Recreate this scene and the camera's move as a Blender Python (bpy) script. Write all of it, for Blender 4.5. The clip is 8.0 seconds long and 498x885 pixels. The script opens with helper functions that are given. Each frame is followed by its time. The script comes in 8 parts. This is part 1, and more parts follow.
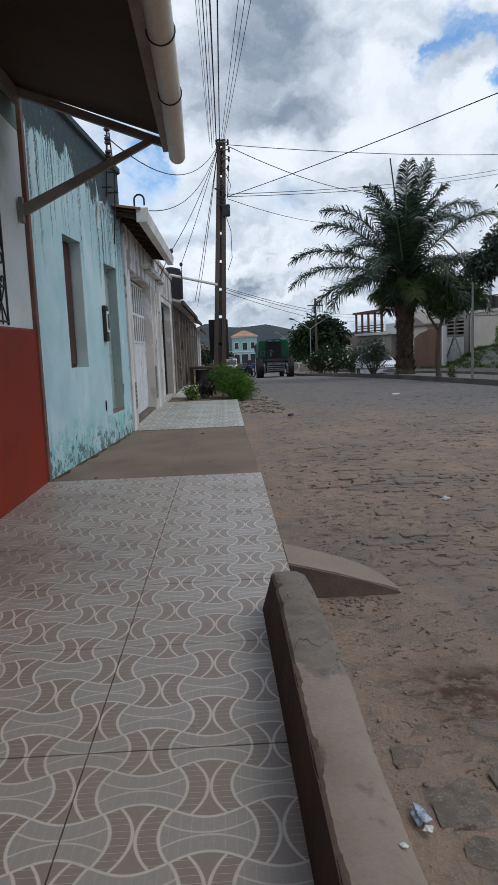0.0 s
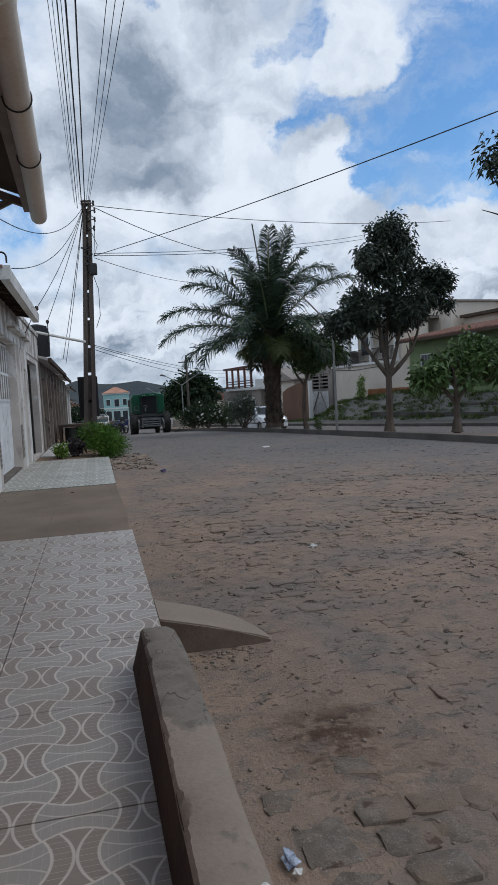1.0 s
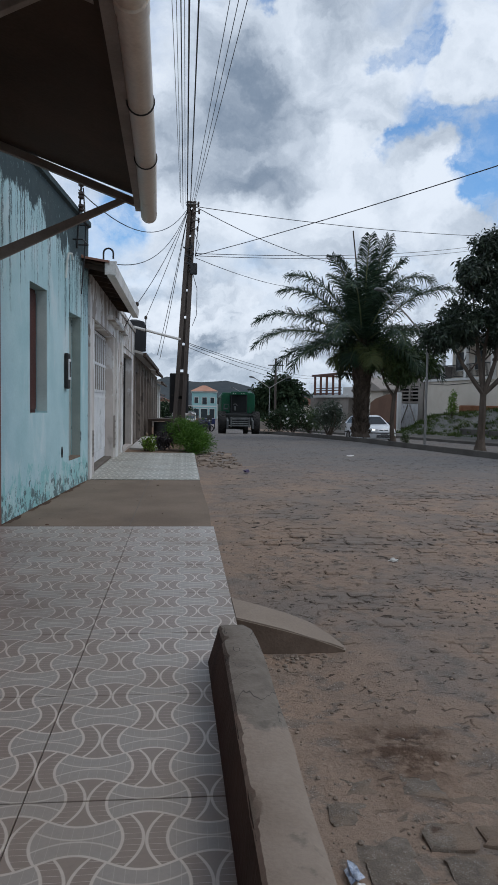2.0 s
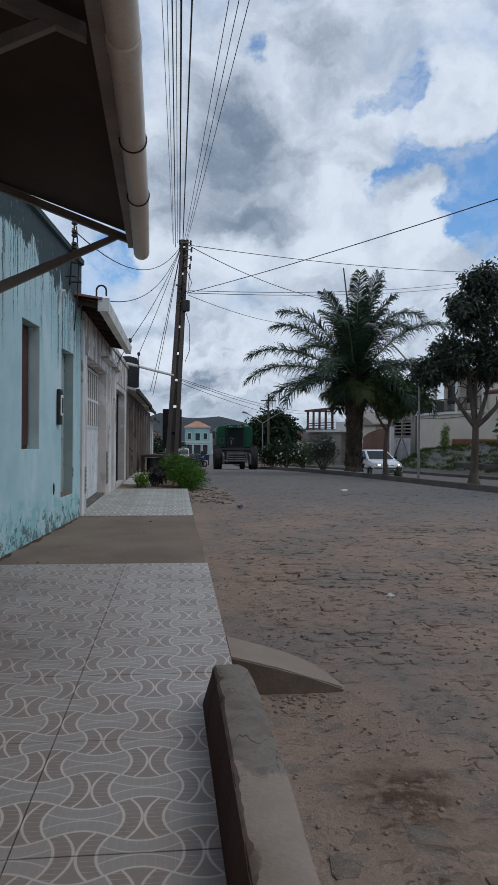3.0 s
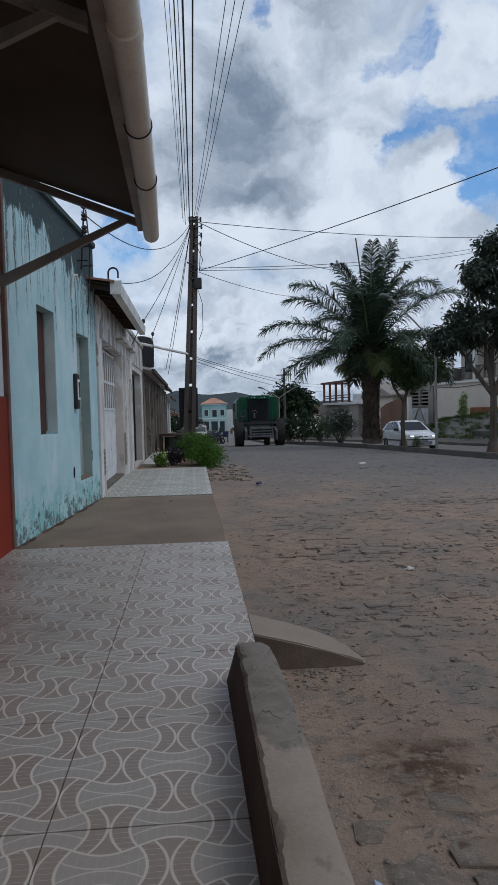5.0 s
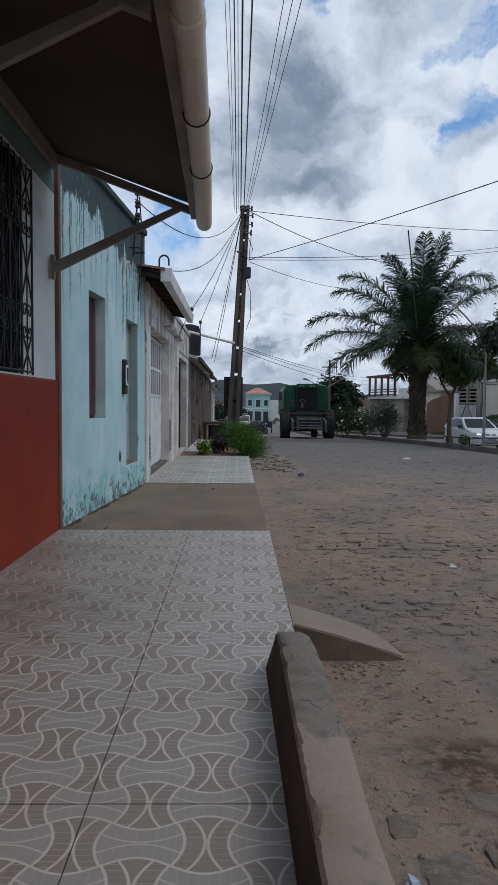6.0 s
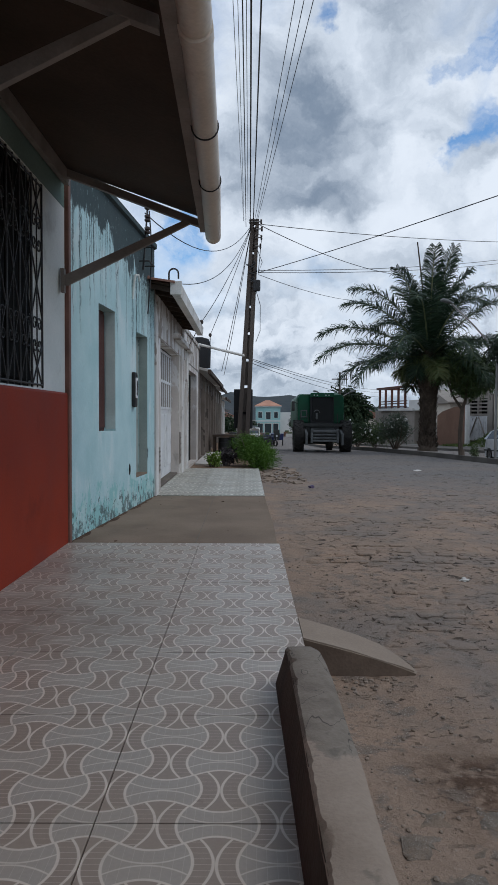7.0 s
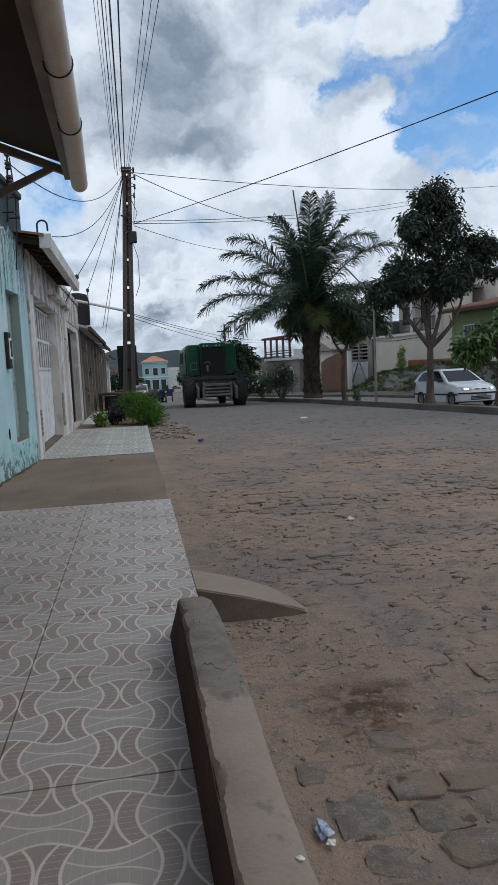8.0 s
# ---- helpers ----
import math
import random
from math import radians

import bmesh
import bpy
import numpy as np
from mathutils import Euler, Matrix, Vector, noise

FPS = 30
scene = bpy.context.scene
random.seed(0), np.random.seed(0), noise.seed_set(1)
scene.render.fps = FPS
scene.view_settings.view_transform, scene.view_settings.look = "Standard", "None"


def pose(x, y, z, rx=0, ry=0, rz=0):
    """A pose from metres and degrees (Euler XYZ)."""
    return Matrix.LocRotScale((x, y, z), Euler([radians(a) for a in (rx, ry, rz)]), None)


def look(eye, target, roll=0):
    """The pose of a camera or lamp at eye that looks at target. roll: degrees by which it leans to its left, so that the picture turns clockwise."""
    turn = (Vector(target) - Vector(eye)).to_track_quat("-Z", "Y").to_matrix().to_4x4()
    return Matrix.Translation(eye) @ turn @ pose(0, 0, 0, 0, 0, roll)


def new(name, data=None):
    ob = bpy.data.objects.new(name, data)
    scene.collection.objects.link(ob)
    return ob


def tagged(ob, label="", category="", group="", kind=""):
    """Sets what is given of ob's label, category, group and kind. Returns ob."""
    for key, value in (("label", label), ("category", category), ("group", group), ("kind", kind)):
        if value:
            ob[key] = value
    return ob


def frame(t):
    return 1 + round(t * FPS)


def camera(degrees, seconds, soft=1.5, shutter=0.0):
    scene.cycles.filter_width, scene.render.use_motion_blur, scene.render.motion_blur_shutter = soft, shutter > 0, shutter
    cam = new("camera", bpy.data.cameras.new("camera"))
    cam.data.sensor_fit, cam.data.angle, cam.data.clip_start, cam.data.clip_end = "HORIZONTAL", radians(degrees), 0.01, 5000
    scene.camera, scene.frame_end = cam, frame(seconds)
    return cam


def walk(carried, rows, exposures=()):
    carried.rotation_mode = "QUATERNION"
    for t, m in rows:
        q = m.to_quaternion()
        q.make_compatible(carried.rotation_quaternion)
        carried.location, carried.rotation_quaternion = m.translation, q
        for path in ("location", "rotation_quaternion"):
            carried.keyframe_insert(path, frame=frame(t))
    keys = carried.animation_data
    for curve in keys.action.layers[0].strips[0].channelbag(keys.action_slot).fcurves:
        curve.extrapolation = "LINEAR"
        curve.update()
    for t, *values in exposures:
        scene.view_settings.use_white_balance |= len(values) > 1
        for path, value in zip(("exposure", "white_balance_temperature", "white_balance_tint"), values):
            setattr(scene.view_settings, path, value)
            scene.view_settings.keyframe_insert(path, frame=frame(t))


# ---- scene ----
cam = camera(40.0, 8.0, soft=1.35)
PATH = [
    (0, (0.045, 0.186, 1.443), (0.106, 2.166, 1.164), -2.3),
    (0.5, (0.085, 0.112, 1.446), (0.393, 2.085, 1.342), -2.7),
    (1, (0.093, 0.097, 1.444), (0.523, 2.045, 1.308), -3.1),
    (1.5, (0.07, 0.061, 1.455), (0.27, 2.047, 1.323), 0.4),
    (2, (0.043, 0.085, 1.447), (0.235, 2.073, 1.328), 1.0),
    (2.2, (0.036, 0.07, 1.468), (0.228, 2.058, 1.361), 2.1),
    (3.3, (0.047, 0.16, 1.425), (0.262, 2.149, 1.425), 0.2),
    (3.5, (0.049, 0.133, 1.436), (0.262, 2.122, 1.41), 1.0),
    (4, (0.087, 0.125, 1.454), (0.354, 2.105, 1.382), 1.9),
    (4.5, (0.103, 0.061, 1.477), (0.34, 2.046, 1.435), -2.7),
    (5, (0.053, 0.082, 1.48), (0.212, 2.074, 1.392), -1.4),
    (5.2, (0.026, 0.06, 1.474), (0.055, 2.056, 1.358), 0.6),
    (6.3, (0.025, 0.069, 1.48), (0.068, 2.066, 1.367), 0.3),
    (6.5, (0.05, 0.066, 1.482), (0.109, 2.065, 1.426), -0.4),
    (7, (0.033, 0.097, 1.474), (0.038, 2.095, 1.395), 0.3),
    (7.5, (0.059, 0.123, 1.463), (0.201, 2.111, 1.298), -0.3),
    (8, (0.09, 0.125, 1.457), (0.408, 2.088, 1.239), -2.6),
]
walk(cam, [(t, look(eye, target, roll)) for t, eye, target, roll in PATH],
     [(0, -0.08, 6430, 10), (0.5, -0.23, 6300, 10), (2.2, -0.22, 6280, 10), (3.3, -0.40, 6150, 10), (5.2, -0.37, 6160, 10), (6.5, -0.24, 6280, 10), (7.3, -0.24, 6300, 10), (8, -0.18, 6350, 10)])

# ---- world, sun ----
SUN_EL, SUN_ROT = radians(57), radians(110)
world = bpy.data.worlds.new("sky")
scene.world = world
world.use_nodes = True


class Nodes:
    """Short hand for node trees."""

    def __init__(self, tree):
        self.t = tree
        tree.nodes.clear()

    def add(self, kind, operation="", interpolation_type="", data_type="", blend_type="", feature=""):
        n = self.t.nodes.new(kind)
        if operation:
            n.operation = operation
        if interpolation_type:
            n.interpolation_type = interpolation_type
        if data_type:
            n.data_type = data_type
        if blend_type:
            n.blend_type = blend_type
        if feature:
            n.feature = feature
        return n

    def put(self, socket, v):
        if hasattr(v, "is_output"):
            self.t.links.new(v, socket)
        elif isinstance(v, tuple) and len(v) == 3 and socket.type == "RGBA":
            socket.default_value = (*v, 1)
        else:
            socket.default_value = v

    def math(self, op, a, b=0.0, c=0.0):
        n = self.add("ShaderNodeMath", operation=op)
        for s, v in zip(n.inputs, (a, b, c)):
            self.put(s, v)
        return n.outputs[0]

    def ramp(self, v, lo, hi, a=0.0, b=1.0):
        n = self.add("ShaderNodeMapRange", interpolation_type="SMOOTHSTEP")
        for s, x in zip(n.inputs[:5], (v, lo, hi, a, b)):
            self.put(s, x)
        return n.outputs[0]

    def mix(self, f, a, b, mode="MIX"):
        n = self.add("ShaderNodeMix", data_type="RGBA", blend_type=mode)
        self.put(n.inputs[0], f)
        self.put(n.inputs[6], a)
        self.put(n.inputs[7], b)
        return n.outputs[2]

    def noise(self, vec, scale, detail=4.0, rough=0.55, dist=0.0):
        n = self.add("ShaderNodeTexNoise")
        self.put(n.inputs["Vector"], vec)
        for k, v in (("Scale", scale), ("Detail", detail), ("Roughness", rough), ("Distortion", dist)):
            n.inputs[k].default_value = v
        return n.outputs["Fac"]

    def mapped(self, vec, scale=(1, 1, 1), loc=(0, 0, 0), rot=(0, 0, 0)):
        n = self.add("ShaderNodeMapping")
        self.put(n.inputs["Vector"], vec)
        n.inputs["Scale"].default_value, n.inputs["Location"].default_value, n.inputs["Rotation"].default_value = scale, loc, rot
        return n.outputs[0]

    def xyz(self, vec):
        n = self.add("ShaderNodeSeparateXYZ")
        self.put(n.inputs[0], vec)
        return n.outputs


# broken cumulus under a blue sky
w = Nodes(world.node_tree)
sky = w.add("ShaderNodeTexSky")
sky.sky_type, sky.sun_disc, sky.sun_elevation, sky.sun_rotation, sky.altitude = "NISHITA", False, SUN_EL, SUN_ROT, 300
gen = w.add("ShaderNodeTexCoord").outputs["Generated"]
gx, gy, gz = w.xyz(gen)
# the sky is looked up through a slight swirl, so that banks get torn edges
swirl = w.add("ShaderNodeTexNoise")
w.put(swirl.inputs["Vector"], gen)
for key, val in (("Scale", 7.5), ("Detail", 6.0), ("Roughness", 0.62)):
    swirl.inputs[key].default_value = val
away = w.add("ShaderNodeVectorMath", operation="MULTIPLY_ADD")
w.put(away.inputs[0], swirl.outputs["Color"])
away.inputs[1].default_value, away.inputs[2].default_value = (0.15, 0.15, 0.15), (-0.075, -0.075, -0.075)
torn = w.add("ShaderNodeVectorMath", operation="ADD")
w.put(torn.inputs[0], gen)
w.put(torn.inputs[1], away.outputs[0])


def around(d, r, most):
    """A soft spot of the sky about the direction d."""
    far = w.add("ShaderNodeVectorMath", operation="DISTANCE")
    w.put(far.inputs[0], torn.outputs[0])
    far.inputs[1].default_value = d
    return w.ramp(far.outputs["Value"], 0.0, r, most, 0.0)


def total(first, spots):
    for spot in spots:
        first = w.math("ADD", first, around(*spot))
    return first


# a broad bank of cumulus, open to the blue on its right side, with a few holes and puffs
broad = w.noise(w.mapped(gen, (1.0, 1.0, 1.6), (2.3, 0.4, 1.1)), 2.2, 3.0, 0.5)
fine = w.noise(w.mapped(gen, (1.0, 1.0, 1.5), (1.0, 4.0, 2.0)), 9.0, 9.0, 0.58, 0.2)
cover = w.math("ADD", w.math("ADD", 0.52, w.math("MULTIPLY", w.math("SUBTRACT", broad, 0.5), 0.30)), w.math("MULTIPLY", w.math("SUBTRACT", fine, 0.5), 0.34))
cover = w.math("ADD", cover, w.ramp(gz, 0.10, 0.24, 0.16, 0.06))
cover = total(cover, (
    ((0.503, 0.795, 0.345), 0.17, -0.42), ((0.430, 0.845, 0.325), 0.12, -0.28), ((0.378, 0.883, 0.285), 0.070, -0.38), ((0.450, 0.860, 0.262), 0.090, -0.34), ((0.530, 0.815, 0.270), 0.080, -0.25), ((0.400, 0.862, 0.350), 0.09, -0.20),
    ((0.500, 0.750, 0.430), 0.14, -0.34), ((0.590, 0.735, 0.330), 0.20, -0.35), ((0.600, 0.765, 0.250), 0.09, -0.18), ((0.700, 0.650, 0.300), 0.25, -0.30),
    ((0.284, 0.852, 0.440), 0.044, -0.34), ((0.256, 0.866, 0.428), 0.036, -0.30), ((0.285, 0.883, 0.370), 0.055, -0.24), ((0.253, 0.908, 0.335), 0.038, -0.30), ((0.330, 0.862, 0.372), 0.05, -0.22), ((0.262, 0.898, 0.352), 0.03, -0.2),
    ((0.442, 0.845, 0.302), 0.040, 0.45), ((0.500, 0.833, 0.240), 0.055, 0.34), ((0.442, 0.878, 0.190), 0.080, 0.36), ((0.545, 0.815, 0.205), 0.07, 0.26),
    ((0.325, 0.890, 0.318), 0.055, 0.30), ((0.330, 0.905, 0.268), 0.080, 0.30), ((0.385, 0.828, 0.408), 0.075, 0.28), ((0.345, 0.842, 0.418), 0.07, 0.32), ((0.315, 0.858, 0.405), 0.05, 0.25), ((0.372, 0.903, 0.235), 0.07, 0.28),
    ((0.135, 0.912, 0.387), 0.20, 0.30), ((0.030, 0.950, 0.311), 0.18, 0.18), ((0.200, 0.935, 0.290), 0.12, 0.25),
    ((-0.070, 0.963, 0.258), 0.06, -0.36), ((0.090, 0.866, 0.490), 0.03, -0.25), ((0.15, 0.80, 0.57), 0.07, -0.2)))
veil = w.noise(w.mapped(torn.outputs[0], (1.0, 1.0, 1.8), (7.1, 1.4, 0.2)), 10.0, 8.0, 0.6)
amount = w.math("MAXIMUM", w.ramp(cover, 0.39, 0.66), w.math("MULTIPLY", w.ramp(veil, 0.40, 0.66, 0.06, 0.62), w.ramp(cover, 0.10, 0.36, 0.35, 1.0)))
# grey undersides where the bank is thick, white where its heaps catch the sun
heap = w.noise(w.mapped(torn.outputs[0], (1.0, 1.0, 1.7), (5.3, 2.2, 0.3)), 6.5, 7.0, 0.55)
lit = w.noise(w.mapped(torn.outputs[0], (1.0, 1.0, 1.7), (5.34, 2.18, 0.22)), 6.5, 7.0, 0.55)
relief = w.math("ADD", w.math("MULTIPLY", w.math("SUBTRACT", heap, 0.5), 0.75), w.math("MULTIPLY", w.math("SUBTRACT", lit, heap), 1.6))
thick = total(w.math("ADD", relief, 0.13), (
    ((0.135, 0.912, 0.392), 0.130, 0.24), ((0.069, 0.928, 0.362), 0.130, 0.24), ((0.116, 0.944, 0.305), 0.095, 0.34), ((0.030, 0.950, 0.315), 0.120, 0.26), ((0.155, 0.925, 0.345), 0.07, 0.10),
    ((0.183, 0.861, 0.475), 0.100, 0.24), ((0.260, 0.835, 0.485), 0.07, 0.15), ((0.00, 0.90, 0.43), 0.14, 0.16), ((0.10, 0.80, 0.59), 0.16, 0.2), ((0.30, 0.80, 0.52), 0.10, 0.16),
    ((0.135, 0.883, 0.450), 0.055, -0.20), ((0.215, 0.903, 0.372), 0.060, -0.22), ((0.209, 0.935, 0.287), 0.070, -0.16), ((0.335, 0.893, 0.295), 0.075, -0.16), ((0.38, 0.830, 0.410), 0.09, -0.12), ((0.06, 0.975, 0.235), 0.07, -0.16)))
# layered banks low over the horizon
bands = w.noise(w.mapped(torn.outputs[0], (1.0, 1.0, 3.4), (0.4, 3.1, 0.9)), 9.0, 7.0, 0.56, 0.1)
low = w.ramp(gz, 0.10, 0.24, 1.0, 0.0)
thick = w.math("ADD", thick, w.math("MULTIPLY", low, w.ramp(bands, 0.36, 0.68, -0.10, 0.36)))
cloud = w.mix(w.math("MULTIPLY", w.ramp(thick, -0.12, 0.30), 0.42), (0.93, 1.0, 1.09), (0.43, 0.52, 0.635))
cloud = w.mix(w.ramp(thick, 0.12, 0.80), cloud, (0.245, 0.315, 0.415))
blue = w.mix(1.0, sky.outputs[0], (0.100, 0.152, 0.185), "MULTIPLY")
haze = w.mix(w.ramp(gz, 0.0, 0.10, 0.45, 0.0), w.mix(amount, blue, cloud), (0.49, 0.595, 0.70))
bg = w.add("ShaderNodeBackground")
w.put(bg.inputs[0], haze)
bg.inputs[1].default_value = 1.0
w.t.links.new(bg.outputs[0], w.add("ShaderNodeOutputWorld").inputs[0])

sun = new("sun", bpy.data.lights.new("sun", "SUN"))
sun.data.energy, sun.data.angle, sun.data.color = 0.82, radians(24), (1.0, 0.91, 0.80)
sun.matrix_basis = look((8.5, -3.2, 14), (0, 0, 0))


# ---- materials ----
def start(name):
    m = bpy.data.materials.new(name)
    m.use_nodes = True
    n = Nodes(m.node_tree)
    out = n.add("ShaderNodeOutputMaterial")
    bs = n.add("ShaderNodeBsdfPrincipled")
    n.t.links.new(bs.outputs[0], out.inputs[0])
    return m, n, bs


def finish(n, bs, colour, rough=0.8, height=None, bump=0.3, depth=0.01, metal=0.0, spec=0.4):
    n.put(bs.inputs["Base Color"], colour)
    n.put(bs.inputs["Roughness"], rough)
    bs.inputs["Metallic"].default_value = metal
    bs.inputs["Specular IOR Level"].default_value = spec
    if height is not None:
        b = n.add("ShaderNodeBump")
        b.inputs["Strength"].default_value, b.inputs["Distance"].default_value = bump, depth
        n.put(b.inputs["Height"], height)
        n.t.links.new(b.outputs[0], bs.inputs["Normal"])


def mat(name, a, b, scale=2.0, fine=40.0, rough=0.8, bump=0.35, depth=0.01, metal=0.0, spec=0.35, vary=0.0, stain=None, stretch=(1, 1, 1), island=0.0):
    """Two tones at a broad scale, fine grain with relief, stains, and a change of tone from object to object or island to island."""
    m, n, bs = start(name)
    at = n.mapped(n.add("ShaderNodeTexCoord").outputs["Object"], stretch)
    broad, grain = n.noise(at, scale, 4.0), n.noise(at, fine, 3.0)
    c = n.mix(n.ramp(broad, 0.3, 0.7), a, b)
    c = n.mix(1.0, c, n.mix(grain, (0.82, 0.82, 0.82), (1.18, 1.18, 1.18)), "MULTIPLY")
    if stain:
        c = n.mix(n.ramp(n.noise(at, stain[1], 6.0, 0.65), 0.55, 0.72, 0.0, stain[2]), c, stain[0])
    r = None
    if vary:
        r, k = n.add("ShaderNodeObjectInfo").outputs["Random"], vary
    elif island:
        r, k = n.add("ShaderNodeNewGeometry").outputs["Random Per Island"], island
    if r is not None:
        v = n.math("ADD", n.math("MULTIPLY", r, 2 * k), 1 - k)
        tone = n.add("ShaderNodeCombineXYZ")
        for s in tone.inputs:
            n.put(s, v)
        c = n.mix(1.0, c, tone.outputs[0], "MULTIPLY")
    finish(n, bs, c, n.ramp(broad, 0.2, 0.8, max(rough - 0.1, 0.02), min(rough + 0.1, 1.0)), grain if bump else None, bump, depth, metal, spec)
    return m


def tile_mat(name, bone, crescent, web, line, cell=0.4465, loc=(0.513, -2.733, 0)):
    """Printed ceramic: bone shapes between pairs of brown crescents, outlined in cream."""
    m, n, bs = start(name)
    pos = n.mapped(n.add("ShaderNodeNewGeometry").outputs["Position"], (1, 1, 1), loc)
    x, y, _ = n.xyz(pos)
    u, v = n.math("DIVIDE", x, cell), n.math("DIVIDE", y, cell)
    row = n.math("ROUND", n.math("MULTIPLY", v, 2.0))
    wave = n.math("MULTIPLY", n.math("COSINE", n.math("MULTIPLY", u, 2 * math.pi)), 0.085)
    # distance to the wavy line above and below: it bulges at the crescents of its row
    k = n.math("FLOOR", n.math("SUBTRACT", n.math("MULTIPLY", v, 2.0), 0.5))

    def gap(kk):
        sign = n.math("SUBTRACT", 1.0, n.math("MULTIPLY", n.math("FLOORED_MODULO", kk, 2.0), 2.0))
        return n.math("SUBTRACT", v, n.math("ADD", n.math("ADD", n.math("MULTIPLY", kk, 0.5), 0.25), n.math("MULTIPLY", sign, wave)))

    ga, gb, gc = gap(k), gap(n.math("ADD", k, 1.0)), gap(n.math("SUBTRACT", k, 1.0))
    near = n.math("MINIMUM", n.math("MINIMUM", n.math("ABSOLUTE", ga), n.math("ABSOLUTE", gb)), n.math("ABSOLUTE", gc))
    # the row that a point is in: one above the highest line that lies under it
    mine = n.math("ADD", k, n.math("ADD", n.math("GREATER_THAN", ga, 0.0), n.math("GREATER_THAN", gb, 0.0)))
    dv = n.math("SUBTRACT", v, n.math("MULTIPLY", mine, 0.5))
    shift = n.math("MULTIPLY", n.math("FLOORED_MODULO", mine, 2.0), 0.5)
    du = n.math("SUBTRACT", n.math("FLOORED_MODULO", n.math("ADD", n.math("SUBTRACT", u, shift), 0.5), 1.0), 0.5)
    e = n.math("SUBTRACT", n.math("ABSOLUTE", du), n.math("MULTIPLY", n.math("MULTIPLY", dv, dv), 1.25))
    in_bone = n.math("GREATER_THAN", e, 0.165)
    in_web = n.math("LESS_THAN", e, 0.012)
    lines = n.math("MINIMUM", near, n.math("MINIMUM", n.math("ABSOLUTE", n.math("SUBTRACT", e, 0.165)), n.math("ABSOLUTE", n.math("SUBTRACT", e, 0.012))))
    # a lens drawn inside each bone
    far = n.math("SUBTRACT", 0.5, n.math("ABSOLUTE", du))
    lens = n.math("ABSOLUTE", n.math("SUBTRACT", n.math("ABSOLUTE", dv), n.math("ADD", 0.012, n.math("MULTIPLY", n.math("MULTIPLY", far, far), 1.05))))
    lens = n.ramp(n.math("ADD", lens, n.math("SUBTRACT", 1.0, in_bone)), 0.004, 0.013, 0.75, 0.0)
    # mosaic joints inside the shapes
    mos = n.math("ABSOLUTE", n.math("SUBTRACT", n.math("FLOORED_MODULO", n.math("MULTIPLY", dv, 15.0), 1.0), 0.5))
    mos2 = n.math("ABSOLUTE", n.math("SUBTRACT", n.math("FLOORED_MODULO", n.math("MULTIPLY", du, 13.0), 1.0), 0.5))
    ray = n.math("MULTIPLY", n.ramp(mos, 0.455, 0.49), n.math("SUBTRACT", 1.0, n.math("MAXIMUM", in_bone, in_web)))
    cut = n.math("MULTIPLY", n.ramp(mos2, 0.455, 0.49), in_bone)
    grid = n.math("MAXIMUM", n.math("MULTIPLY", ray, 0.75), n.math("MULTIPLY", cut, 0.30))
    dirt = n.noise(pos, 1.3, 5.0, 0.6)
    fine = n.noise(pos, 55.0, 3.0)
    c = n.mix(in_bone, n.mix(in_web, crescent, web), bone)
    c = n.mix(grid, c, line)
    c = n.mix(lens, c, line)
    c = n.mix(n.ramp(lines, 0.007, 0.017, 0.95, 0.0), c, line)
    c = n.mix(1.0, c, n.mix(fine, (0.86, 0.86, 0.86), (1.12, 1.12, 1.12)), "MULTIPLY")
    c = n.mix(n.ramp(dirt, 0.42, 0.75, 0.08, 0.42), c, (0.30, 0.25, 0.20))
    c = n.mix(n.ramp(n.noise(pos, 3.7, 6.0, 0.7), 0.66, 0.74, 0.0, 0.6), c, (0.17, 0.12, 0.09))
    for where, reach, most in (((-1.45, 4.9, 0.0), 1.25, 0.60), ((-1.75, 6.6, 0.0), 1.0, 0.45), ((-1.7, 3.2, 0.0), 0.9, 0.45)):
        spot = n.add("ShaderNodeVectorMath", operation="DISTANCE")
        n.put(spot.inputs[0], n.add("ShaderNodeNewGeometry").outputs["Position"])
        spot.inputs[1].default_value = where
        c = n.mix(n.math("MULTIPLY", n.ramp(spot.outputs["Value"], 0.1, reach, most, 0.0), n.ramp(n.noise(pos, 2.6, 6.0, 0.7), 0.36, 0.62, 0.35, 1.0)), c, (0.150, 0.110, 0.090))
    finish(n, bs, c, n.ramp(dirt, 0.3, 0.8, 0.34, 0.62), fine, 0.08, 0.002, spec=0.45)
    return m


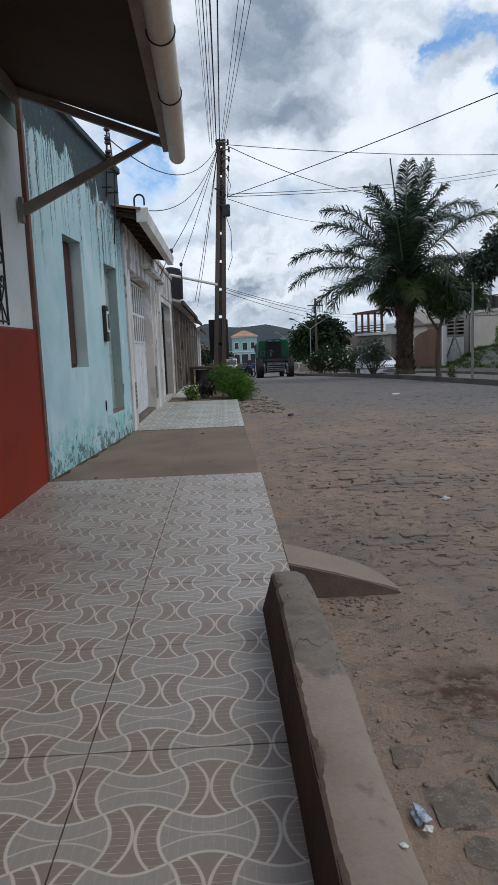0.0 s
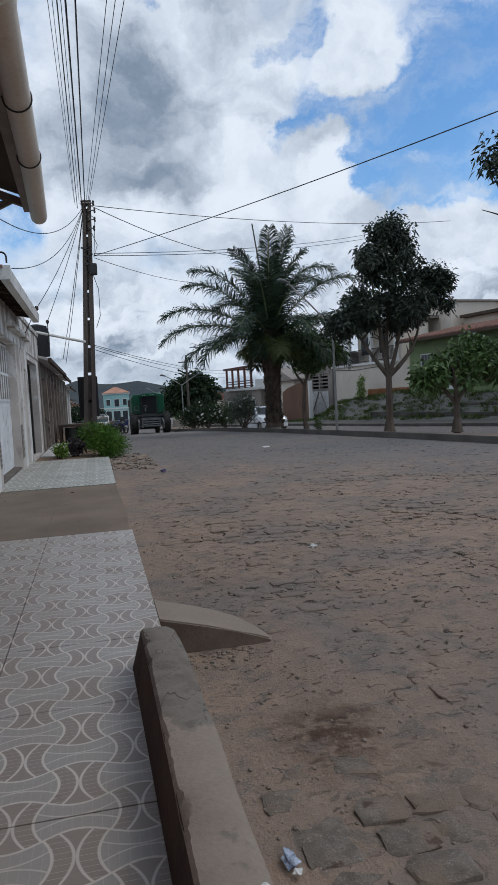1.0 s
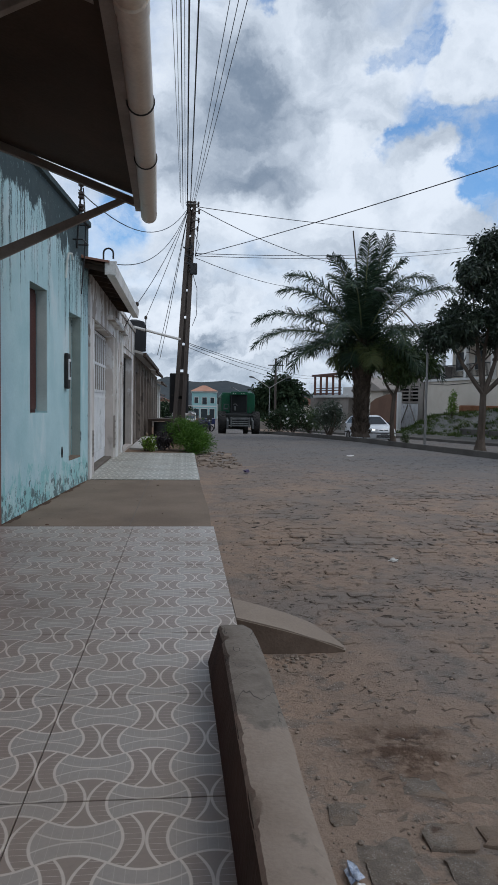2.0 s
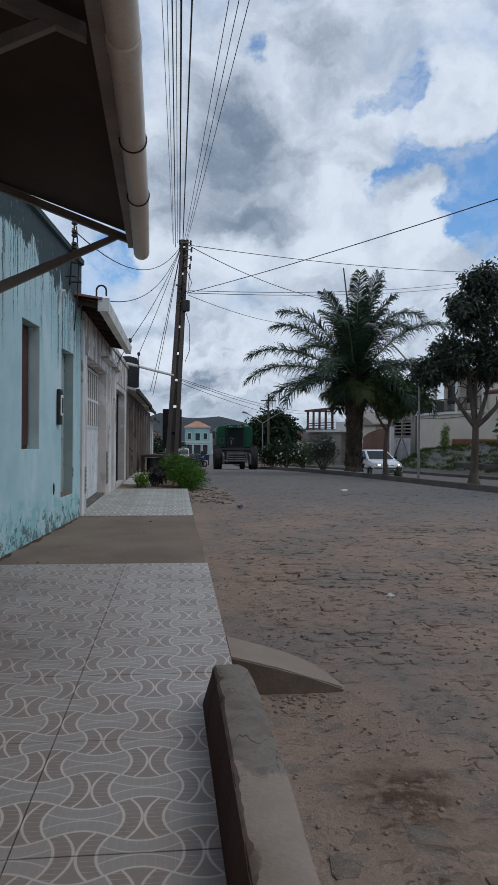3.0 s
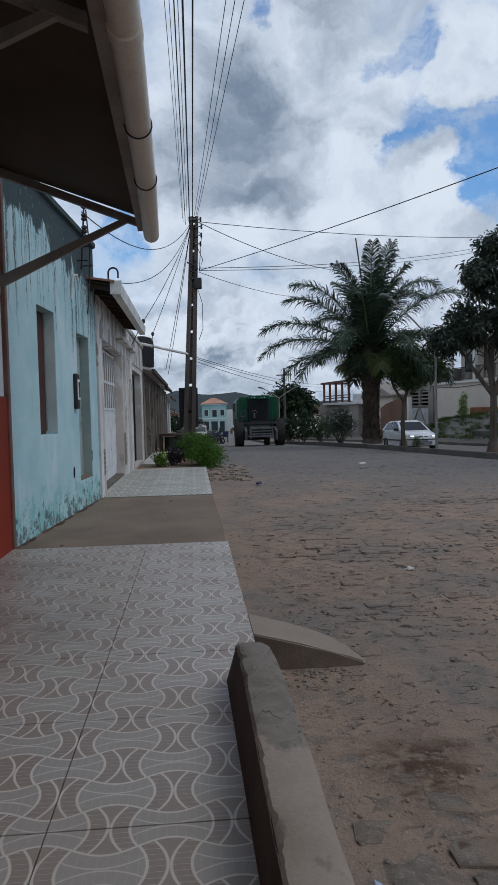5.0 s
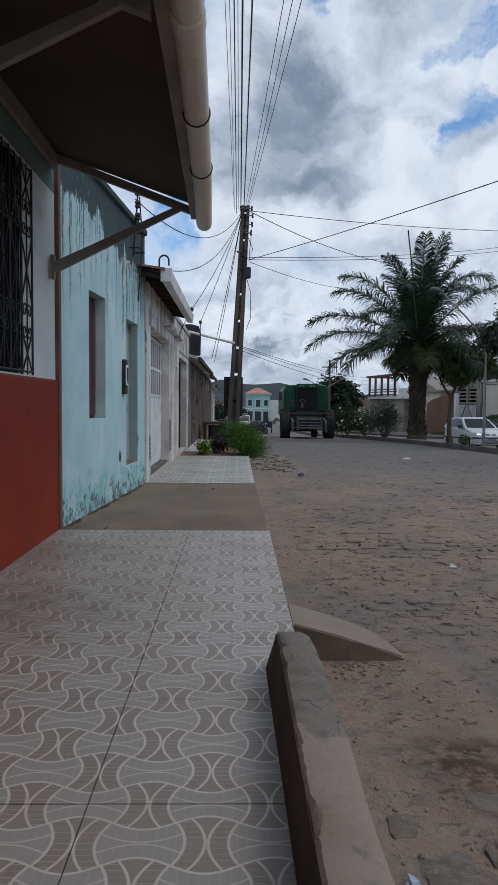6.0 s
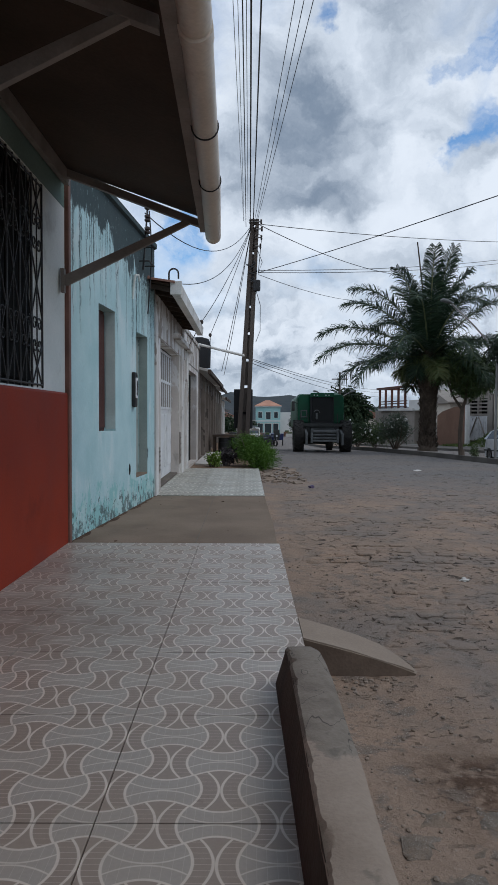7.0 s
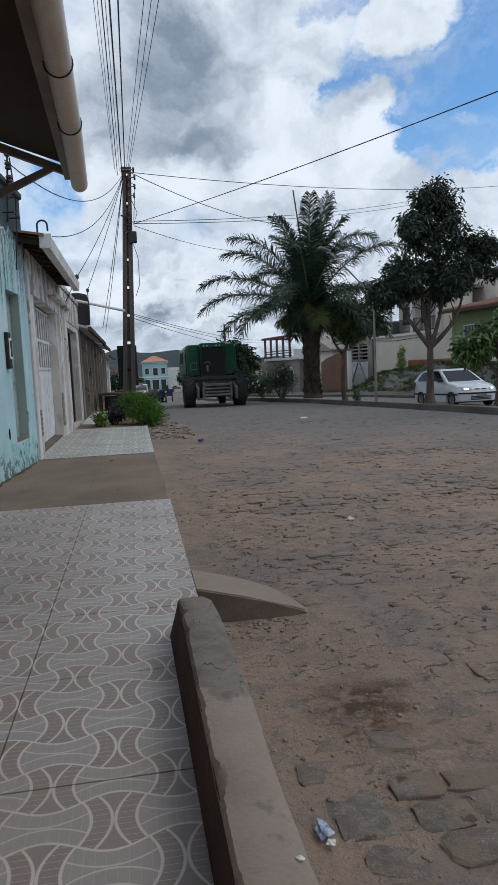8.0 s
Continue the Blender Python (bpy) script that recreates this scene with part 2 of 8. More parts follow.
def blue_wall_mat():
    """Pale blue limewash: black mould running down from the top, peeling and damp near the ground."""
    m, n, bs = start("pale blue limewash")
    pos = n.add("ShaderNodeTexCoord").outputs["Object"]
    x, y, z = n.xyz(pos)
    broad, fine = n.noise(pos, 1.1, 5.0), n.noise(pos, 45.0, 4.0)
    c = n.mix(n.ramp(broad, 0.3, 0.7), (0.385, 0.575, 0.595), (0.51, 0.68, 0.695))
    c = n.mix(n.ramp(n.noise(n.mapped(pos, (1, 1, 0.4)), 2.3, 6.0, 0.65), 0.5, 0.68, 0.0, 0.55), c, (0.68, 0.74, 0.74))
    wob = n.math("MULTIPLY", n.math("SUBTRACT", n.noise(pos, 5.0, 4.0, 0.6), 0.5), 0.16)
    yw = n.math("ADD", y, wob)
    comb = n.add("ShaderNodeCombineXYZ")
    n.put(comb.inputs[1], yw)
    col = n.noise(comb.outputs[0], 7.5, 3.0, 0.7)
    col2 = n.noise(comb.outputs[0], 24.0, 2.0, 0.6)
    blot = n.noise(n.mapped(pos, (1, 1, 0.6)), 1.9, 7.0, 0.68, 0.5)
    speck = n.noise(pos, 13.0, 6.0, 0.72)
    top = n.ramp(y, 8.0, 12.4, 4.75, 4.5)
    far_end = n.ramp(y, 10.4, 12.2)
    # black growth in patches along the top, then separate runs of unlike length
    patch = n.ramp(n.math("ADD", blot, n.math("ADD", n.ramp(z, 3.2, 4.5, -0.22, 0.25), n.math("MULTIPLY", far_end, 0.10))), 0.50, 0.57)
    length = n.math("ADD", n.ramp(col, 0.42, 0.66, 0.25, 2.7), n.math("MULTIPLY", far_end, n.ramp(col2, 0.42, 0.62, 0.0, 1.2)))
    run = n.math("MULTIPLY", n.ramp(n.math("SUBTRACT", z, n.math("SUBTRACT", top, length)), 0.0, 0.35), n.ramp(col2, 0.46, 0.52))
    mould = n.math("MULTIPLY", n.math("MAXIMUM", n.math("MULTIPLY", patch, 0.95), n.math("MULTIPLY", n.math("MULTIPLY", run, n.ramp(z, 2.0, 3.0)), 0.85)), n.ramp(speck, 0.30, 0.42, 0.70, 1.0))
    c = n.mix(mould, c, n.mix(blot, (0.014, 0.022, 0.024), (0.060, 0.080, 0.084)))
    low = n.noise(n.mapped(pos, (1, 1.3, 0.8)), 2.6, 8.0, 0.7, 0.6)
    near = n.ramp(z, 0.0, 1.15, 0.12, -0.25)
    flake = n.ramp(n.math("ADD", low, near), 0.52, 0.55)
    rag = n.noise(n.mapped(pos, (1, 1.5, 1.1), (0, 3, 1)), 4.6, 9.0, 0.78, 0.3)
    edge = n.ramp(n.math("ADD", rag, near), 0.605, 0.64)
    pale = n.ramp(n.math("ADD", n.noise(n.mapped(pos, (1, 1, 0.8), (4, 1, 2)), 3.1, 7.0, 0.7), near), 0.60, 0.62)
    c = n.mix(n.math("MULTIPLY", flake, 0.7), c, (0.25, 0.52, 0.50))
    c = n.mix(n.math("MULTIPLY", pale, 0.4), c, (0.62, 0.72, 0.70))
    c = n.mix(n.math("MULTIPLY", edge, 0.85), c, (0.09, 0.12, 0.115))
    c = n.mix(1.0, c, n.mix(fine, (0.86, 0.86, 0.86), (1.12, 1.12, 1.12)), "MULTIPLY")
    finish(n, bs, c, 0.9, n.math("ADD", n.math("MULTIPLY", fine, 0.5), n.math("SUBTRACT", low, n.math("MULTIPLY", flake, 0.4))), 0.22, 0.015, spec=0.2)
    return m


def peeling_mat(name, base, base2, under, z_lo=0.0, z_hi=3.5):
    """Old plaster with paint gone in patches and rain streaks."""
    m, n, bs = start(name)
    pos = n.add("ShaderNodeTexCoord").outputs["Object"]
    x, y, z = n.xyz(pos)
    broad, fine = n.noise(pos, 1.4, 5.0), n.noise(pos, 50.0, 4.0)
    c = n.mix(n.ramp(broad, 0.35, 0.65), base, base2)
    p = n.noise(n.mapped(pos, (1, 1, 0.55)), 2.2, 7.0, 0.6, 0.4)
    peel = n.ramp(n.math("ADD", p, n.ramp(z, z_lo, z_hi, 0.0, 0.1)), 0.60, 0.63)
    c = n.mix(peel, c, under)
    run = n.noise(n.mapped(pos, (1, 9.0, 0.5)), 2.0, 5.0, 0.65, 0.3)
    c = n.mix(n.ramp(run, 0.54, 0.72, 0.0, 0.6), c, (0.16, 0.14, 0.12))
    c = n.mix(1.0, c, n.mix(fine, (0.85, 0.85, 0.85), (1.12, 1.12, 1.12)), "MULTIPLY")
    finish(n, bs, c, 0.9, n.math("ADD", n.math("MULTIPLY", fine, 0.4), n.math("MULTIPLY", peel, -0.6)), 0.5, 0.01, spec=0.2)
    return m


def ground_mat():
    """Trodden earth over worn setts near by, grey paving further along the street."""
    m, n, bs = start("earth and worn paving")
    pos = n.add("ShaderNodeNewGeometry").outputs["Position"]
    x, y, z = n.xyz(pos)
    a, b, fine = n.noise(pos, 0.35, 5.0, 0.6), n.noise(pos, 2.6, 6.0, 0.65), n.noise(pos, 38.0, 5.0, 0.7)
    c = n.mix(n.ramp(a, 0.35, 0.65), (0.285, 0.212, 0.162), (0.350, 0.246, 0.178))
    c = n.mix(n.ramp(b, 0.45, 0.7, 0.0, 0.6), c, (0.215, 0.170, 0.134))
    grey = n.ramp(n.math("ADD", y, n.math("ADD", n.math("MULTIPLY", n.math("SUBTRACT", b, 0.5), 16.0), n.math("MULTIPLY", x, 0.9))), 11.0, 25.0)
    c = n.mix(grey, c, n.mix(b, (0.170, 0.156, 0.146), (0.220, 0.202, 0.188)))
    c = n.mix(n.ramp(fine, 0.62, 0.72, 0.0, 0.55), c, (0.36, 0.32, 0.28))
    c = n.mix(1.0, c, n.mix(fine, (0.76, 0.76, 0.76), (1.24, 1.24, 1.24)), "MULTIPLY")
    c = n.mix(n.ramp(n.noise(n.mapped(pos, (1, 1, 0), (2, 9, 0)), 0.6, 5.0, 0.6), 0.46, 0.60, 0.0, 0.7), c, (0.215, 0.184, 0.160))
    # worn tops of buried stones: grey, with pale chippings
    chip = n.add("ShaderNodeTexVoronoi")
    n.put(chip.inputs["Vector"], pos)
    chip.inputs["Scale"].default_value = 95.0
    worn = n.math("MULTIPLY", n.ramp(n.noise(n.mapped(pos, (1, 1, 0), (5, 2, 0)), 4.2, 6.0, 0.68), 0.52, 0.60), n.ramp(y, 6.0, 12.0, 1.0, 0.0))
    c = n.mix(n.math("MULTIPLY", worn, 0.62), c, n.mix(n.math("MULTIPLY", n.ramp(chip.outputs["Distance"], 0.16, 0.36, 1.0, 0.0), n.ramp(fine, 0.42, 0.55)), (0.165, 0.142, 0.122), (0.50, 0.46, 0.41)))
    spot = n.add("ShaderNodeVectorMath", operation="DISTANCE")
    n.put(spot.inputs[0], n.mapped(pos, (1.25, 1.0, 0.0)))
    spot.inputs[1].default_value = (1.40, 3.2, 0)
    soak = n.ramp(n.math("ADD", spot.outputs["Value"], n.math("MULTIPLY", n.math("SUBTRACT", b, 0.5), 1.1)), 0.05, 0.50, 0.85, 0.0)
    c = n.mix(n.math("MULTIPLY", soak, n.ramp(n.noise(pos, 9.0, 5.0, 0.7), 0.36, 0.56, 0.25, 1.0)), c, (0.070, 0.037, 0.022))
    # short dark dashes in patches: gaps and edge shadows of buried stones, painted in
    def shaded_gaps(sx, sy, lo, loc):
        return n.ramp(n.noise(n.mapped(pos, (sx, sy, 0), loc), 1.0, 4.0, 0.6, 0.9), lo, lo + 0.035)

    open_ = n.math("MULTIPLY", n.ramp(n.noise(n.mapped(pos, (1, 1, 0), (7, 3, 0)), 0.75, 5.0, 0.65), 0.36, 0.52), n.ramp(x, 0.5, 1.0))
    small = n.math("MULTIPLY", shaded_gaps(10.0, 14.5, 0.596, (0, 0, 0)), n.math("MULTIPLY", n.ramp(y, 5.0, 9.0, 1.0, 0.2), n.ramp(y, 3.0, 4.6, 0.35, 1.0)))
    large = n.math("MULTIPLY", shaded_gaps(6.2, 9.5, 0.598, (3, 8, 0)), n.ramp(y, 4.5, 8.0))
    j = n.math("MULTIPLY", n.math("MAXIMUM", small, large), n.math("MULTIPLY", open_, 0.9))
    c = n.mix(j, c, (0.036, 0.028, 0.023))
    finish(n, bs, c, 0.92, n.math("SUBTRACT", n.math("ADD", fine, n.math("MULTIPLY", b, 0.9)), n.math("MULTIPLY", j, 1.8)), 0.85, 0.026, spec=0.15)
    return m


def sett_mat():
    """Rough dark granite with pale chippings and earth in its hollows."""
    m, n, bs = start("rough granite sett")
    pos = n.add("ShaderNodeNewGeometry").outputs["Position"]
    a, b, fine = n.noise(pos, 3.0, 5.0, 0.6), n.noise(pos, 14.0, 6.0, 0.7), n.noise(pos, 120.0, 4.0, 0.7)
    c = n.mix(n.ramp(b, 0.35, 0.65), (0.150, 0.124, 0.100), (0.215, 0.174, 0.138))
    chip = n.add("ShaderNodeTexVoronoi")
    n.put(chip.inputs["Vector"], pos)
    chip.inputs["Scale"].default_value = 150.0
    c = n.mix(n.math("MULTIPLY", n.ramp(chip.outputs["Distance"], 0.16, 0.34, 1.0, 0.0), n.ramp(b, 0.44, 0.56, 0.0, 0.9)), c, (0.52, 0.49, 0.45))
    c = n.mix(n.ramp(a, 0.47, 0.58, 0.0, 0.85), c, (0.235, 0.172, 0.126))
    c = n.mix(n.ramp(n.noise(pos, 5.5, 5.0, 0.65), 0.60, 0.68, 0.0, 0.8), c, (0.085, 0.052, 0.036))
    c = n.mix(1.0, c, n.mix(fine, (0.75, 0.75, 0.75), (1.25, 1.25, 1.25)), "MULTIPLY")
    finish(n, bs, c, 0.9, n.math("ADD", n.math("MULTIPLY", fine, 0.6), n.math("MULTIPLY", b, 1.6)), 0.9, 0.012, spec=0.2)
    return m


def kerb_mat():
    """Tan cement, patched with a greyer mix at the far end of the wall."""
    m, n, bs = start("cement coping, patched")
    pos = n.add("ShaderNodeTexCoord").outputs["Object"]
    x, y, z = n.xyz(pos)
    broad, mid, fine = n.noise(pos, 2.0, 5.0), n.noise(pos, 7.0, 6.0, 0.65), n.noise(pos, 60.0, 3.0)
    tan = n.mix(n.ramp(broad, 0.35, 0.65), (0.245, 0.192, 0.150), (0.300, 0.240, 0.192))
    grey = n.mix(n.ramp(mid, 0.35, 0.65), (0.152, 0.126, 0.103), (0.212, 0.180, 0.148))
    c = n.mix(n.ramp(n.math("ADD", y, n.math("MULTIPLY", n.math("SUBTRACT", mid, 0.5), 0.9)), 2.44, 2.54), tan, grey)
    crack = n.ramp(n.math("ABSOLUTE", n.math("SUBTRACT", n.noise(n.mapped(pos, (2.2, 1.0, 0.2), (3, 1, 0)), 2.6, 3.0, 0.5, 0.6), 0.5)), 0.0, 0.007, 0.85, 0.0)
    c = n.mix(n.math("MULTIPLY", crack, n.ramp(y, 2.40, 2.55)), c, (0.05, 0.042, 0.035))
    c = n.mix(n.ramp(mid, 0.60, 0.70, 0.0, 0.5), c, (0.10, 0.085, 0.07))
    c = n.mix(1.0, c, n.mix(fine, (0.86, 0.86, 0.86), (1.14, 1.14, 1.14)), "MULTIPLY")
    finish(n, bs, c, 0.88, n.math("ADD", fine, n.math("MULTIPLY", mid, 1.5)), 0.35, 0.008, spec=0.2)
    return m


def glass_mat(name, tint, rough=0.06, spec=0.7):
    m, n, bs = start(name)
    at = n.add("ShaderNodeTexCoord").outputs["Object"]
    finish(n, bs, n.mix(n.noise(at, 3.0), tint, tuple(v * 1.5 for v in tint)), rough, spec=spec)
    return m


def leaf_mat(name, a, b, rough=0.5, spec=0.35):
    m, n, bs = start(name)
    g = n.add("ShaderNodeNewGeometry")
    c = n.mix(g.outputs["Random Per Island"], a, b)
    c = n.mix(1.0, c, n.mix(n.noise(g.outputs["Position"], 1.7, 3.0), (0.7, 0.7, 0.7), (1.3, 1.3, 1.3)), "MULTIPLY")
    finish(n, bs, c, rough, spec=spec)
    return m


M = {}
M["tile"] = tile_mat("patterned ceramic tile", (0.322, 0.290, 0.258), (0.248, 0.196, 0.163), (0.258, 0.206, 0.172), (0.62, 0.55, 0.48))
M["tile2"] = tile_mat("pale patterned tile", (0.25, 0.255, 0.215), (0.27, 0.265, 0.225), (0.36, 0.36, 0.31), (0.86, 0.83, 0.76), 0.56, (0.53, -2.5, 0))
M["blue"] = blue_wall_mat()
M["peach"] = peeling_mat("peach plaster, peeling", (0.50, 0.445, 0.405), (0.60, 0.545, 0.50), (0.74, 0.72, 0.70))
M["frieze"] = peeling_mat("grey white limewash, streaked", (0.60, 0.57, 0.54), (0.72, 0.70, 0.67), (0.36, 0.31, 0.27))
M["dark_plaster"] = peeling_mat("grey brown plaster, sooty", (0.20, 0.165, 0.14), (0.27, 0.225, 0.19), (0.12, 0.10, 0.085))
M["ground"] = ground_mat()
M["sett"] = sett_mat()
M["grout"] = mat("dark mortar bed", (0.10, 0.08, 0.065), (0.16, 0.135, 0.11), 3, 60)
M["concrete"] = mat("worn concrete", (0.168, 0.124, 0.092), (0.228, 0.174, 0.132), 1.0, 45, 0.9, 0.35, 0.006, spec=0.15, stain=((0.13, 0.102, 0.080), 1.1, 0.6))
M["kerb_concrete"] = kerb_mat()
M["ramp"] = mat("smooth tan cement", (0.25, 0.198, 0.155), (0.30, 0.242, 0.192), 2.0, 60, 0.9, 0.2, 0.004, spec=0.15, stain=((0.19, 0.145, 0.11), 2.0, 0.5))
# ramp side: mud stains, and the face's shade mixed into the base tones
M["ramp_side"] = mat("mud stained cement, shade darkened", (0.12, 0.086, 0.064), (0.18, 0.132, 0.10), 3.0, 50, 0.9, 0.4, 0.006, spec=0.1, stain=((0.045, 0.032, 0.024), 2.2, 0.6))
# inner face of the kerb wall: its shade is put into this dark colour
M["kerb_side"] = mat("streaked cement, shade darkened", (0.045, 0.035, 0.028), (0.10, 0.076, 0.060), 2.5, 40, 0.85, 0.6, 0.012, stain=((0.05, 0.04, 0.032), 2.0, 0.7), stretch=(1, 1, 0.4))
M["kerbstone"] = mat("kerb stone", (0.075, 0.068, 0.060), (0.125, 0.113, 0.100), 1.0, 30, 0.9, 0.5, 0.012, stain=((0.10, 0.09, 0.08), 1.3, 0.6))
M["red"] = mat("oxide red paint", (0.225, 0.026, 0.011), (0.285, 0.036, 0.015), 1.2, 60, 0.6, 0.15, 0.004, spec=0.15, stain=((0.12, 0.016, 0.010), 1.4, 0.5))
M["red_trim"] = mat("faded red brown paint", (0.13, 0.062, 0.046), (0.21, 0.105, 0.08), 3, 60, 0.7, 0.2)
# greenish wall tone with the shade under the awning mixed in
M["sea_green"] = mat("sea green paint, shade darkened", (0.15, 0.21, 0.18), (0.20, 0.265, 0.23), 1.2, 50, 0.85, 0.2, 0.004, spec=0.15, stain=((0.09, 0.11, 0.095), 1.1, 0.6))
M["mud"] = mat("dried brown mud", (0.075, 0.045, 0.032), (0.13, 0.082, 0.058), 3.0, 40, 0.95, 0.6, 0.01, spec=0.1, stain=((0.04, 0.025, 0.02), 2.5, 0.6))
M["white_wall"] = mat("grubby white paint", (0.62, 0.65, 0.61), (0.74, 0.75, 0.71), 1.1, 55, 0.8, 0.25, 0.005, stain=((0.30, 0.29, 0.26), 1.2, 0.5))
M["awning"] = mat("dark brown roofing sheet", (0.068, 0.048, 0.036), (0.100, 0.072, 0.055), 1.0, 30, 0.85, 0.3, 0.01, spec=0.1)
M["beam"] = mat("weathered painted timber", (0.19, 0.163, 0.142), (0.285, 0.250, 0.222), 2.5, 60, 0.8, 0.3, 0.006)
M["pvc"] = mat("aged cream plastic pipe", (0.60, 0.52, 0.43), (0.70, 0.62, 0.52), 1.2, 40, 0.45, 0.1, 0.003, stain=((0.34, 0.26, 0.19), 2.4, 0.5))
M["wire"] = mat("black cable", (0.02, 0.02, 0.022), (0.035, 0.035, 0.036), 5, 50, 0.6, 0.0)
M["iron"] = mat("black wrought iron", (0.012, 0.012, 0.012), (0.03, 0.026, 0.024), 8, 80, 0.55, 0.2, 0.002, spec=0.4)
# near-black colour that paints the darkness inside windows, doorways and behind walls
M["gloom"] = mat("near black for unlit insides", (0.006, 0.006, 0.006), (0.014, 0.014, 0.013), 2, 40, 0.8, 0.2, spec=0.08)
M["brown_wood"] = mat("red brown painted wood", (0.055, 0.018, 0.014), (0.085, 0.030, 0.022), 3, 50, 0.6, 0.3, stretch=(1, 6, 0.6))
M["grey_green"] = mat("grey green door paint", (0.24, 0.30, 0.28), (0.33, 0.38, 0.35), 2, 50, 0.7, 0.25)
M["pale_lining"] = mat("pale grey limewash", (0.46, 0.55, 0.53), (0.58, 0.66, 0.63), 1.5, 50, 0.9, 0.3, 0.006, spec=0.15, stain=((0.30, 0.36, 0.34), 1.6, 0.5))
M["white_metal"] = mat("white painted sheet steel", (0.64, 0.64, 0.64), (0.78, 0.78, 0.78), 1.5, 40, 0.5, 0.2, 0.004, stain=((0.14, 0.11, 0.10), 3.2, 0.75))
M["roof_tile"] = mat("clay roof tile", (0.17, 0.085, 0.06), (0.25, 0.13, 0.095), 1.5, 40, 0.85, 0.4, stain=((0.09, 0.07, 0.06), 1.2, 0.6), island=0.2)
M["dark_wood"] = mat("dark old timber", (0.05, 0.035, 0.026), (0.09, 0.062, 0.045), 3, 50, 0.8, 0.4, stretch=(1, 0.3, 1))
M["gutter"] = mat("white gutter", (0.62, 0.60, 0.56), (0.74, 0.72, 0.68), 1.4, 40, 0.6, 0.1, stain=((0.30, 0.27, 0.23), 2.0, 0.5))
M["pole"] = mat("weathered concrete post", (0.066, 0.053, 0.046), (0.115, 0.094, 0.080), 1.2, 30, 0.9, 0.6, 0.012, stain=((0.075, 0.055, 0.045), 1.0, 0.7), stretch=(1, 1, 0.35))
M["steel"] = mat("galvanised steel", (0.24, 0.235, 0.225), (0.34, 0.335, 0.32), 3, 40, 0.6, 0.1, 0.003, metal=0.6)
M["black"] = mat("matt black board", (0.012, 0.012, 0.013), (0.022, 0.022, 0.024), 2, 40, 0.7, 0.1)
M["ceramic"] = mat("brown insulator glaze", (0.03, 0.02, 0.016), (0.05, 0.032, 0.024), 5, 40, 0.25, 0.0)
M["soil"] = mat("dry brown soil", (0.17, 0.115, 0.08), (0.25, 0.175, 0.125), 1.8, 25, 0.95, 0.8, 0.03, spec=0.1)
M["pale_pad"] = mat("pale cement", (0.46, 0.44, 0.41), (0.56, 0.54, 0.50), 1.5, 30, 0.9, 0.4)
M["stone"] = mat("dusty granite sett", (0.205, 0.163, 0.130), (0.275, 0.208, 0.158), 3.0, 30, 0.9, 0.7, 0.015, vary=0.22, stain=((0.27, 0.20, 0.15), 2.4, 0.7))
M["stone_rest"] = mat("dusty granite setts", (0.205, 0.163, 0.130), (0.275, 0.208, 0.158), 3.0, 30, 0.9, 0.7, 0.015, island=0.22, stain=((0.27, 0.20, 0.15), 2.4, 0.7))
M["grass"] = leaf_mat("rough grass", (0.040, 0.072, 0.018), (0.120, 0.150, 0.050), 0.8, 0.1)
M["slab"] = mat("grey concrete bank", (0.13, 0.128, 0.11), (0.21, 0.20, 0.18), 0.8, 20, 0.9, 0.5, 0.03, stain=((0.05, 0.068, 0.024), 0.5, 0.9))
M["palm_leaf"] = leaf_mat("palm leaflet", (0.013, 0.032, 0.018), (0.040, 0.072, 0.036), 0.5, 0.3)
M["palm_dry"] = leaf_mat("yellowing palm leaflet", (0.06, 0.085, 0.028), (0.12, 0.13, 0.045), 0.5, 0.3)
M["rachis"] = mat("green frond stem", (0.10, 0.13, 0.055), (0.16, 0.17, 0.08), 4, 30, 0.6, 0.1)
M["palm_trunk"] = mat("fibrous palm bark", (0.060, 0.046, 0.036), (0.115, 0.090, 0.070), 3, 25, 0.95, 0.8, 0.04, spec=0.1, island=0.25)
M["bark"] = mat("grey brown bark", (0.085, 0.068, 0.054), (0.14, 0.112, 0.090), 4, 30, 0.9, 0.7, 0.02, stretch=(1, 1, 0.3), spec=0.15)
M["leaf_dark"] = leaf_mat("dark glossy leaf", (0.011, 0.022, 0.013), (0.036, 0.054, 0.028), 0.42, 0.4)
M["leaf_mid"] = leaf_mat("mid green leaf", (0.028, 0.055, 0.016), (0.075, 0.115, 0.035), 0.5, 0.35)
M["leaf_lime"] = leaf_mat("fresh green leaf", (0.085, 0.165, 0.018), (0.20, 0.30, 0.055), 0.55, 0.3)
M["leaf_bush"] = leaf_mat("bright green feathery leaf", (0.030, 0.085, 0.008), (0.105, 0.215, 0.022), 0.55, 0.3)
M["leaf_fresh"] = leaf_mat("broad fresh green leaf", (0.035, 0.080, 0.018), (0.105, 0.165, 0.045), 0.45, 0.4)
M["leaf_far"] = leaf_mat("far foliage", (0.014, 0.030, 0.014), (0.040, 0.060, 0.028), 0.7, 0.15)
M["leaf_grey"] = leaf_mat("grey green oleander leaf", (0.045, 0.066, 0.045), (0.105, 0.130, 0.090), 0.55, 0.3)
M["leaf_purple"] = leaf_mat("dull purple leaf", (0.035, 0.028, 0.035), (0.085, 0.075, 0.075), 0.6, 0.2)
M["petal"] = leaf_mat("white petal", (0.62, 0.62, 0.60), (0.80, 0.79, 0.76), 0.6, 0.2)
M["hill"] = mat("hazy scrub hill", (0.055, 0.068, 0.075), (0.085, 0.092, 0.095), 0.012, 0.12, 1.0, 0.0, spec=0.0)
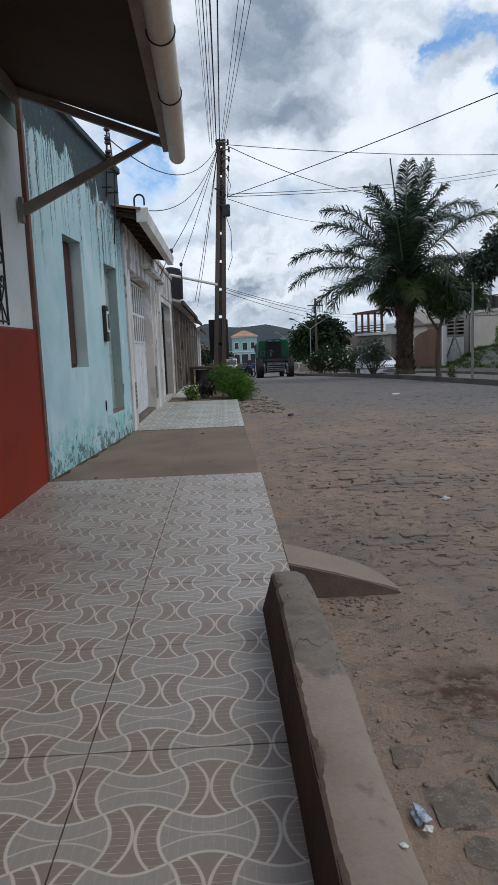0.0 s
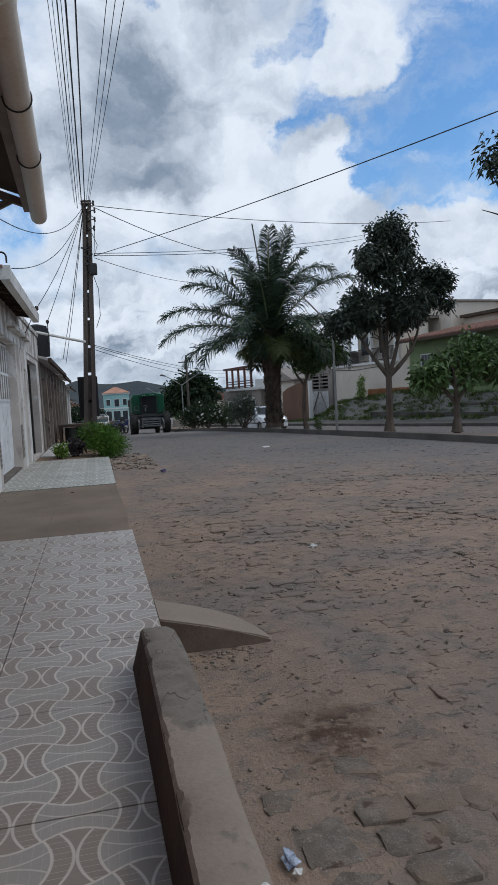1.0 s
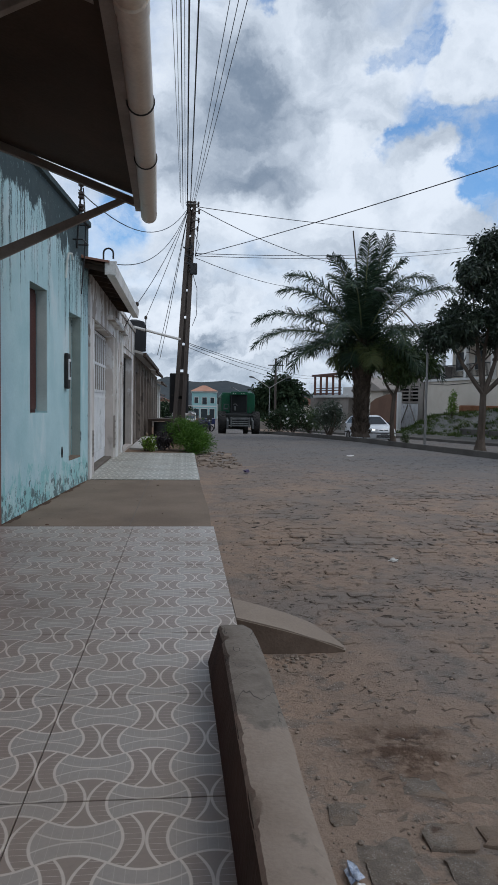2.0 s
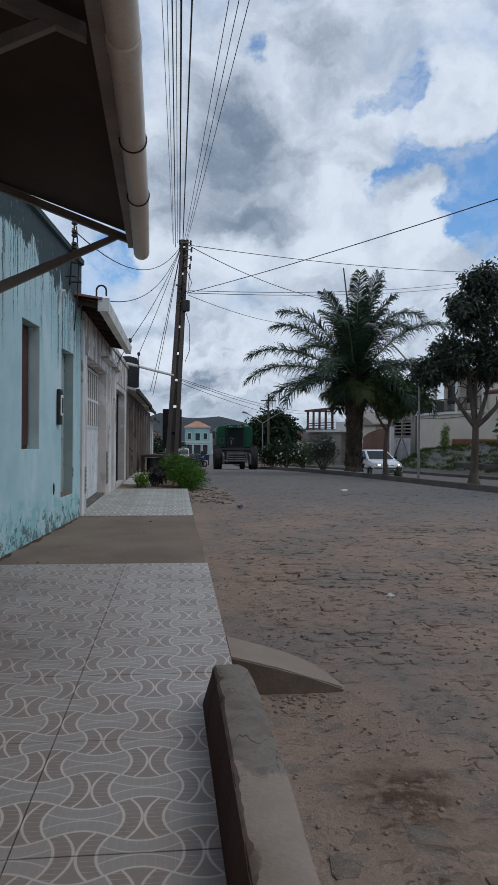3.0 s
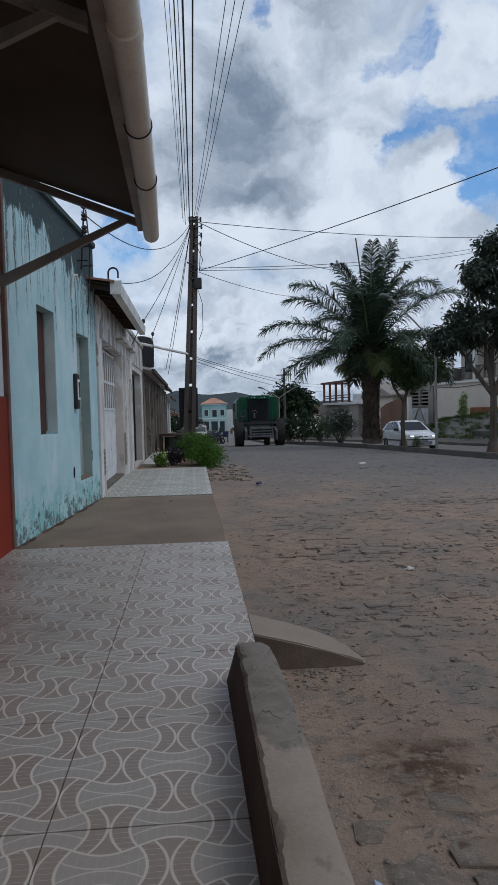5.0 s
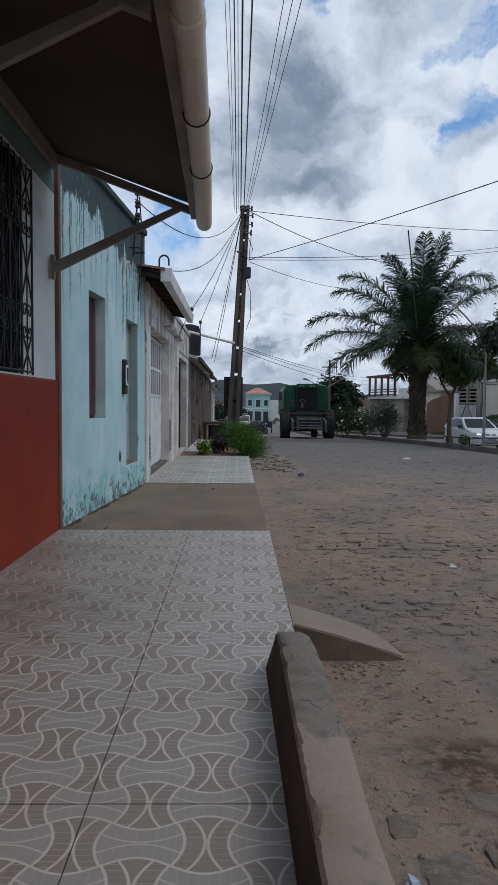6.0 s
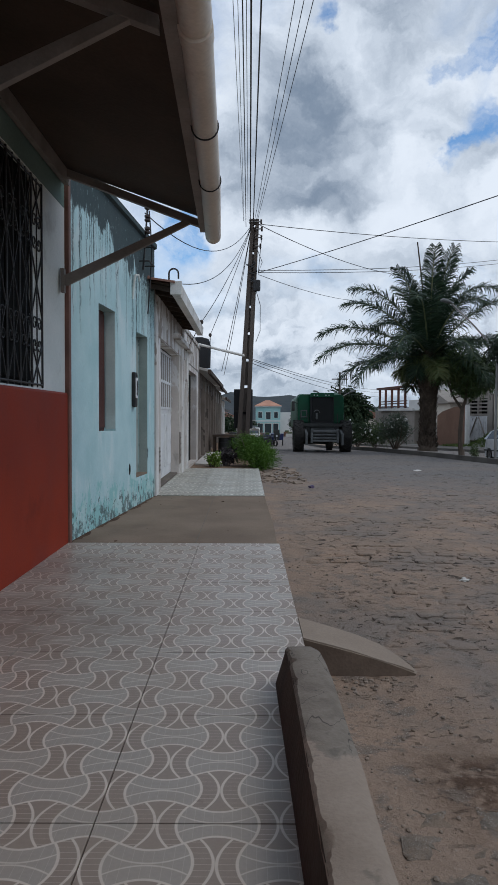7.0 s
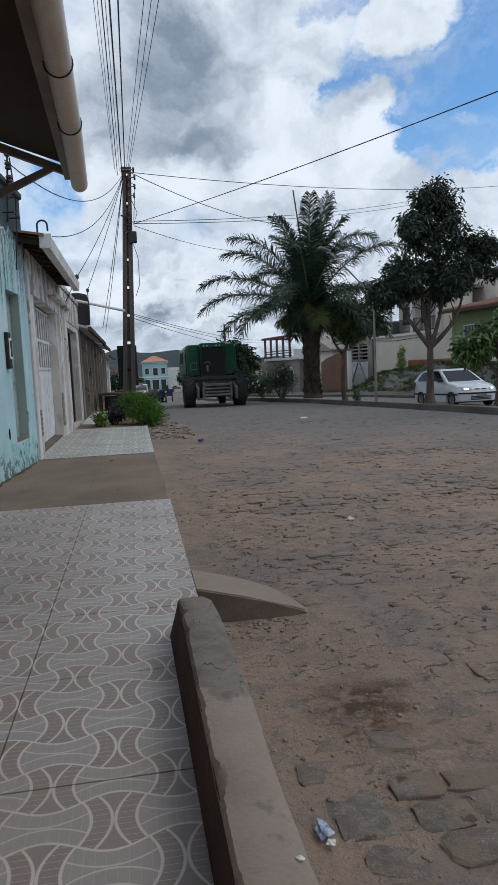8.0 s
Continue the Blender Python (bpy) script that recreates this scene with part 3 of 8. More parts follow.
M["green_paint"] = mat("dark green machine paint", (0.004, 0.062, 0.028), (0.006, 0.085, 0.040), 1.2, 30, 0.50, 0.05, 0.003, spec=0.25, stain=((0.04, 0.07, 0.045), 1.5, 0.4))
M["rubber"] = mat("dusty tyre rubber", (0.022, 0.021, 0.020), (0.045, 0.042, 0.038), 4, 40, 0.85, 0.4)
M["machine_dark"] = mat("oily dark steel", (0.02, 0.022, 0.021), (0.045, 0.046, 0.043), 2.5, 30, 0.6, 0.3)
M["alloy"] = mat("silver alloy", (0.20, 0.20, 0.20), (0.28, 0.28, 0.28), 5, 40, 0.35, 0.05, metal=0.5)
M["machine_grey"] = mat("bare grey steel", (0.085, 0.09, 0.09), (0.15, 0.155, 0.152), 3, 40, 0.5, 0.2, metal=0.2)
M["cab_glass"] = glass_mat("dark cab glass", (0.004, 0.005, 0.005), 0.1, 0.12)
M["car_glass"] = glass_mat("tinted car glass", (0.010, 0.013, 0.016), 0.10, 0.22)
M["lamp_glass"] = glass_mat("clear lamp lens", (0.36, 0.37, 0.38), 0.3)
M["car_white"] = mat("white car paint", (0.66, 0.68, 0.70), (0.74, 0.76, 0.78), 0.8, 20, 0.22, 0.0, spec=0.6, stain=((0.50, 0.48, 0.45), 1.5, 0.25))
M["car_black"] = mat("black plastic trim", (0.018, 0.018, 0.019), (0.03, 0.03, 0.031), 4, 50, 0.6, 0.1)
M["plate"] = mat("grey plate", (0.22, 0.22, 0.22), (0.32, 0.32, 0.32), 8, 50, 0.5, 0.0)
M["bulb"], nb, bb = start("headlamp, lit")
finish(nb, bb, nb.mix(nb.noise(nb.add("ShaderNodeTexCoord").outputs["Object"], 9.0), (0.8, 0.8, 0.78), (0.9, 0.9, 0.88)), 0.2)
bb.inputs["Emission Color"].default_value, bb.inputs["Emission Strength"].default_value = (1, 0.97, 0.9, 1), 1.6
M["trike_blue"] = mat("dark blue paint", (0.015, 0.022, 0.075), (0.025, 0.035, 0.11), 2, 30, 0.4, 0.05)
M["cream"] = mat("cream house paint", (0.55, 0.49, 0.41), (0.63, 0.57, 0.49), 0.5, 15, 0.85, 0.2, stain=((0.40, 0.25, 0.15), 0.45, 0.6))
M["white_house"] = mat("off white house paint", (0.58, 0.57, 0.54), (0.68, 0.67, 0.64), 0.5, 15, 0.85, 0.2, stain=((0.36, 0.34, 0.31), 0.5, 0.5))
M["green_house"] = mat("green house paint", (0.15, 0.205, 0.095), (0.20, 0.26, 0.13), 0.5, 15, 0.85, 0.2, stain=((0.12, 0.17, 0.085), 0.5, 0.5))
M["brown_wall"] = mat("brown rendered wall", (0.135, 0.072, 0.046), (0.185, 0.105, 0.070), 0.6, 18, 0.85, 0.3, stain=((0.09, 0.055, 0.04), 0.6, 0.6))
M["pergola"] = mat("red brown stained timber", (0.075, 0.028, 0.020), (0.12, 0.046, 0.032), 1.0, 20, 0.7, 0.2)
M["grey_wall"] = mat("bare grey render", (0.22, 0.195, 0.17), (0.31, 0.275, 0.24), 0.7, 18, 0.9, 0.4, stain=((0.13, 0.115, 0.10), 0.7, 0.6))
M["red_earth"] = mat("red earth", (0.20, 0.085, 0.042), (0.30, 0.15, 0.085), 1.1, 18, 0.95, 0.6, 0.03, spec=0.1)
M["teal_house"] = mat("pale turquoise paint", (0.26, 0.47, 0.46), (0.34, 0.54, 0.53), 0.3, 6, 0.85, 0.0)
M["orange_roof"] = mat("orange clay roof", (0.40, 0.20, 0.13), (0.50, 0.26, 0.18), 0.5, 6, 0.85, 0.0)
M["pane"] = glass_mat("dark window pane", (0.025, 0.035, 0.040), 0.12)
M["purple"] = mat("purple plastic", (0.040, 0.026, 0.060), (0.07, 0.045, 0.10), 8, 50, 0.5, 0.2)
M["foil"] = mat("crumpled silver and blue wrapper", (0.14, 0.18, 0.27), (0.52, 0.56, 0.64), 38, 60, 0.35, 0.5, 0.01, metal=0.2, stain=((0.05, 0.06, 0.10), 30.0, 0.9))
M["paper"] = mat("pale paper scrap", (0.60, 0.58, 0.54), (0.70, 0.68, 0.64), 9, 60, 0.8, 0.3)


# ---- building blocks ----
def link(name, bm, material, parent=None, label="", at=None):
    """One mesh object from a bmesh, under a parent or at top level."""
    me = bpy.data.meshes.new(name)
    bmesh.ops.recalc_face_normals(bm, faces=bm.faces[:])
    bm.to_mesh(me)
    bm.free()
    me.materials.append(M[material])
    ob = new(name, me)
    ob.parent = parent
    if at is not None:
        ob.matrix_basis = at
    return tagged(ob, label)


def part(name, bm, material, parent, label="", at=None):
    return link(name, bm, material, parent, label, at)


def thing(name, label, category, at=None, group="", kind=""):
    ob = new(name)
    ob.empty_display_size = 0.2
    if at is not None:
        ob.matrix_basis = at
    return tagged(ob, label, category, group, kind)


def structure(ob, label, category):
    return tagged(ob, label, category, "", "structure")


def smooth(ob, angle=40):
    for p in ob.data.polygons:
        p.use_smooth = True
    ob.data.set_sharp_from_angle(angle=radians(angle))
    return ob


def box(bm, x0, x1, y0, y1, z0, z1, bevel=0.0, m=None):
    sub = bmesh.new()
    v = [sub.verts.new((x, y, z)) for x in (x0, x1) for y in (y0, y1) for z in (z0, z1)]
    for f in ((0, 1, 3, 2), (4, 6, 7, 5), (0, 4, 5, 1), (2, 3, 7, 6), (0, 2, 6, 4), (1, 5, 7, 3)):
        sub.faces.new([v[i] for i in f])
    if bevel:
        bmesh.ops.bevel(sub, geom=sub.edges[:] + sub.verts[:], offset=bevel, segments=2, profile=0.6, affect="EDGES")
    pour(sub, bm, m)
    return bm


def pour(sub, bm, m=None):
    """Adds the geometry of sub to bm."""
    idx = {}
    for v in sub.verts:
        idx[v] = bm.verts.new(m @ v.co if m else v.co)
    for f in sub.faces:
        bm.faces.new([idx[v] for v in f.verts])
    sub.free()


def prism(bm, outline, a0, a1, axis="x", bevel=0.0, m=None):
    """An outline in the two other axes, drawn out from a0 to a1 along the axis."""
    sub = bmesh.new()

    def at(p, a):
        return {"x": (a, p[0], p[1]), "y": (p[0], a, p[1]), "z": (p[0], p[1], a)}[axis]

    lo, hi = [sub.verts.new(at(p, a0)) for p in outline], [sub.verts.new(at(p, a1)) for p in outline]
    sub.faces.new(lo)
    sub.faces.new(hi[::-1])
    for i in range(len(outline)):
        j = (i + 1) % len(outline)
        sub.faces.new((lo[i], hi[i], hi[j], lo[j]))
    if bevel:
        bmesh.ops.bevel(sub, geom=sub.edges[:] + sub.verts[:], offset=bevel, segments=2, profile=0.6, affect="EDGES")
    pour(sub, bm, m)
    return bm


def tube(bm, pts, radii, seg=8, cap=True):
    pts = [Vector(p) for p in pts]
    if not hasattr(radii, "__len__"):
        radii = [radii] * len(pts)
    rings, side = [], None
    for i, p in enumerate(pts):
        d = (pts[min(i + 1, len(pts) - 1)] - pts[max(i - 1, 0)]).normalized()
        if side is None:
            side = d.cross(Vector((0, 0, 1)) if abs(d.z) < 0.9 else Vector((1, 0, 0))).normalized()
        side = (side - d * side.dot(d)).normalized()
        up = d.cross(side)
        rings.append([bm.verts.new(p + radii[i] * (math.cos(a) * side + math.sin(a) * up)) for a in (2 * math.pi * k / seg for k in range(seg))])
    for r0, r1 in zip(rings, rings[1:]):
        for k in range(seg):
            bm.faces.new((r0[k], r0[(k + 1) % seg], r1[(k + 1) % seg], r1[k]))
    if cap:
        bm.faces.new(rings[0][::-1])
        bm.faces.new(rings[-1])
    return bm


def wheel_mesh(bm, profile, seg=28):
    """Turns a profile of (across, radius) about the x axis."""
    rings = []
    for k in range(seg):
        a = 2 * math.pi * k / seg
        rings.append([bm.verts.new((x, r * math.cos(a), r * math.sin(a))) for x, r in profile])
    for k in range(seg):
        p, q = rings[k], rings[(k + 1) % seg]
        for i in range(len(profile) - 1):
            bm.faces.new((p[i], p[i + 1], q[i + 1], q[i]))
    return bm


def sag(p, q, drop, steps=14):
    p, q = Vector(p), Vector(q)
    return [p.lerp(q, s) - Vector((0, 0, drop * 4 * s * (1 - s))) for s in (i / steps for i in range(steps + 1))]


def interp(v, xs, ys):
    return float(np.interp(v, xs, ys))


# the right side of the street runs askew: u along its kerb, v away from the road
KERB0, KDIR = Vector((10.05, 17.2, 0)), Vector((-0.168, 0.986, 0)).normalized()
KNOR = Vector((KDIR.y, -KDIR.x, 0))
TURN = math.degrees(math.atan2(KDIR.y, KDIR.x)) - 90


def side(u, v, z=0.0):
    return KERB0 + KDIR * u + KNOR * v + Vector((0, 0, z))


def side_pose(u, v, z=0.0):
    """Local x away from the road, local y along it."""
    p = side(u, v, z)
    return pose(p.x, p.y, p.z, 0, 0, TURN)


def road_z(y):
    return interp(y, (-30, 5, 9, 13, 20, 30, 37, 43, 50, 55, 70, 168, 900), (-0.215, -0.215, -0.17, -0.14, -0.17, -0.27, -0.41, -0.62, -0.9, -1.12, -1.55, -2.95, -4.0))


def lane_z(u):
    return interp(u, (-40, 0, 9.3, 16, 20, 27, 40, 60, 160), (-0.25, -0.38, -0.54, -0.68, -0.76, -0.86, -1.2, -1.62, -2.95))


def kerb_x(y):
    return interp(y, (-40, 17.2, 38.5, 60, 170, 900), (19.7, 10.05, 6.42, 6.2, 6.9, 9.0))


# ---- ground ----
def ground_z(x, y):
    v = (x - kerb_x(y)) * 0.986
    u = (y - 17.2) * 1.014 - 0.168 * v
    z = road_z(y)
    s = min(max((v - 0.3) / 3.4, 0), 1)
    z = z * (1 - s) + s * lane_z(u)
    near = max(0.0, 1 - max(y - 12, 0) / 14)
    if x > 0.3:
        p = Vector((x, y, 0))
        z += near * (0.016 * noise.noise(p * 0.8) + 0.013 * noise.noise(p * 2.7) + 0.010 * noise.noise(p * 7.0) + 0.006 * noise.noise(p * 19.0)) - 0.006 * near
        # scoured hollow beside the ramp
        z -= 0.003 * min(max((3.05 - y) / 0.35, 0), 1) * min(max((x - 0.65) / 0.2, 0), 1)
        z -= 0.05 * math.exp(-((x - 0.7) / 0.5) ** 2 - ((y - 4.05) / 0.5) ** 2)
    if x < 0.3:
        z -= 0.05
    return z


def build_ground():
    fine = [0.3 + 0.03 * i for i in range(130)] + [4.25 + 0.08 * i for i in range(38)]
    xs = [-900, -300, -90, -40, -18, -8, -4, -2, -1, -0.3, 0.1] + fine + [7.3 + 0.4 * i for i in range(40)] + [24, 27, 32, 40, 60, 100, 200, 400, 900]
    ys = [-60, -30, -15, -8, -4, -2, -0.5] + [0.6 + 0.032 * i for i in range(240)] + [8.3 + 0.06 * i for i in range(58)] + [11.8 + 0.25 * i for i in range(60)] + [27 + i for i in range(34)] + [64, 70, 80, 95, 115, 140, 170, 220, 300, 450, 700, 1500]
    nx = len(xs)
    verts = [(x, y, ground_z(x, y)) for y in ys for x in xs]
    faces = [(j * nx + i, j * nx + i + 1, (j + 1) * nx + i + 1, (j + 1) * nx + i) for j in range(len(ys) - 1) for i in range(nx - 1)]
    me = bpy.data.meshes.new("ground")
    me.from_pydata(verts, [], faces)
    me.materials.append(M["ground"])
    ob = new("ground", me)
    for p in me.polygons:
        p.use_smooth = True
    structure(ob, "brown trodden earth over worn stone paving, turning to grey road", "ground")


# ---- left pavement ----
def build_left_pavement():
    bm = bmesh.new()
    box(bm, -2.1, 0.40, -6.0, 7.92, -0.5, -0.014, 0.004)
    bed = structure(link("pavement_1", bm, "grout"), "pavement bed under patterned ceramic tiles beside the red wall", "pavement")
    bm = bmesh.new()
    edge = [(-2.1, 7.93), (0.385, 7.93), (0.40, 9.2), (0.37, 10.9), (0.36, 12.64), (-1.9, 12.64)]
    prism(bm, edge, -0.5, -0.012, "z", 0.012)
    conc = structure(link("pavement_2", bm, "concrete"), "worn brown concrete pavement before the pale blue house", "pavement")
    bm = bmesh.new()
    box(bm, -0.566, -0.559, 7.95, 12.6, -0.02, -0.0105)
    part("joint", bm, "grout", conc, "dark joint in the concrete")
    bm = bmesh.new()
    for k in range(46):
        y0, y1 = 8.06 + 0.099 * k, 8.06 + 0.099 * (k + 1)
        wall_x = -2.03 + 0.08 * (y0 - 8.04)
        w0, w1 = (0.05 + 0.10 * noise.noise(Vector((yy * 2.3, 2, 0))) + 0.04 * noise.noise(Vector((yy * 9.0, 5, 0))) for yy in (y0, y1))
        if min(w0, w1) > 0.015:
            prism(bm, [(wall_x - 0.02, y0), (wall_x + w0, y0), (wall_x + 0.008 + w1, y1), (wall_x - 0.01, y1)], -0.02, -0.0095 + 0.0005 * (k % 2), "z")
    part("dirt_drift", bm, "mud", conc, "dark earth drifted along the foot of the wall")
    rnd = random.Random(31)
    bm = bmesh.new()
    for _ in range(16):
        x, y = rnd.uniform(-1.7, 0.34), rnd.uniform(8.0, 12.6)
        r = 0.005 + 0.022 * rnd.random() ** 4
        box(bm, -r, r, -r * 0.5, r * 0.5, -0.004, r * 0.35, 0, Matrix.Translation((x, y, -0.011)) @ Matrix.Rotation(rnd.uniform(0, 3.1), 4, "Z"))
    tagged(part("debris", bm, "mud", conc, "scraps of dry earth and leaves"), kind="stuff")
    bm = bmesh.new()
    box(bm, -1.75, 0.36, 12.66, 19.1, -0.5, -0.016, 0.004)
    bed2 = structure(link("pavement_3", bm, "grout"), "pavement bed under pale tiles before the peach house", "pavement")
    bm = bmesh.new()
    prism(bm, [(-1.9, 19.12), (0.25, 19.12), (0.1, 22), (-0.05, 27), (0.05, 60), (-1.9, 60)], -2.5, -0.10, "z", 0.03)
    soil = structure(link("pavement_4", bm, "soil"), "bare soil verge beside the further houses", "pavement")
    bm = bmesh.new()
    prism(bm, [(-1.62, 21.6), (-0.72, 21.2), (-0.42, 27.5), (-1.62, 28.5)], -0.3, -0.04, "z", 0.02)
    structure(link("pavement_5", bm, "pale_pad"), "pale cement pad before the sooty house", "pavement")
    return bed, bed2


def build_tiles(bed, bed2):
    store = {}

    def lay(parent, material, xs, ys, z, wide_x, wide_y):
        for i, (x0, x1) in enumerate(zip(xs, xs[1:])):
            for j, (y0, y1) in enumerate(zip(ys, ys[1:])):
                a0, a1 = (0.0026 if wide_x(v) else 0.0005 for v in (x0, x1))
                b0, b1 = (0.0034 if wide_y(v) else 0.0005 for v in (y0, y1))
                w, d = round(x1 - x0 - a0 - a1, 4), round(y1 - y0 - b0 - b1, 4)
                if (w, d, material) not in store:
                    bm = bmesh.new()
                    prism(bm, [(0, 0), (w, 0), (w, d), (0, d)], -0.012, 0.0, "z")
                    bmesh.ops.bevel(bm, geom=[e for e in bm.edges if all(v.co.z > -0.001 for v in e.verts)], offset=0.0012, segments=1, affect="EDGES")
                    bmesh.ops.recalc_face_normals(bm, faces=bm.faces[:])
                    me = bpy.data.meshes.new("tile")
                    bm.to_mesh(me)
                    bm.free()
                    me.materials.append(M[material])
                    store[(w, d, material)] = me
                ob = new("tile", store[(w, d, material)])
                ob.parent = parent
                ob.location = (x0 + a0, y0 + b0, z + 0.0005 * math.sin(i * 5.1 + j * 3.7))

    def joint(origin):
        return lambda v: abs((v - origin) / 0.893 - round((v - origin) / 0.893)) < 0.05

    xs = [-2.09, -1.406, -0.513, 0.41]
    ys = [2.513 + 0.893 * k for k in range(-6, 6)] + [7.93]
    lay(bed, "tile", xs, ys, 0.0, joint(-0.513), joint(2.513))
    xs2 = [-1.74 + 0.42 * k for k in range(6)]
    ys2 = [12.66 + 0.43 * k for k in range(16)]
    lay(bed2, "tile2", xs2, ys2, -0.002, lambda v: False, lambda v: False)


def build_kerb_wall():
    """Low cement wall along the tiles, its end rounded off, and the cement ramp beyond."""
    wall = thing("low_wall", "low grey cement kerb wall with a rounded end, inner face coloured dark for shade", "wall")
    rows = [(-5.0, 0.29), (0.0, 0.29), (1.2, 0.295), (2.2, 0.288), (2.72, 0.29), (3.1, 0.287), (3.45, 0.278), (3.62, 0.262), (3.72, 0.238), (3.78, 0.205), (3.82, 0.15)]
    ry, rz = [r[0] for r in rows], [r[1] for r in rows]

    def coping(ys, name, material, label, lift):
        bm = bmesh.new()
        sec = []
        for y in ys:
            z = interp(y, ry, rz) + lift
            chip = 0.014 * max(0.0, noise.noise(Vector((y * 23.0, 1, 0)))) + 0.030 * max(0.0, noise.noise(Vector((y * 4.3, 7, 0))) - 0.10) + 0.05 * max(0.0, noise.noise(Vector((y * 11.0, 3, 0))) - 0.30)
            x0, x1 = 0.250 - 0.002 * y, 0.440 + 0.05 * max(0.0, 1.6 - y) - 0.03 * max(0.0, y - 3.2) + 0.008 * noise.noise(Vector((y * 2.3, 4, 0)))
            sec.append([bm.verts.new(p) for p in ((x0, y, z - 0.016 - chip), (x0 + 0.012 + chip, y, z - 0.003), (x0 + 0.04, y, z), (x1 - 0.05, y, z), (x1 - 0.01, y, z - 0.02), (x1 + 0.03, y, -0.4))])
        for a, b in zip(sec, sec[1:]):
            for k in range(5):
                bm.faces.new((a[k], a[k + 1], b[k + 1], b[k]))
        if ys[-1] > 3.7:
            e = sec[-1]
            low = [bm.verts.new((v.co.x, v.co.y + 0.004, -0.4)) for v in e[:5]]
            for k in range(4):
                bm.faces.new((e[k], e[k + 1], low[k + 1], low[k]))
            bm.faces.new((e[4], e[5], low[4]))
        smooth(part(name, bm, material, wall, label), 35)

    coping([-5 + 5 * i / 20 for i in range(20)] + [3.72 * i / 190 for i in range(191)] + [3.75, 3.78, 3.80, 3.82], "coping", "kerb_concrete", "tan cement top, greyer at the rounded end, chipped along the edge", 0.0)
    # inner face, turned from the sun; the shade comes from its dark material
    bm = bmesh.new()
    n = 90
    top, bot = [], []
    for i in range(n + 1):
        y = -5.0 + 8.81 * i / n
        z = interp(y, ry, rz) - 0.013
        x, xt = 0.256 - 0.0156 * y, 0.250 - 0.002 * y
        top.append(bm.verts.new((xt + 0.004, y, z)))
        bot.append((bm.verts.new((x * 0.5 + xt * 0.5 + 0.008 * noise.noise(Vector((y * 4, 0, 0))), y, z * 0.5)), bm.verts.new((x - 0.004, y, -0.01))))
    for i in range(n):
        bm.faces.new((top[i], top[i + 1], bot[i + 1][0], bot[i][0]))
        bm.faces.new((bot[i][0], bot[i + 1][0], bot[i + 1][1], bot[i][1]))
    smooth(part("inner_face", bm, "kerb_side", wall, "streaked inner face, its shade put into the colour"))
    ramp = thing("ramp", "smooth cement ramp from the tiled pavement down to the road", "ramp")
    bm = bmesh.new()
    front = [(0.412, 4.575, 0.0), (0.52, 4.570, -0.026), (0.73, 4.550, -0.075), (0.92, 4.540, -0.130), (1.06, 4.535, -0.175), (1.15, 4.535, -0.21)]
    back = [(0.412, 5.06, 0.0), (0.62, 4.96, -0.030), (0.82, 4.90, -0.075), (0.97, 4.83, -0.120), (1.08, 4.72, -0.165), (1.17, 4.58, -0.21)]
    a, b = [bm.verts.new(p) for p in front], [bm.verts.new(p) for p in back]
    la, lb = [bm.verts.new((x, y, -0.45)) for x, y, z in front], [bm.verts.new((x, y, -0.45)) for x, y, z in back]
    for k in range(5):
        bm.faces.new((a[k], a[k + 1], b[k + 1], b[k]))
        bm.faces.new((b[k], b[k + 1], lb[k + 1], lb[k]))
        bm.faces.new((la[k], la[k + 1], a[k + 1], a[k]))
    bm.faces.new((a[5], la[5], lb[5], b[5]))
    bm.faces.new((a[0], b[0], lb[0], la[0]))
    bmesh.ops.bevel(bm, geom=[e for e in bm.edges if all(v.co.z > -0.3 for v in e.verts) and abs(e.verts[0].co.y - e.verts[1].co.y) < 0.15], offset=0.012, segments=2, affect="EDGES")
    # separate skin over the front side, so that its shade can be coloured in
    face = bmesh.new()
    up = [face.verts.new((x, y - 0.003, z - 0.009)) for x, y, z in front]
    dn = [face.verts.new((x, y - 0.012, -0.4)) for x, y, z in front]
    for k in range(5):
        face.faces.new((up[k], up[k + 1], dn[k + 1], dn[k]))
    part("ramp_side", face, "ramp_side", ramp, "mud stained brown side of the ramp, coloured darker for shade")
    part("ramp_body", bm, "ramp", ramp)


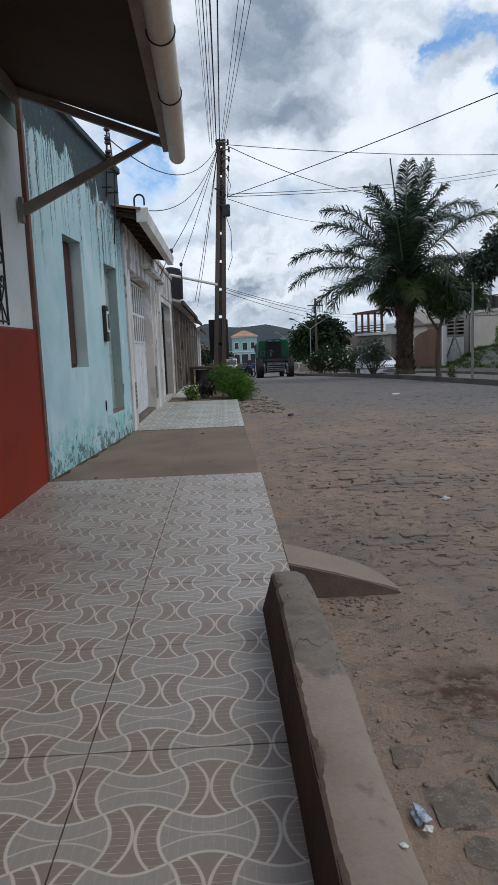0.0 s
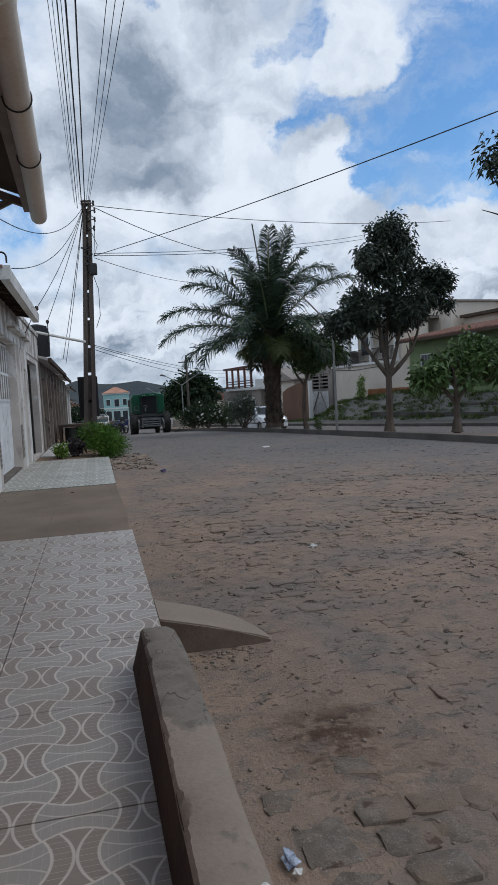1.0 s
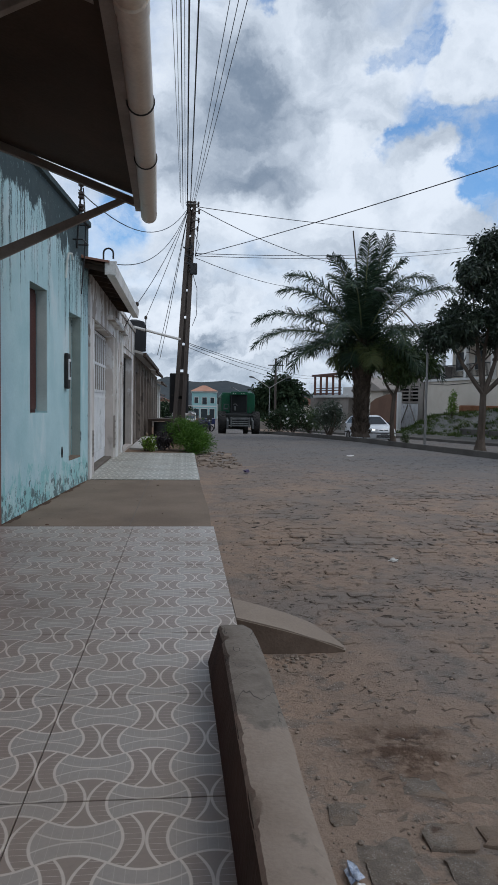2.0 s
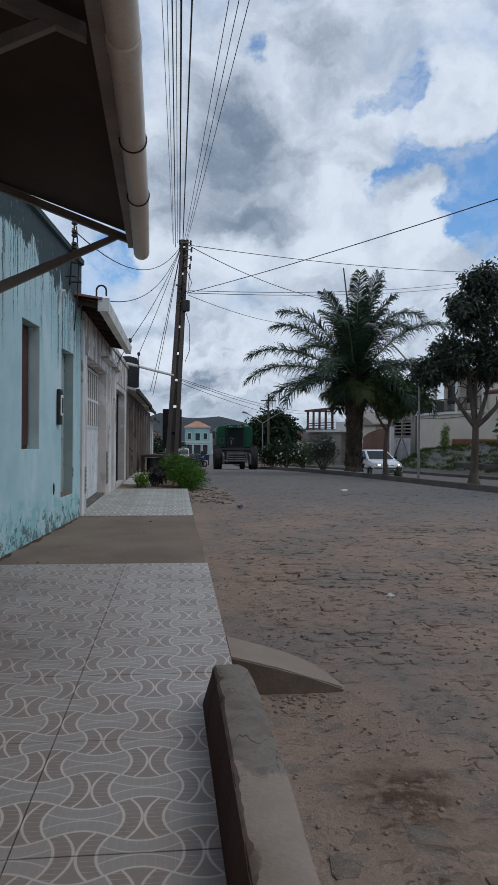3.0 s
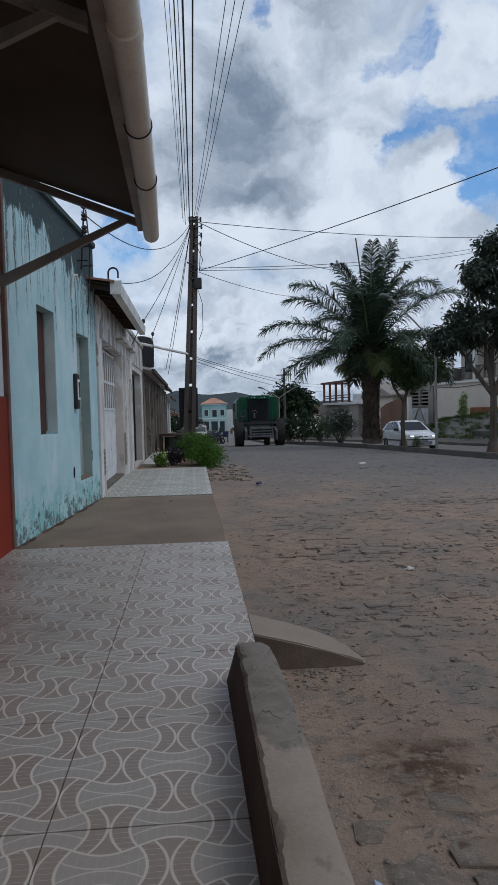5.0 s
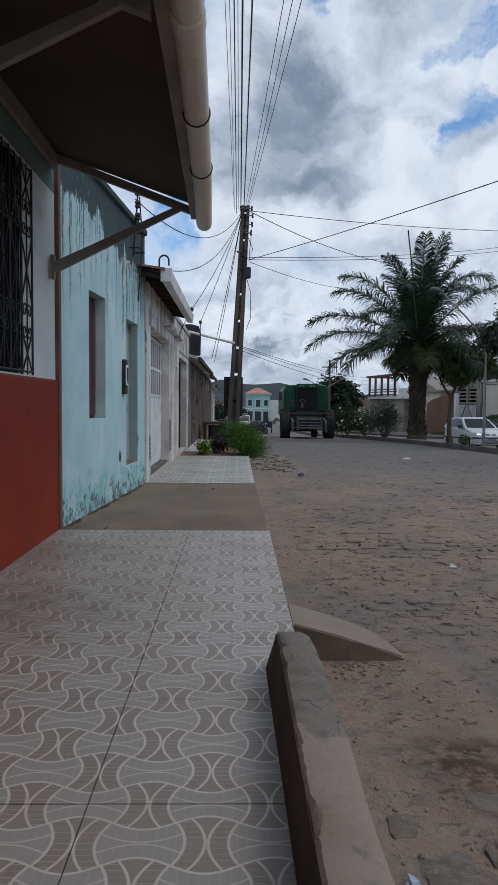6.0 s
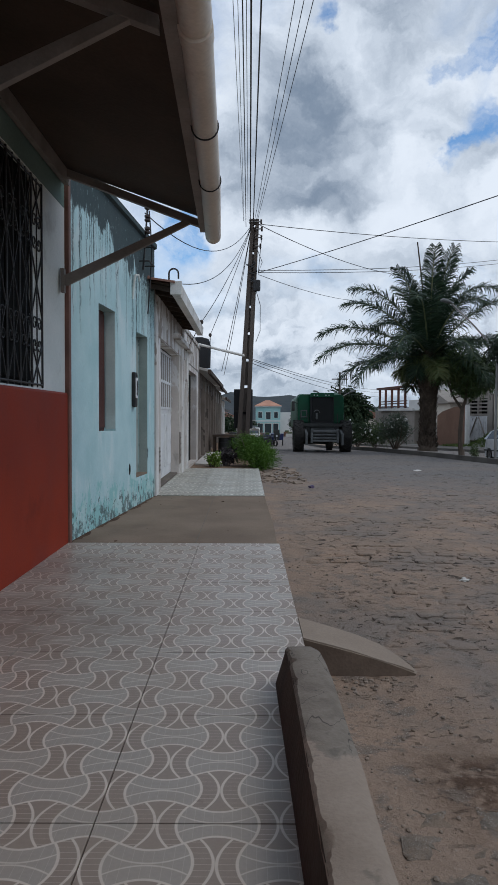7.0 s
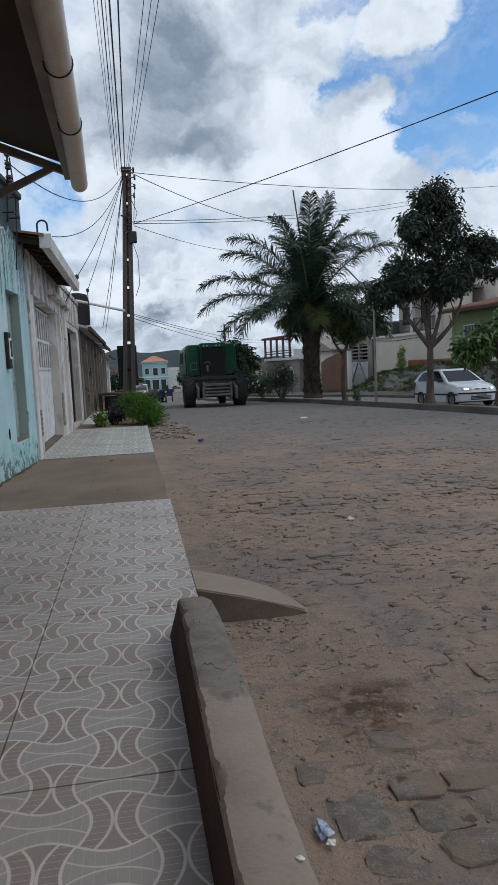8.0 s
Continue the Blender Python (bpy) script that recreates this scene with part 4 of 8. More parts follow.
# ---- the red and white house, with its awning ----
def panel(bm, p, q, z0, z1, t0, t1, holes=()):
    """An upright wall from p to q (plan), thick from t0 to t1 to its left side, with holes (a0, a1, z0, z1) along it."""
    p, q = Vector(p).to_3d(), Vector(q).to_3d()
    d = (q - p).normalized()
    nrm = Vector((-d.y, d.x, 0))
    m = Matrix(((d.x, nrm.x, 0, p.x), (d.y, nrm.y, 0, p.y), (0, 0, 1, 0), (0, 0, 0, 1)))
    ca = sorted({0.0, (q - p).length, *[h for o in holes for h in o[:2]]})
    cz = sorted({z0, z1, *[h for o in holes for h in o[2:] if z0 < h < z1]})

    def solid(i, k):
        if not (0 <= i < len(ca) - 1 and 0 <= k < len(cz) - 1):
            return False
        a, z = (ca[i] + ca[i + 1]) / 2, (cz[k] + cz[k + 1]) / 2
        return not any(o[0] < a < o[1] and o[2] < z < o[3] for o in holes)

    store = {}

    def vert(i, t, k):
        if (i, t, k) not in store:
            store[(i, t, k)] = bm.verts.new(m @ Vector((ca[i], (t0, t1)[t], cz[k])))
        return store[(i, t, k)]

    for i in range(len(ca) - 1):
        for k in range(len(cz) - 1):
            if not solid(i, k):
                continue
            for t in (0, 1):
                bm.faces.new([vert(*c) for c in ((i, t, k), (i + 1, t, k), (i + 1, t, k + 1), (i, t, k + 1))])
            for di, dk, c in ((-1, 0, ((i, k), (i, k + 1))), (1, 0, ((i + 1, k), (i + 1, k + 1))), (0, -1, ((i, k), (i + 1, k))), (0, 1, ((i, k + 1), (i + 1, k + 1)))):
                if not solid(i + di, k + dk):
                    (a, b), (e, f) = c
                    bm.faces.new((vert(a, 0, b), vert(a, 1, b), vert(e, 1, f), vert(e, 0, f)))
    return m


def grille(bm, y0, y1, z0, z1, x):
    """Wrought iron: bars, long crossed diamonds and scrolls."""
    def rod(a, b, r=0.008):
        tube(bm, (a, b), r, 6)

    for z in (z0 + 0.03, z1 - 0.03):
        rod((x, y0, z), (x, y1, z), 0.010)
    n = int(round((y1 - y0) / 0.34))
    w = (y1 - y0) / n
    for i in range(n + 1):
        rod((x, y0 + i * w, z0), (x, y0 + i * w, z1), 0.011)
    for i in range(n):
        a, b, c = y0 + i * w, y0 + (i + 1) * w, y0 + (i + 0.5) * w
        zm = (z0 + z1) / 2
        rod((x, c, z0), (x, c, z1), 0.007)
        last = i == n - 1
        for s, e in ((z0, z0 + 0.42), (zm - 0.32, zm + 0.32), (z1 - 0.42, z1)) if last else ((z0, z0 + 0.75), (zm - 0.38, zm + 0.38), (z1 - 0.75, z1)):
            rod((x, a, s), (x, b, e))
            rod((x, b, s), (x, a, e))
        for zc in (z0 + 0.52, z1 - 0.52):
            for sy in (-1, 1):
                for sz in (-1, 1):
                    pts = []
                    for k in range(17):
                        ang, r = k / 16 * 2.3 * math.pi, (0.076 if last else 0.062) * (1 - 0.72 * k / 16)
                        pts.append((x, c + sy * (0.075 - r * math.cos(ang)), zc + sz * ((0.10 if last else 0.085) + r * math.sin(ang))))
                    tube(bm, pts, 0.0075 if last else 0.006, 5)


def build_red_house():
    house = thing("house", "white house front with oxide red dado, barred window and dark awning", "house")
    bm = bmesh.new()
    panel(bm, (-2.05, -6.0), (-2.05, 8.0), -0.3, 4.75, 0.0, 0.25, ((8.6, 12.78, 1.74, 3.78), (2.5, 6.2, 1.74, 3.78)))
    part("wall", bm, "white_wall", house)
    # thin band that darkens the wall top, painted shade beneath the awning
    bm = bmesh.new()
    box(bm, -2.056, -2.046, -6.0, 7.92, 3.80, 4.6)
    part("upper_band", bm, "sea_green", house, "sea green band above the window, darkened for the awning's shade")
    bm = bmesh.new()
    prism(bm, [(-2.06, -0.3), (-2.02, -0.3), (-2.02, 1.70), (-2.032, 1.72), (-2.06, 1.725)], -6.0, 7.92, "y")
    part("dado", bm, "red", house, "glossy oxide red dado")
    bm = bmesh.new()
    box(bm, -2.07, -2.0, 7.93, 8.03, -0.2, 4.4, 0.012)
    part("corner_strip", bm, "red_trim", house, "faded red brown corner strip")
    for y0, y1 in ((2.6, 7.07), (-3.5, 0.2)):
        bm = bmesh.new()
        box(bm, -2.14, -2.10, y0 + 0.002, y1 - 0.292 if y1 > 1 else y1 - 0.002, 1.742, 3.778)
        win = part("window", bm, "gloom", house, "closed shutters coloured near black as an unlit inside, behind iron bars")
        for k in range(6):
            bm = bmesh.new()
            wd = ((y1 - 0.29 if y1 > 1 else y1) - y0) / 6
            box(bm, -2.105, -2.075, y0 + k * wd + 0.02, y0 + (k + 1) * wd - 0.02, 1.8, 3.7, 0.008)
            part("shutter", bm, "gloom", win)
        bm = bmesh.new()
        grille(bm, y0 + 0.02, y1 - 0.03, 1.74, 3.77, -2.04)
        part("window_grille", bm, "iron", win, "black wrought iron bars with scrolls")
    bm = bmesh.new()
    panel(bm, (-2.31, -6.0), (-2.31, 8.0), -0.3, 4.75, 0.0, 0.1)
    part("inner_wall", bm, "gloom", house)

    awning = thing("awning", "dark sloping awning sheet on timber brackets above the tiles", "awning")
    bm = bmesh.new()
    y0, y1 = -6.0, 7.78
    prism(bm, [(-2.02, 4.20), (-0.42, 3.64), (-0.42, 3.655), (-2.02, 4.215)], y0, y1, "y")
    part("sheet", bm, "awning", awning, "dark brown roofing sheet")
    bm = bmesh.new()
    prism(bm, [(-0.36, -6.0), (-0.27, -6.0), (-0.318, 3.3), (-0.425, 7.74), (-0.50, 7.74), (-0.405, 3.3)], 3.49, 3.635, "z", 0.004)
    part("fascia", bm, "beam", awning, "pale timber edge board")
    bm = bmesh.new()
    prism(bm, [(-2.02, 4.02), (-1.95, 4.0), (-1.95, 4.16), (-2.02, 4.19)], -6.0, 7.80, "y", 0.005)
    part("wall_plate", bm, "beam", awning, "pale timber wall plate")
    for y in (7.72, 3.85, -0.1, -4.0):
        bm = bmesh.new()
        prism(bm, [(-1.98, 4.08), (-0.45, 3.52), (-0.45, 3.60), (-1.98, 4.17)], y - 0.035, y + 0.035, "y", 0.004)
        prism(bm, [(-2.01, 2.90), (-1.95, 2.90), (-0.60, 3.58), (-0.66, 3.62), (-2.01, 3.0)], y - 0.025, y + 0.025, "y", 0.004)
        box(bm, -2.03, -1.99, y - 0.04, y + 0.04, 2.82, 3.08, 0.004)
        part("bracket", bm, "beam", awning, "weathered timber bracket")
    bm = bmesh.new()
    tube(bm, [(-0.18, -6, 3.50), (-0.243, 3.6, 3.50), (-0.302, 6.2, 3.495), (-0.365, 7.93, 3.50)], 0.088, 20)
    gut = smooth(part("gutter_pipe", bm, "pvc", awning, "aged cream plastic gutter pipe"), 50)
    for y in (6.05, 4.95, 2.6, 1.2):
        x = interp(y, (3.6, 6.2, 7.93), (-0.243, -0.302, -0.365))
        bm = bmesh.new()
        pts = [(x + 0.094 * math.cos(a), y, 3.485 + 0.094 * math.sin(a)) for a in (math.pi * (1.0 + 1.15 * k / 12) for k in range(13))]
        tube(bm, [(-0.42, y, 3.56)] + pts, 0.006, 6)
        part("pipe_hook", bm, "iron", gut, "thin black iron hook")
    for y in (3.77, 0.6):
        bm = bmesh.new()
        tube(bm, [(interp(y, (3.6, 6.2, 7.93), (-0.243, -0.302, -0.365)), y - 0.06, 3.487), (interp(y, (3.6, 6.2, 7.93), (-0.243, -0.302, -0.365)), y + 0.06, 3.487)], 0.094, 20)
        smooth(part("pipe_joint", bm, "pvc", gut), 50)


# ---- the pale blue house ----
BLUE_A, BLUE_B = Vector((-2.03, 8.04)), Vector((-1.665, 12.6))


def build_blue_house():
    house = thing("house", "old pale blue house front with mould streaks and peeling paint", "house")
    d = (BLUE_B - BLUE_A).normalized()

    def along(y):
        return (y - BLUE_A.y) / d.y

    win = (along(9.19), along(10.0), 1.24, 2.95)
    door = (along(11.22), along(12.04), 0.45, 2.82)
    bm = bmesh.new()
    m = panel(bm, BLUE_A, BLUE_B, -0.3, 4.55, 0.0, 0.22, (win, door))
    # uneven top and swollen foot
    for a in (9.0, 10.6, 11.6, 12.3):
        bmesh.ops.bisect_plane(bm, geom=bm.verts[:] + bm.edges[:] + bm.faces[:], plane_co=(0, a, 0), plane_no=(0, 1, 0))
    for v in bm.verts:
        if v.co.z > 4.5:
            v.co.z += 0.07 * noise.noise(Vector((v.co.y * 1.6, 0, 0))) + 0.10 * (1 - (v.co.y - 8) / 4.6)
    part("wall", bm, "blue", house)
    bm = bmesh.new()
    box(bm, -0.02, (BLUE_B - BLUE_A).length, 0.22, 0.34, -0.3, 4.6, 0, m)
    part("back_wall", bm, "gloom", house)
    bm = bmesh.new()
    box(bm, win[0], win[1], 0.17, 0.215, win[2], win[3], 0.004, m)
    w = part("window", bm, "brown_wood", house, "closed red brown wooden shutters deep in the wall")
    for k in range(2):
        a = win[0] + 0.03 + k * 0.395
        bm = bmesh.new()
        box(bm, a, a + 0.36, 0.15, 0.175, win[2] + 0.05, win[3] - 0.05, 0.01, m)
        part("shutter", bm, "brown_wood", w)
    bm = bmesh.new()
    box(bm, win[0] + 0.002, win[1] - 0.002, 0.004, 0.2, win[2] - 0.03, win[2] + 0.002, 0.006, m)
    part("sill", bm, "blue", w)
    bm = bmesh.new()
    box(bm, door[0], door[1], 0.16, 0.21, door[2], door[3], 0.004, m)
    dr = part("door", bm, "grey_green", house, "grey green panelled door set deep in the wall")
    for z0, z1 in ((0.6, 1.25), (1.38, 2.05), (2.15, 2.72)):
        for k in range(2):
            a = door[0] + 0.07 + k * 0.37
            bm = bmesh.new()
            box(bm, a, a + 0.31, 0.14, 0.165, z0, z1, 0.012, m)
            part("panel", bm, "grey_green", dr)
    bm = bmesh.new()
    box(bm, door[0] + 0.004, door[1] - 0.004, 0.004, 0.16, door[2] - 0.002, door[2] + 0.03, 0.008, m)
    part("threshold", bm, "concrete", dr, "worn cement threshold")
    for hole, parent, material, label in ((win, w, "pale_lining", "pale plastered reveal"), (door, dr, "grey_green", "grey green painted reveal")):
        bm = bmesh.new()
        box(bm, hole[1] - 0.008, hole[1] + 0.004, 0.006, 0.145, hole[2] + 0.03, hole[3] - 0.002, 0.0, m)
        part("reveal", bm, material, parent, label)
    # cornice
    bm = bmesh.new()
    prism(bm, [(0.02, 4.44), (-0.05, 4.47), (-0.05, 4.55), (0.02, 4.58)], 0, (BLUE_B - BLUE_A).length, "x", 0.005, m)
    part("cornice", bm, "blue", house)
    # meter box with its conduit, beside the door
    meter = thing("meter_box", "grey electricity meter box on the blue wall beside the door", "meter")
    bm = bmesh.new()
    box(bm, door[0] - 0.30, door[0] - 0.14, -0.06, 0.0, 1.60, 2.15, 0.02, m)
    body = part("body", bm, "iron", meter, "dark backing with rounded corners")
    bm = bmesh.new()
    box(bm, door[0] - 0.28, door[0] - 0.16, -0.075, -0.058, 1.74, 2.06, 0.01, m)
    part("lid", bm, "white_metal", body, "pale lid")
    bm = bmesh.new()
    box(bm, door[0] - 0.26, door[0] - 0.18, -0.082, -0.073, 1.78, 2.02, 0.004, m)
    part("glass_pane", bm, "cab_glass", body, "dark meter window")
    bm = bmesh.new()
    a = door[0] - 0.25
    tube(bm, [m @ Vector((a, -0.01, 3.3)), m @ Vector((a, -0.03, 3.55)), m @ Vector((a + 0.02, -0.05, 3.68)), m @ Vector((a + 0.14, -0.07, 3.70)), m @ Vector((a + 0.2, -0.07, 3.62))], 0.018, 8)
    part("conduit", bm, "white_wall", meter, "thin conduit with a bent top")
    hole = thing("wall_vent", "small oval hole in the blue wall, its dark inside painted", "vent")
    # a flat near-black disc is the hole; its inner darkness is only colour
    bm = bmesh.new()
    mm = m @ Matrix.Translation((door[0] - 0.42, -0.004, 0.62))
    outl = [(0.045 * math.cos(t), 0.09 * math.sin(t)) for t in (2 * math.pi * k / 16 for k in range(16))]
    prism(bm, outl, 0.0, 0.012, "y", 0, mm)
    part("rim", bm, "gloom", hole)
    # iron bracket with insulators for the service line, at the top corner
    br = thing("insulator_bracket", "rusty iron bracket with insulators at the top of the blue wall", "bracket")
    L = (BLUE_B - BLUE_A).length
    bm = bmesh.new()
    for a in (L - 1.15, L - 0.75):
        tube(bm, [m @ Vector((a, 0, 4.0)), m @ Vector((a, -0.16, 4.0))], 0.012, 6)
        tube(bm, [m @ Vector((a, 0, 4.32)), m @ Vector((a, -0.16, 4.32))], 0.012, 6)
    for z in (4.0, 4.32):
        tube(bm, [m @ Vector((L - 1.15, -0.16, z)), m @ Vector((L - 0.75, -0.16, z))], 0.012, 6)
    tube(bm, [m @ Vector((L - 0.95, -0.02, 3.9)), m @ Vector((L - 0.95, -0.1, 5.05))], 0.016, 6)
    part("frame", bm, "iron", br)
    for z in (4.55, 4.75, 4.95):
        bm = bmesh.new()
        c = m @ Vector((L - 0.95, -0.09, z))
        tube(bm, [c + Vector((0, 0, s)) for s in (-0.06, -0.045, -0.015, 0.0, 0.015, 0.045, 0.06)], [0.03, 0.05, 0.05, 0.03, 0.05, 0.05, 0.03], 10)
        part("insulator", bm, "ceramic", br, "brown glazed insulator")
    bm = bmesh.new()
    tube(bm, [m @ Vector((L - 0.86, -0.1, 4.9)), m @ Vector((L - 0.6, -0.09, 4.3)), m @ Vector((L - 0.62, -0.06, 3.7)), m @ Vector((L - 0.7, -0.04, 3.2))], 0.012, 6)
    part("cable", bm, "wire", br)


# ---- the peach house ----
def build_peach_house():
    house = thing("house", "peach plastered house with peeling paint, white gate and tiled eave", "house")
    X = -1.68
    bm = bmesh.new()
    panel(bm, (X, 12.62), (X, 24.0), -0.5, 3.75, 0.0, 0.2, ((0.98, 4.58, -0.02, 2.95), (7.35, 10.5, -0.02, 2.80)))
    part("wall", bm, "peach", house)
    bm = bmesh.new()
    box(bm, X - 2.5, X, 12.62, 12.82, -0.5, 3.85)
    part("side_wall", bm, "peach", house)
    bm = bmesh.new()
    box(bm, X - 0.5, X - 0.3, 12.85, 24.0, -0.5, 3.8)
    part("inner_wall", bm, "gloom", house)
    for y0, y1 in ((12.64, 12.95), (17.6, 18.05), (18.95, 19.45)):
        bm = bmesh.new()
        box(bm, X, X + 0.05, y0, y1, -0.1, 3.5, 0.008)
        part("pilaster", bm, "frieze", house)
    bm = bmesh.new()
    box(bm, X, X + 0.022, 12.96, 24.0, 2.97, 3.72, 0.004)
    part("frieze", bm, "frieze", house, "streaked whitish band under the eave")
    bm = bmesh.new()
    box(bm, X + 0.02, X + 0.17, 15.6, 19.6, 3.22, 3.32, 0.01)
    part("lintel", bm, "frieze", house)
    # gate deep in its opening: sheet below, bars above
    bm = bmesh.new()
    box(bm, X - 0.24, X - 0.20, 13.61, 17.19, 0.06, 1.60, 0.004)
    gate = part("gate", bm, "white_metal", house, "white sheet steel gate, lower part rubbed and scrawled")
    # every second bar is grey, painting in the dark gaps between white bars
    for k in range(19):
        y = 13.66 + k * 0.187
        bm = bmesh.new()
        box(bm, X - 0.235, X - 0.195, y, y + 0.10, 1.60, 2.93, 0.005)
        part("bar", bm, ("white_metal", "grey_wall")[k % 2], gate)
    for z in (1.6, 2.2, 2.86):
        bm = bmesh.new()
        box(bm, X - 0.205, X - 0.185, 13.62, 17.18, z, z + 0.06, 0.004)
        part("cross_rail", bm, "white_metal", gate)
    for k in range(5):
        bm = bmesh.new()
        box(bm, X - 0.202, X - 0.18, 13.67 + k * 0.70, 13.67 + k * 0.70 + 0.6, 0.28, 1.5, 0.015)
        part("panel", bm, "white_metal", gate)
    bm = bmesh.new()
    box(bm, X - 0.19, X - 0.14, 14.6, 14.66, 1.45, 1.75, 0.01)
    part("handle", bm, "iron", gate)
    bm = bmesh.new()
    box(bm, X - 0.24, X - 0.04, 13.61, 17.19, -0.015, 0.045, 0.01)
    part("threshold", bm, "grout", gate, "dark step under the gate")
    for y, z0, z1 in ((13.25, 0.35, 0.85), (17.38, 0.25, 1.05)):
        bm = bmesh.new()
        box(bm, X + 0.0, X + 0.03, y - 0.11, y + 0.11, z0, z1, 0.008)
        cover = part("meter_cover", bm, "grey_wall", house, "grey meter cover")
        for k in range(5):
            bm = bmesh.new()
            z = z0 + 0.05 + k * (z1 - z0 - 0.06) / 5
            box(bm, X + 0.03, X + 0.037, y - 0.085, y + 0.085, z, z + 0.03, 0.002)
            part("slat", bm, "grout", cover)
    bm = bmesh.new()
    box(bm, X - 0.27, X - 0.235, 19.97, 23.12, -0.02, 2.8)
    d2 = part("door", bm, "gloom", house, "garage doorway deep in the wall, its shade coloured near black")
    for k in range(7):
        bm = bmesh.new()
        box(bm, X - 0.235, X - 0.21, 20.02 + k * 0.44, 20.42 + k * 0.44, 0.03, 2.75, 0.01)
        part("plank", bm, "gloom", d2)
    # eave: rafters, boards, clay tiles, gutter
    bm = bmesh.new()
    prism(bm, [(-1.28, 3.72), (-1.28, 3.75), (-4.5, 4.35), (-4.5, 4.32)], 12.15, 18.35, "y")
    roof = part("roof", bm, "dark_wood", house, "dark boarded roof underside")
    for k in range(10):
        y = 12.25 + k * 0.62
        bm = bmesh.new()
        prism(bm, [(-1.32, 3.64), (-1.32, 3.72), (-2.4, 3.92), (-2.4, 3.84)], y - 0.03, y + 0.03, "y")
        part("rafter", bm, "dark_wood", roof)
    bm = bmesh.new()
    for k in range(26):
        y = 12.14 + k * 0.24
        for j in range(7):
            x0 = -1.24 - j * 0.45
            z0 = 3.76 + j * 0.084
            pts = [(y + 0.11 * math.cos(t), z0 + 0.055 * math.sin(t)) for t in (math.pi * i / 5 for i in range(6))]
            a = [bm.verts.new((x0, p[0], p[1])) for p in pts]
            b = [bm.verts.new((x0 - 0.5, p[0], p[1] + 0.07)) for p in pts]
            for i in range(5):
                bm.faces.new((a[i], a[i + 1], b[i + 1], b[i]))
            bm.faces.new(a)
    tagged(part("roof_tiles", bm, "roof_tile", roof, "worn clay barrel tiles"), kind="stuff")
    bm = bmesh.new()
    prism(bm, [(-1.30, 3.58), (-1.16, 3.58), (-1.14, 3.78), (-1.17, 3.78), (-1.19, 3.61), (-1.28, 3.61), (-1.28, 3.78), (-1.30, 3.78)], 12.1, 18.3, "y")
    part("gutter", bm, "gutter", roof, "white square gutter, stained")
    bm = bmesh.new()
    box(bm, X - 0.22, X + 0.06, 18.4, 24.02, 3.75, 3.87, 0.015)
    part("coping", bm, "frieze", house, "whitish coping on the wall past the eave")
    bm = bmesh.new()
    box(bm, -1.32, -1.12, 12.08, 12.12, 3.57, 3.80, 0.005)
    part("gutter_end", bm, "gutter", roof)
    # service entry: bent pipe above the roof
    ent = thing("service_mast", "bent grey service pipe with insulators above the tiled eave", "mast")
    bm = bmesh.new()
    arc = [(-1.38 + 0.09 * math.cos(t), 13.2, 4.16 + 0.09 * math.sin(t)) for t in (math.pi * (1 - k / 8) for k in range(9))]
    tube(bm, [(-1.47, 13.2, 3.7)] + arc + [(-1.29, 13.2, 4.06)], 0.017, 8)
    smooth(part("pipe", bm, "iron", ent))
    for y, z in ((13.25, 3.98), (13.25, 3.86)):
        bm = bmesh.new()
        tube(bm, [(-1.27, y, z + s) for s in (-0.04, -0.02, 0.02, 0.04)], [0.015, 0.028, 0.028, 0.015], 8)
        part("insulator", bm, "ceramic", ent)
    pole_pipe = thing("pipe", "pale horizontal pipe from the peach house towards the post", "pipe")
    bm = bmesh.new()
    tube(bm, [(-1.62, 23.3, 3.86), (-0.10, 24.52, 3.60)], 0.045, 10)
    smooth(part("tube", bm, "gutter", pole_pipe))
    for y, z in ((18.4, 3.75), (22.6, 3.9)):
        b2 = thing("insulator_bracket", "small dark insulator bracket on the gutter edge", "bracket")
        bm = bmesh.new()
        tube(bm, [(-1.2, y, 3.6), (-1.2, y, z + 0.2)], 0.015, 6)
        part("rod", bm, "iron", b2)
        bm = bmesh.new()
        tube(bm, [(-1.2, y, z + 0.2 + s) for s in (-0.06, -0.03, 0.03, 0.06)], [0.025, 0.05, 0.05, 0.025], 8)
        part("insulator", bm, "ceramic", b2)


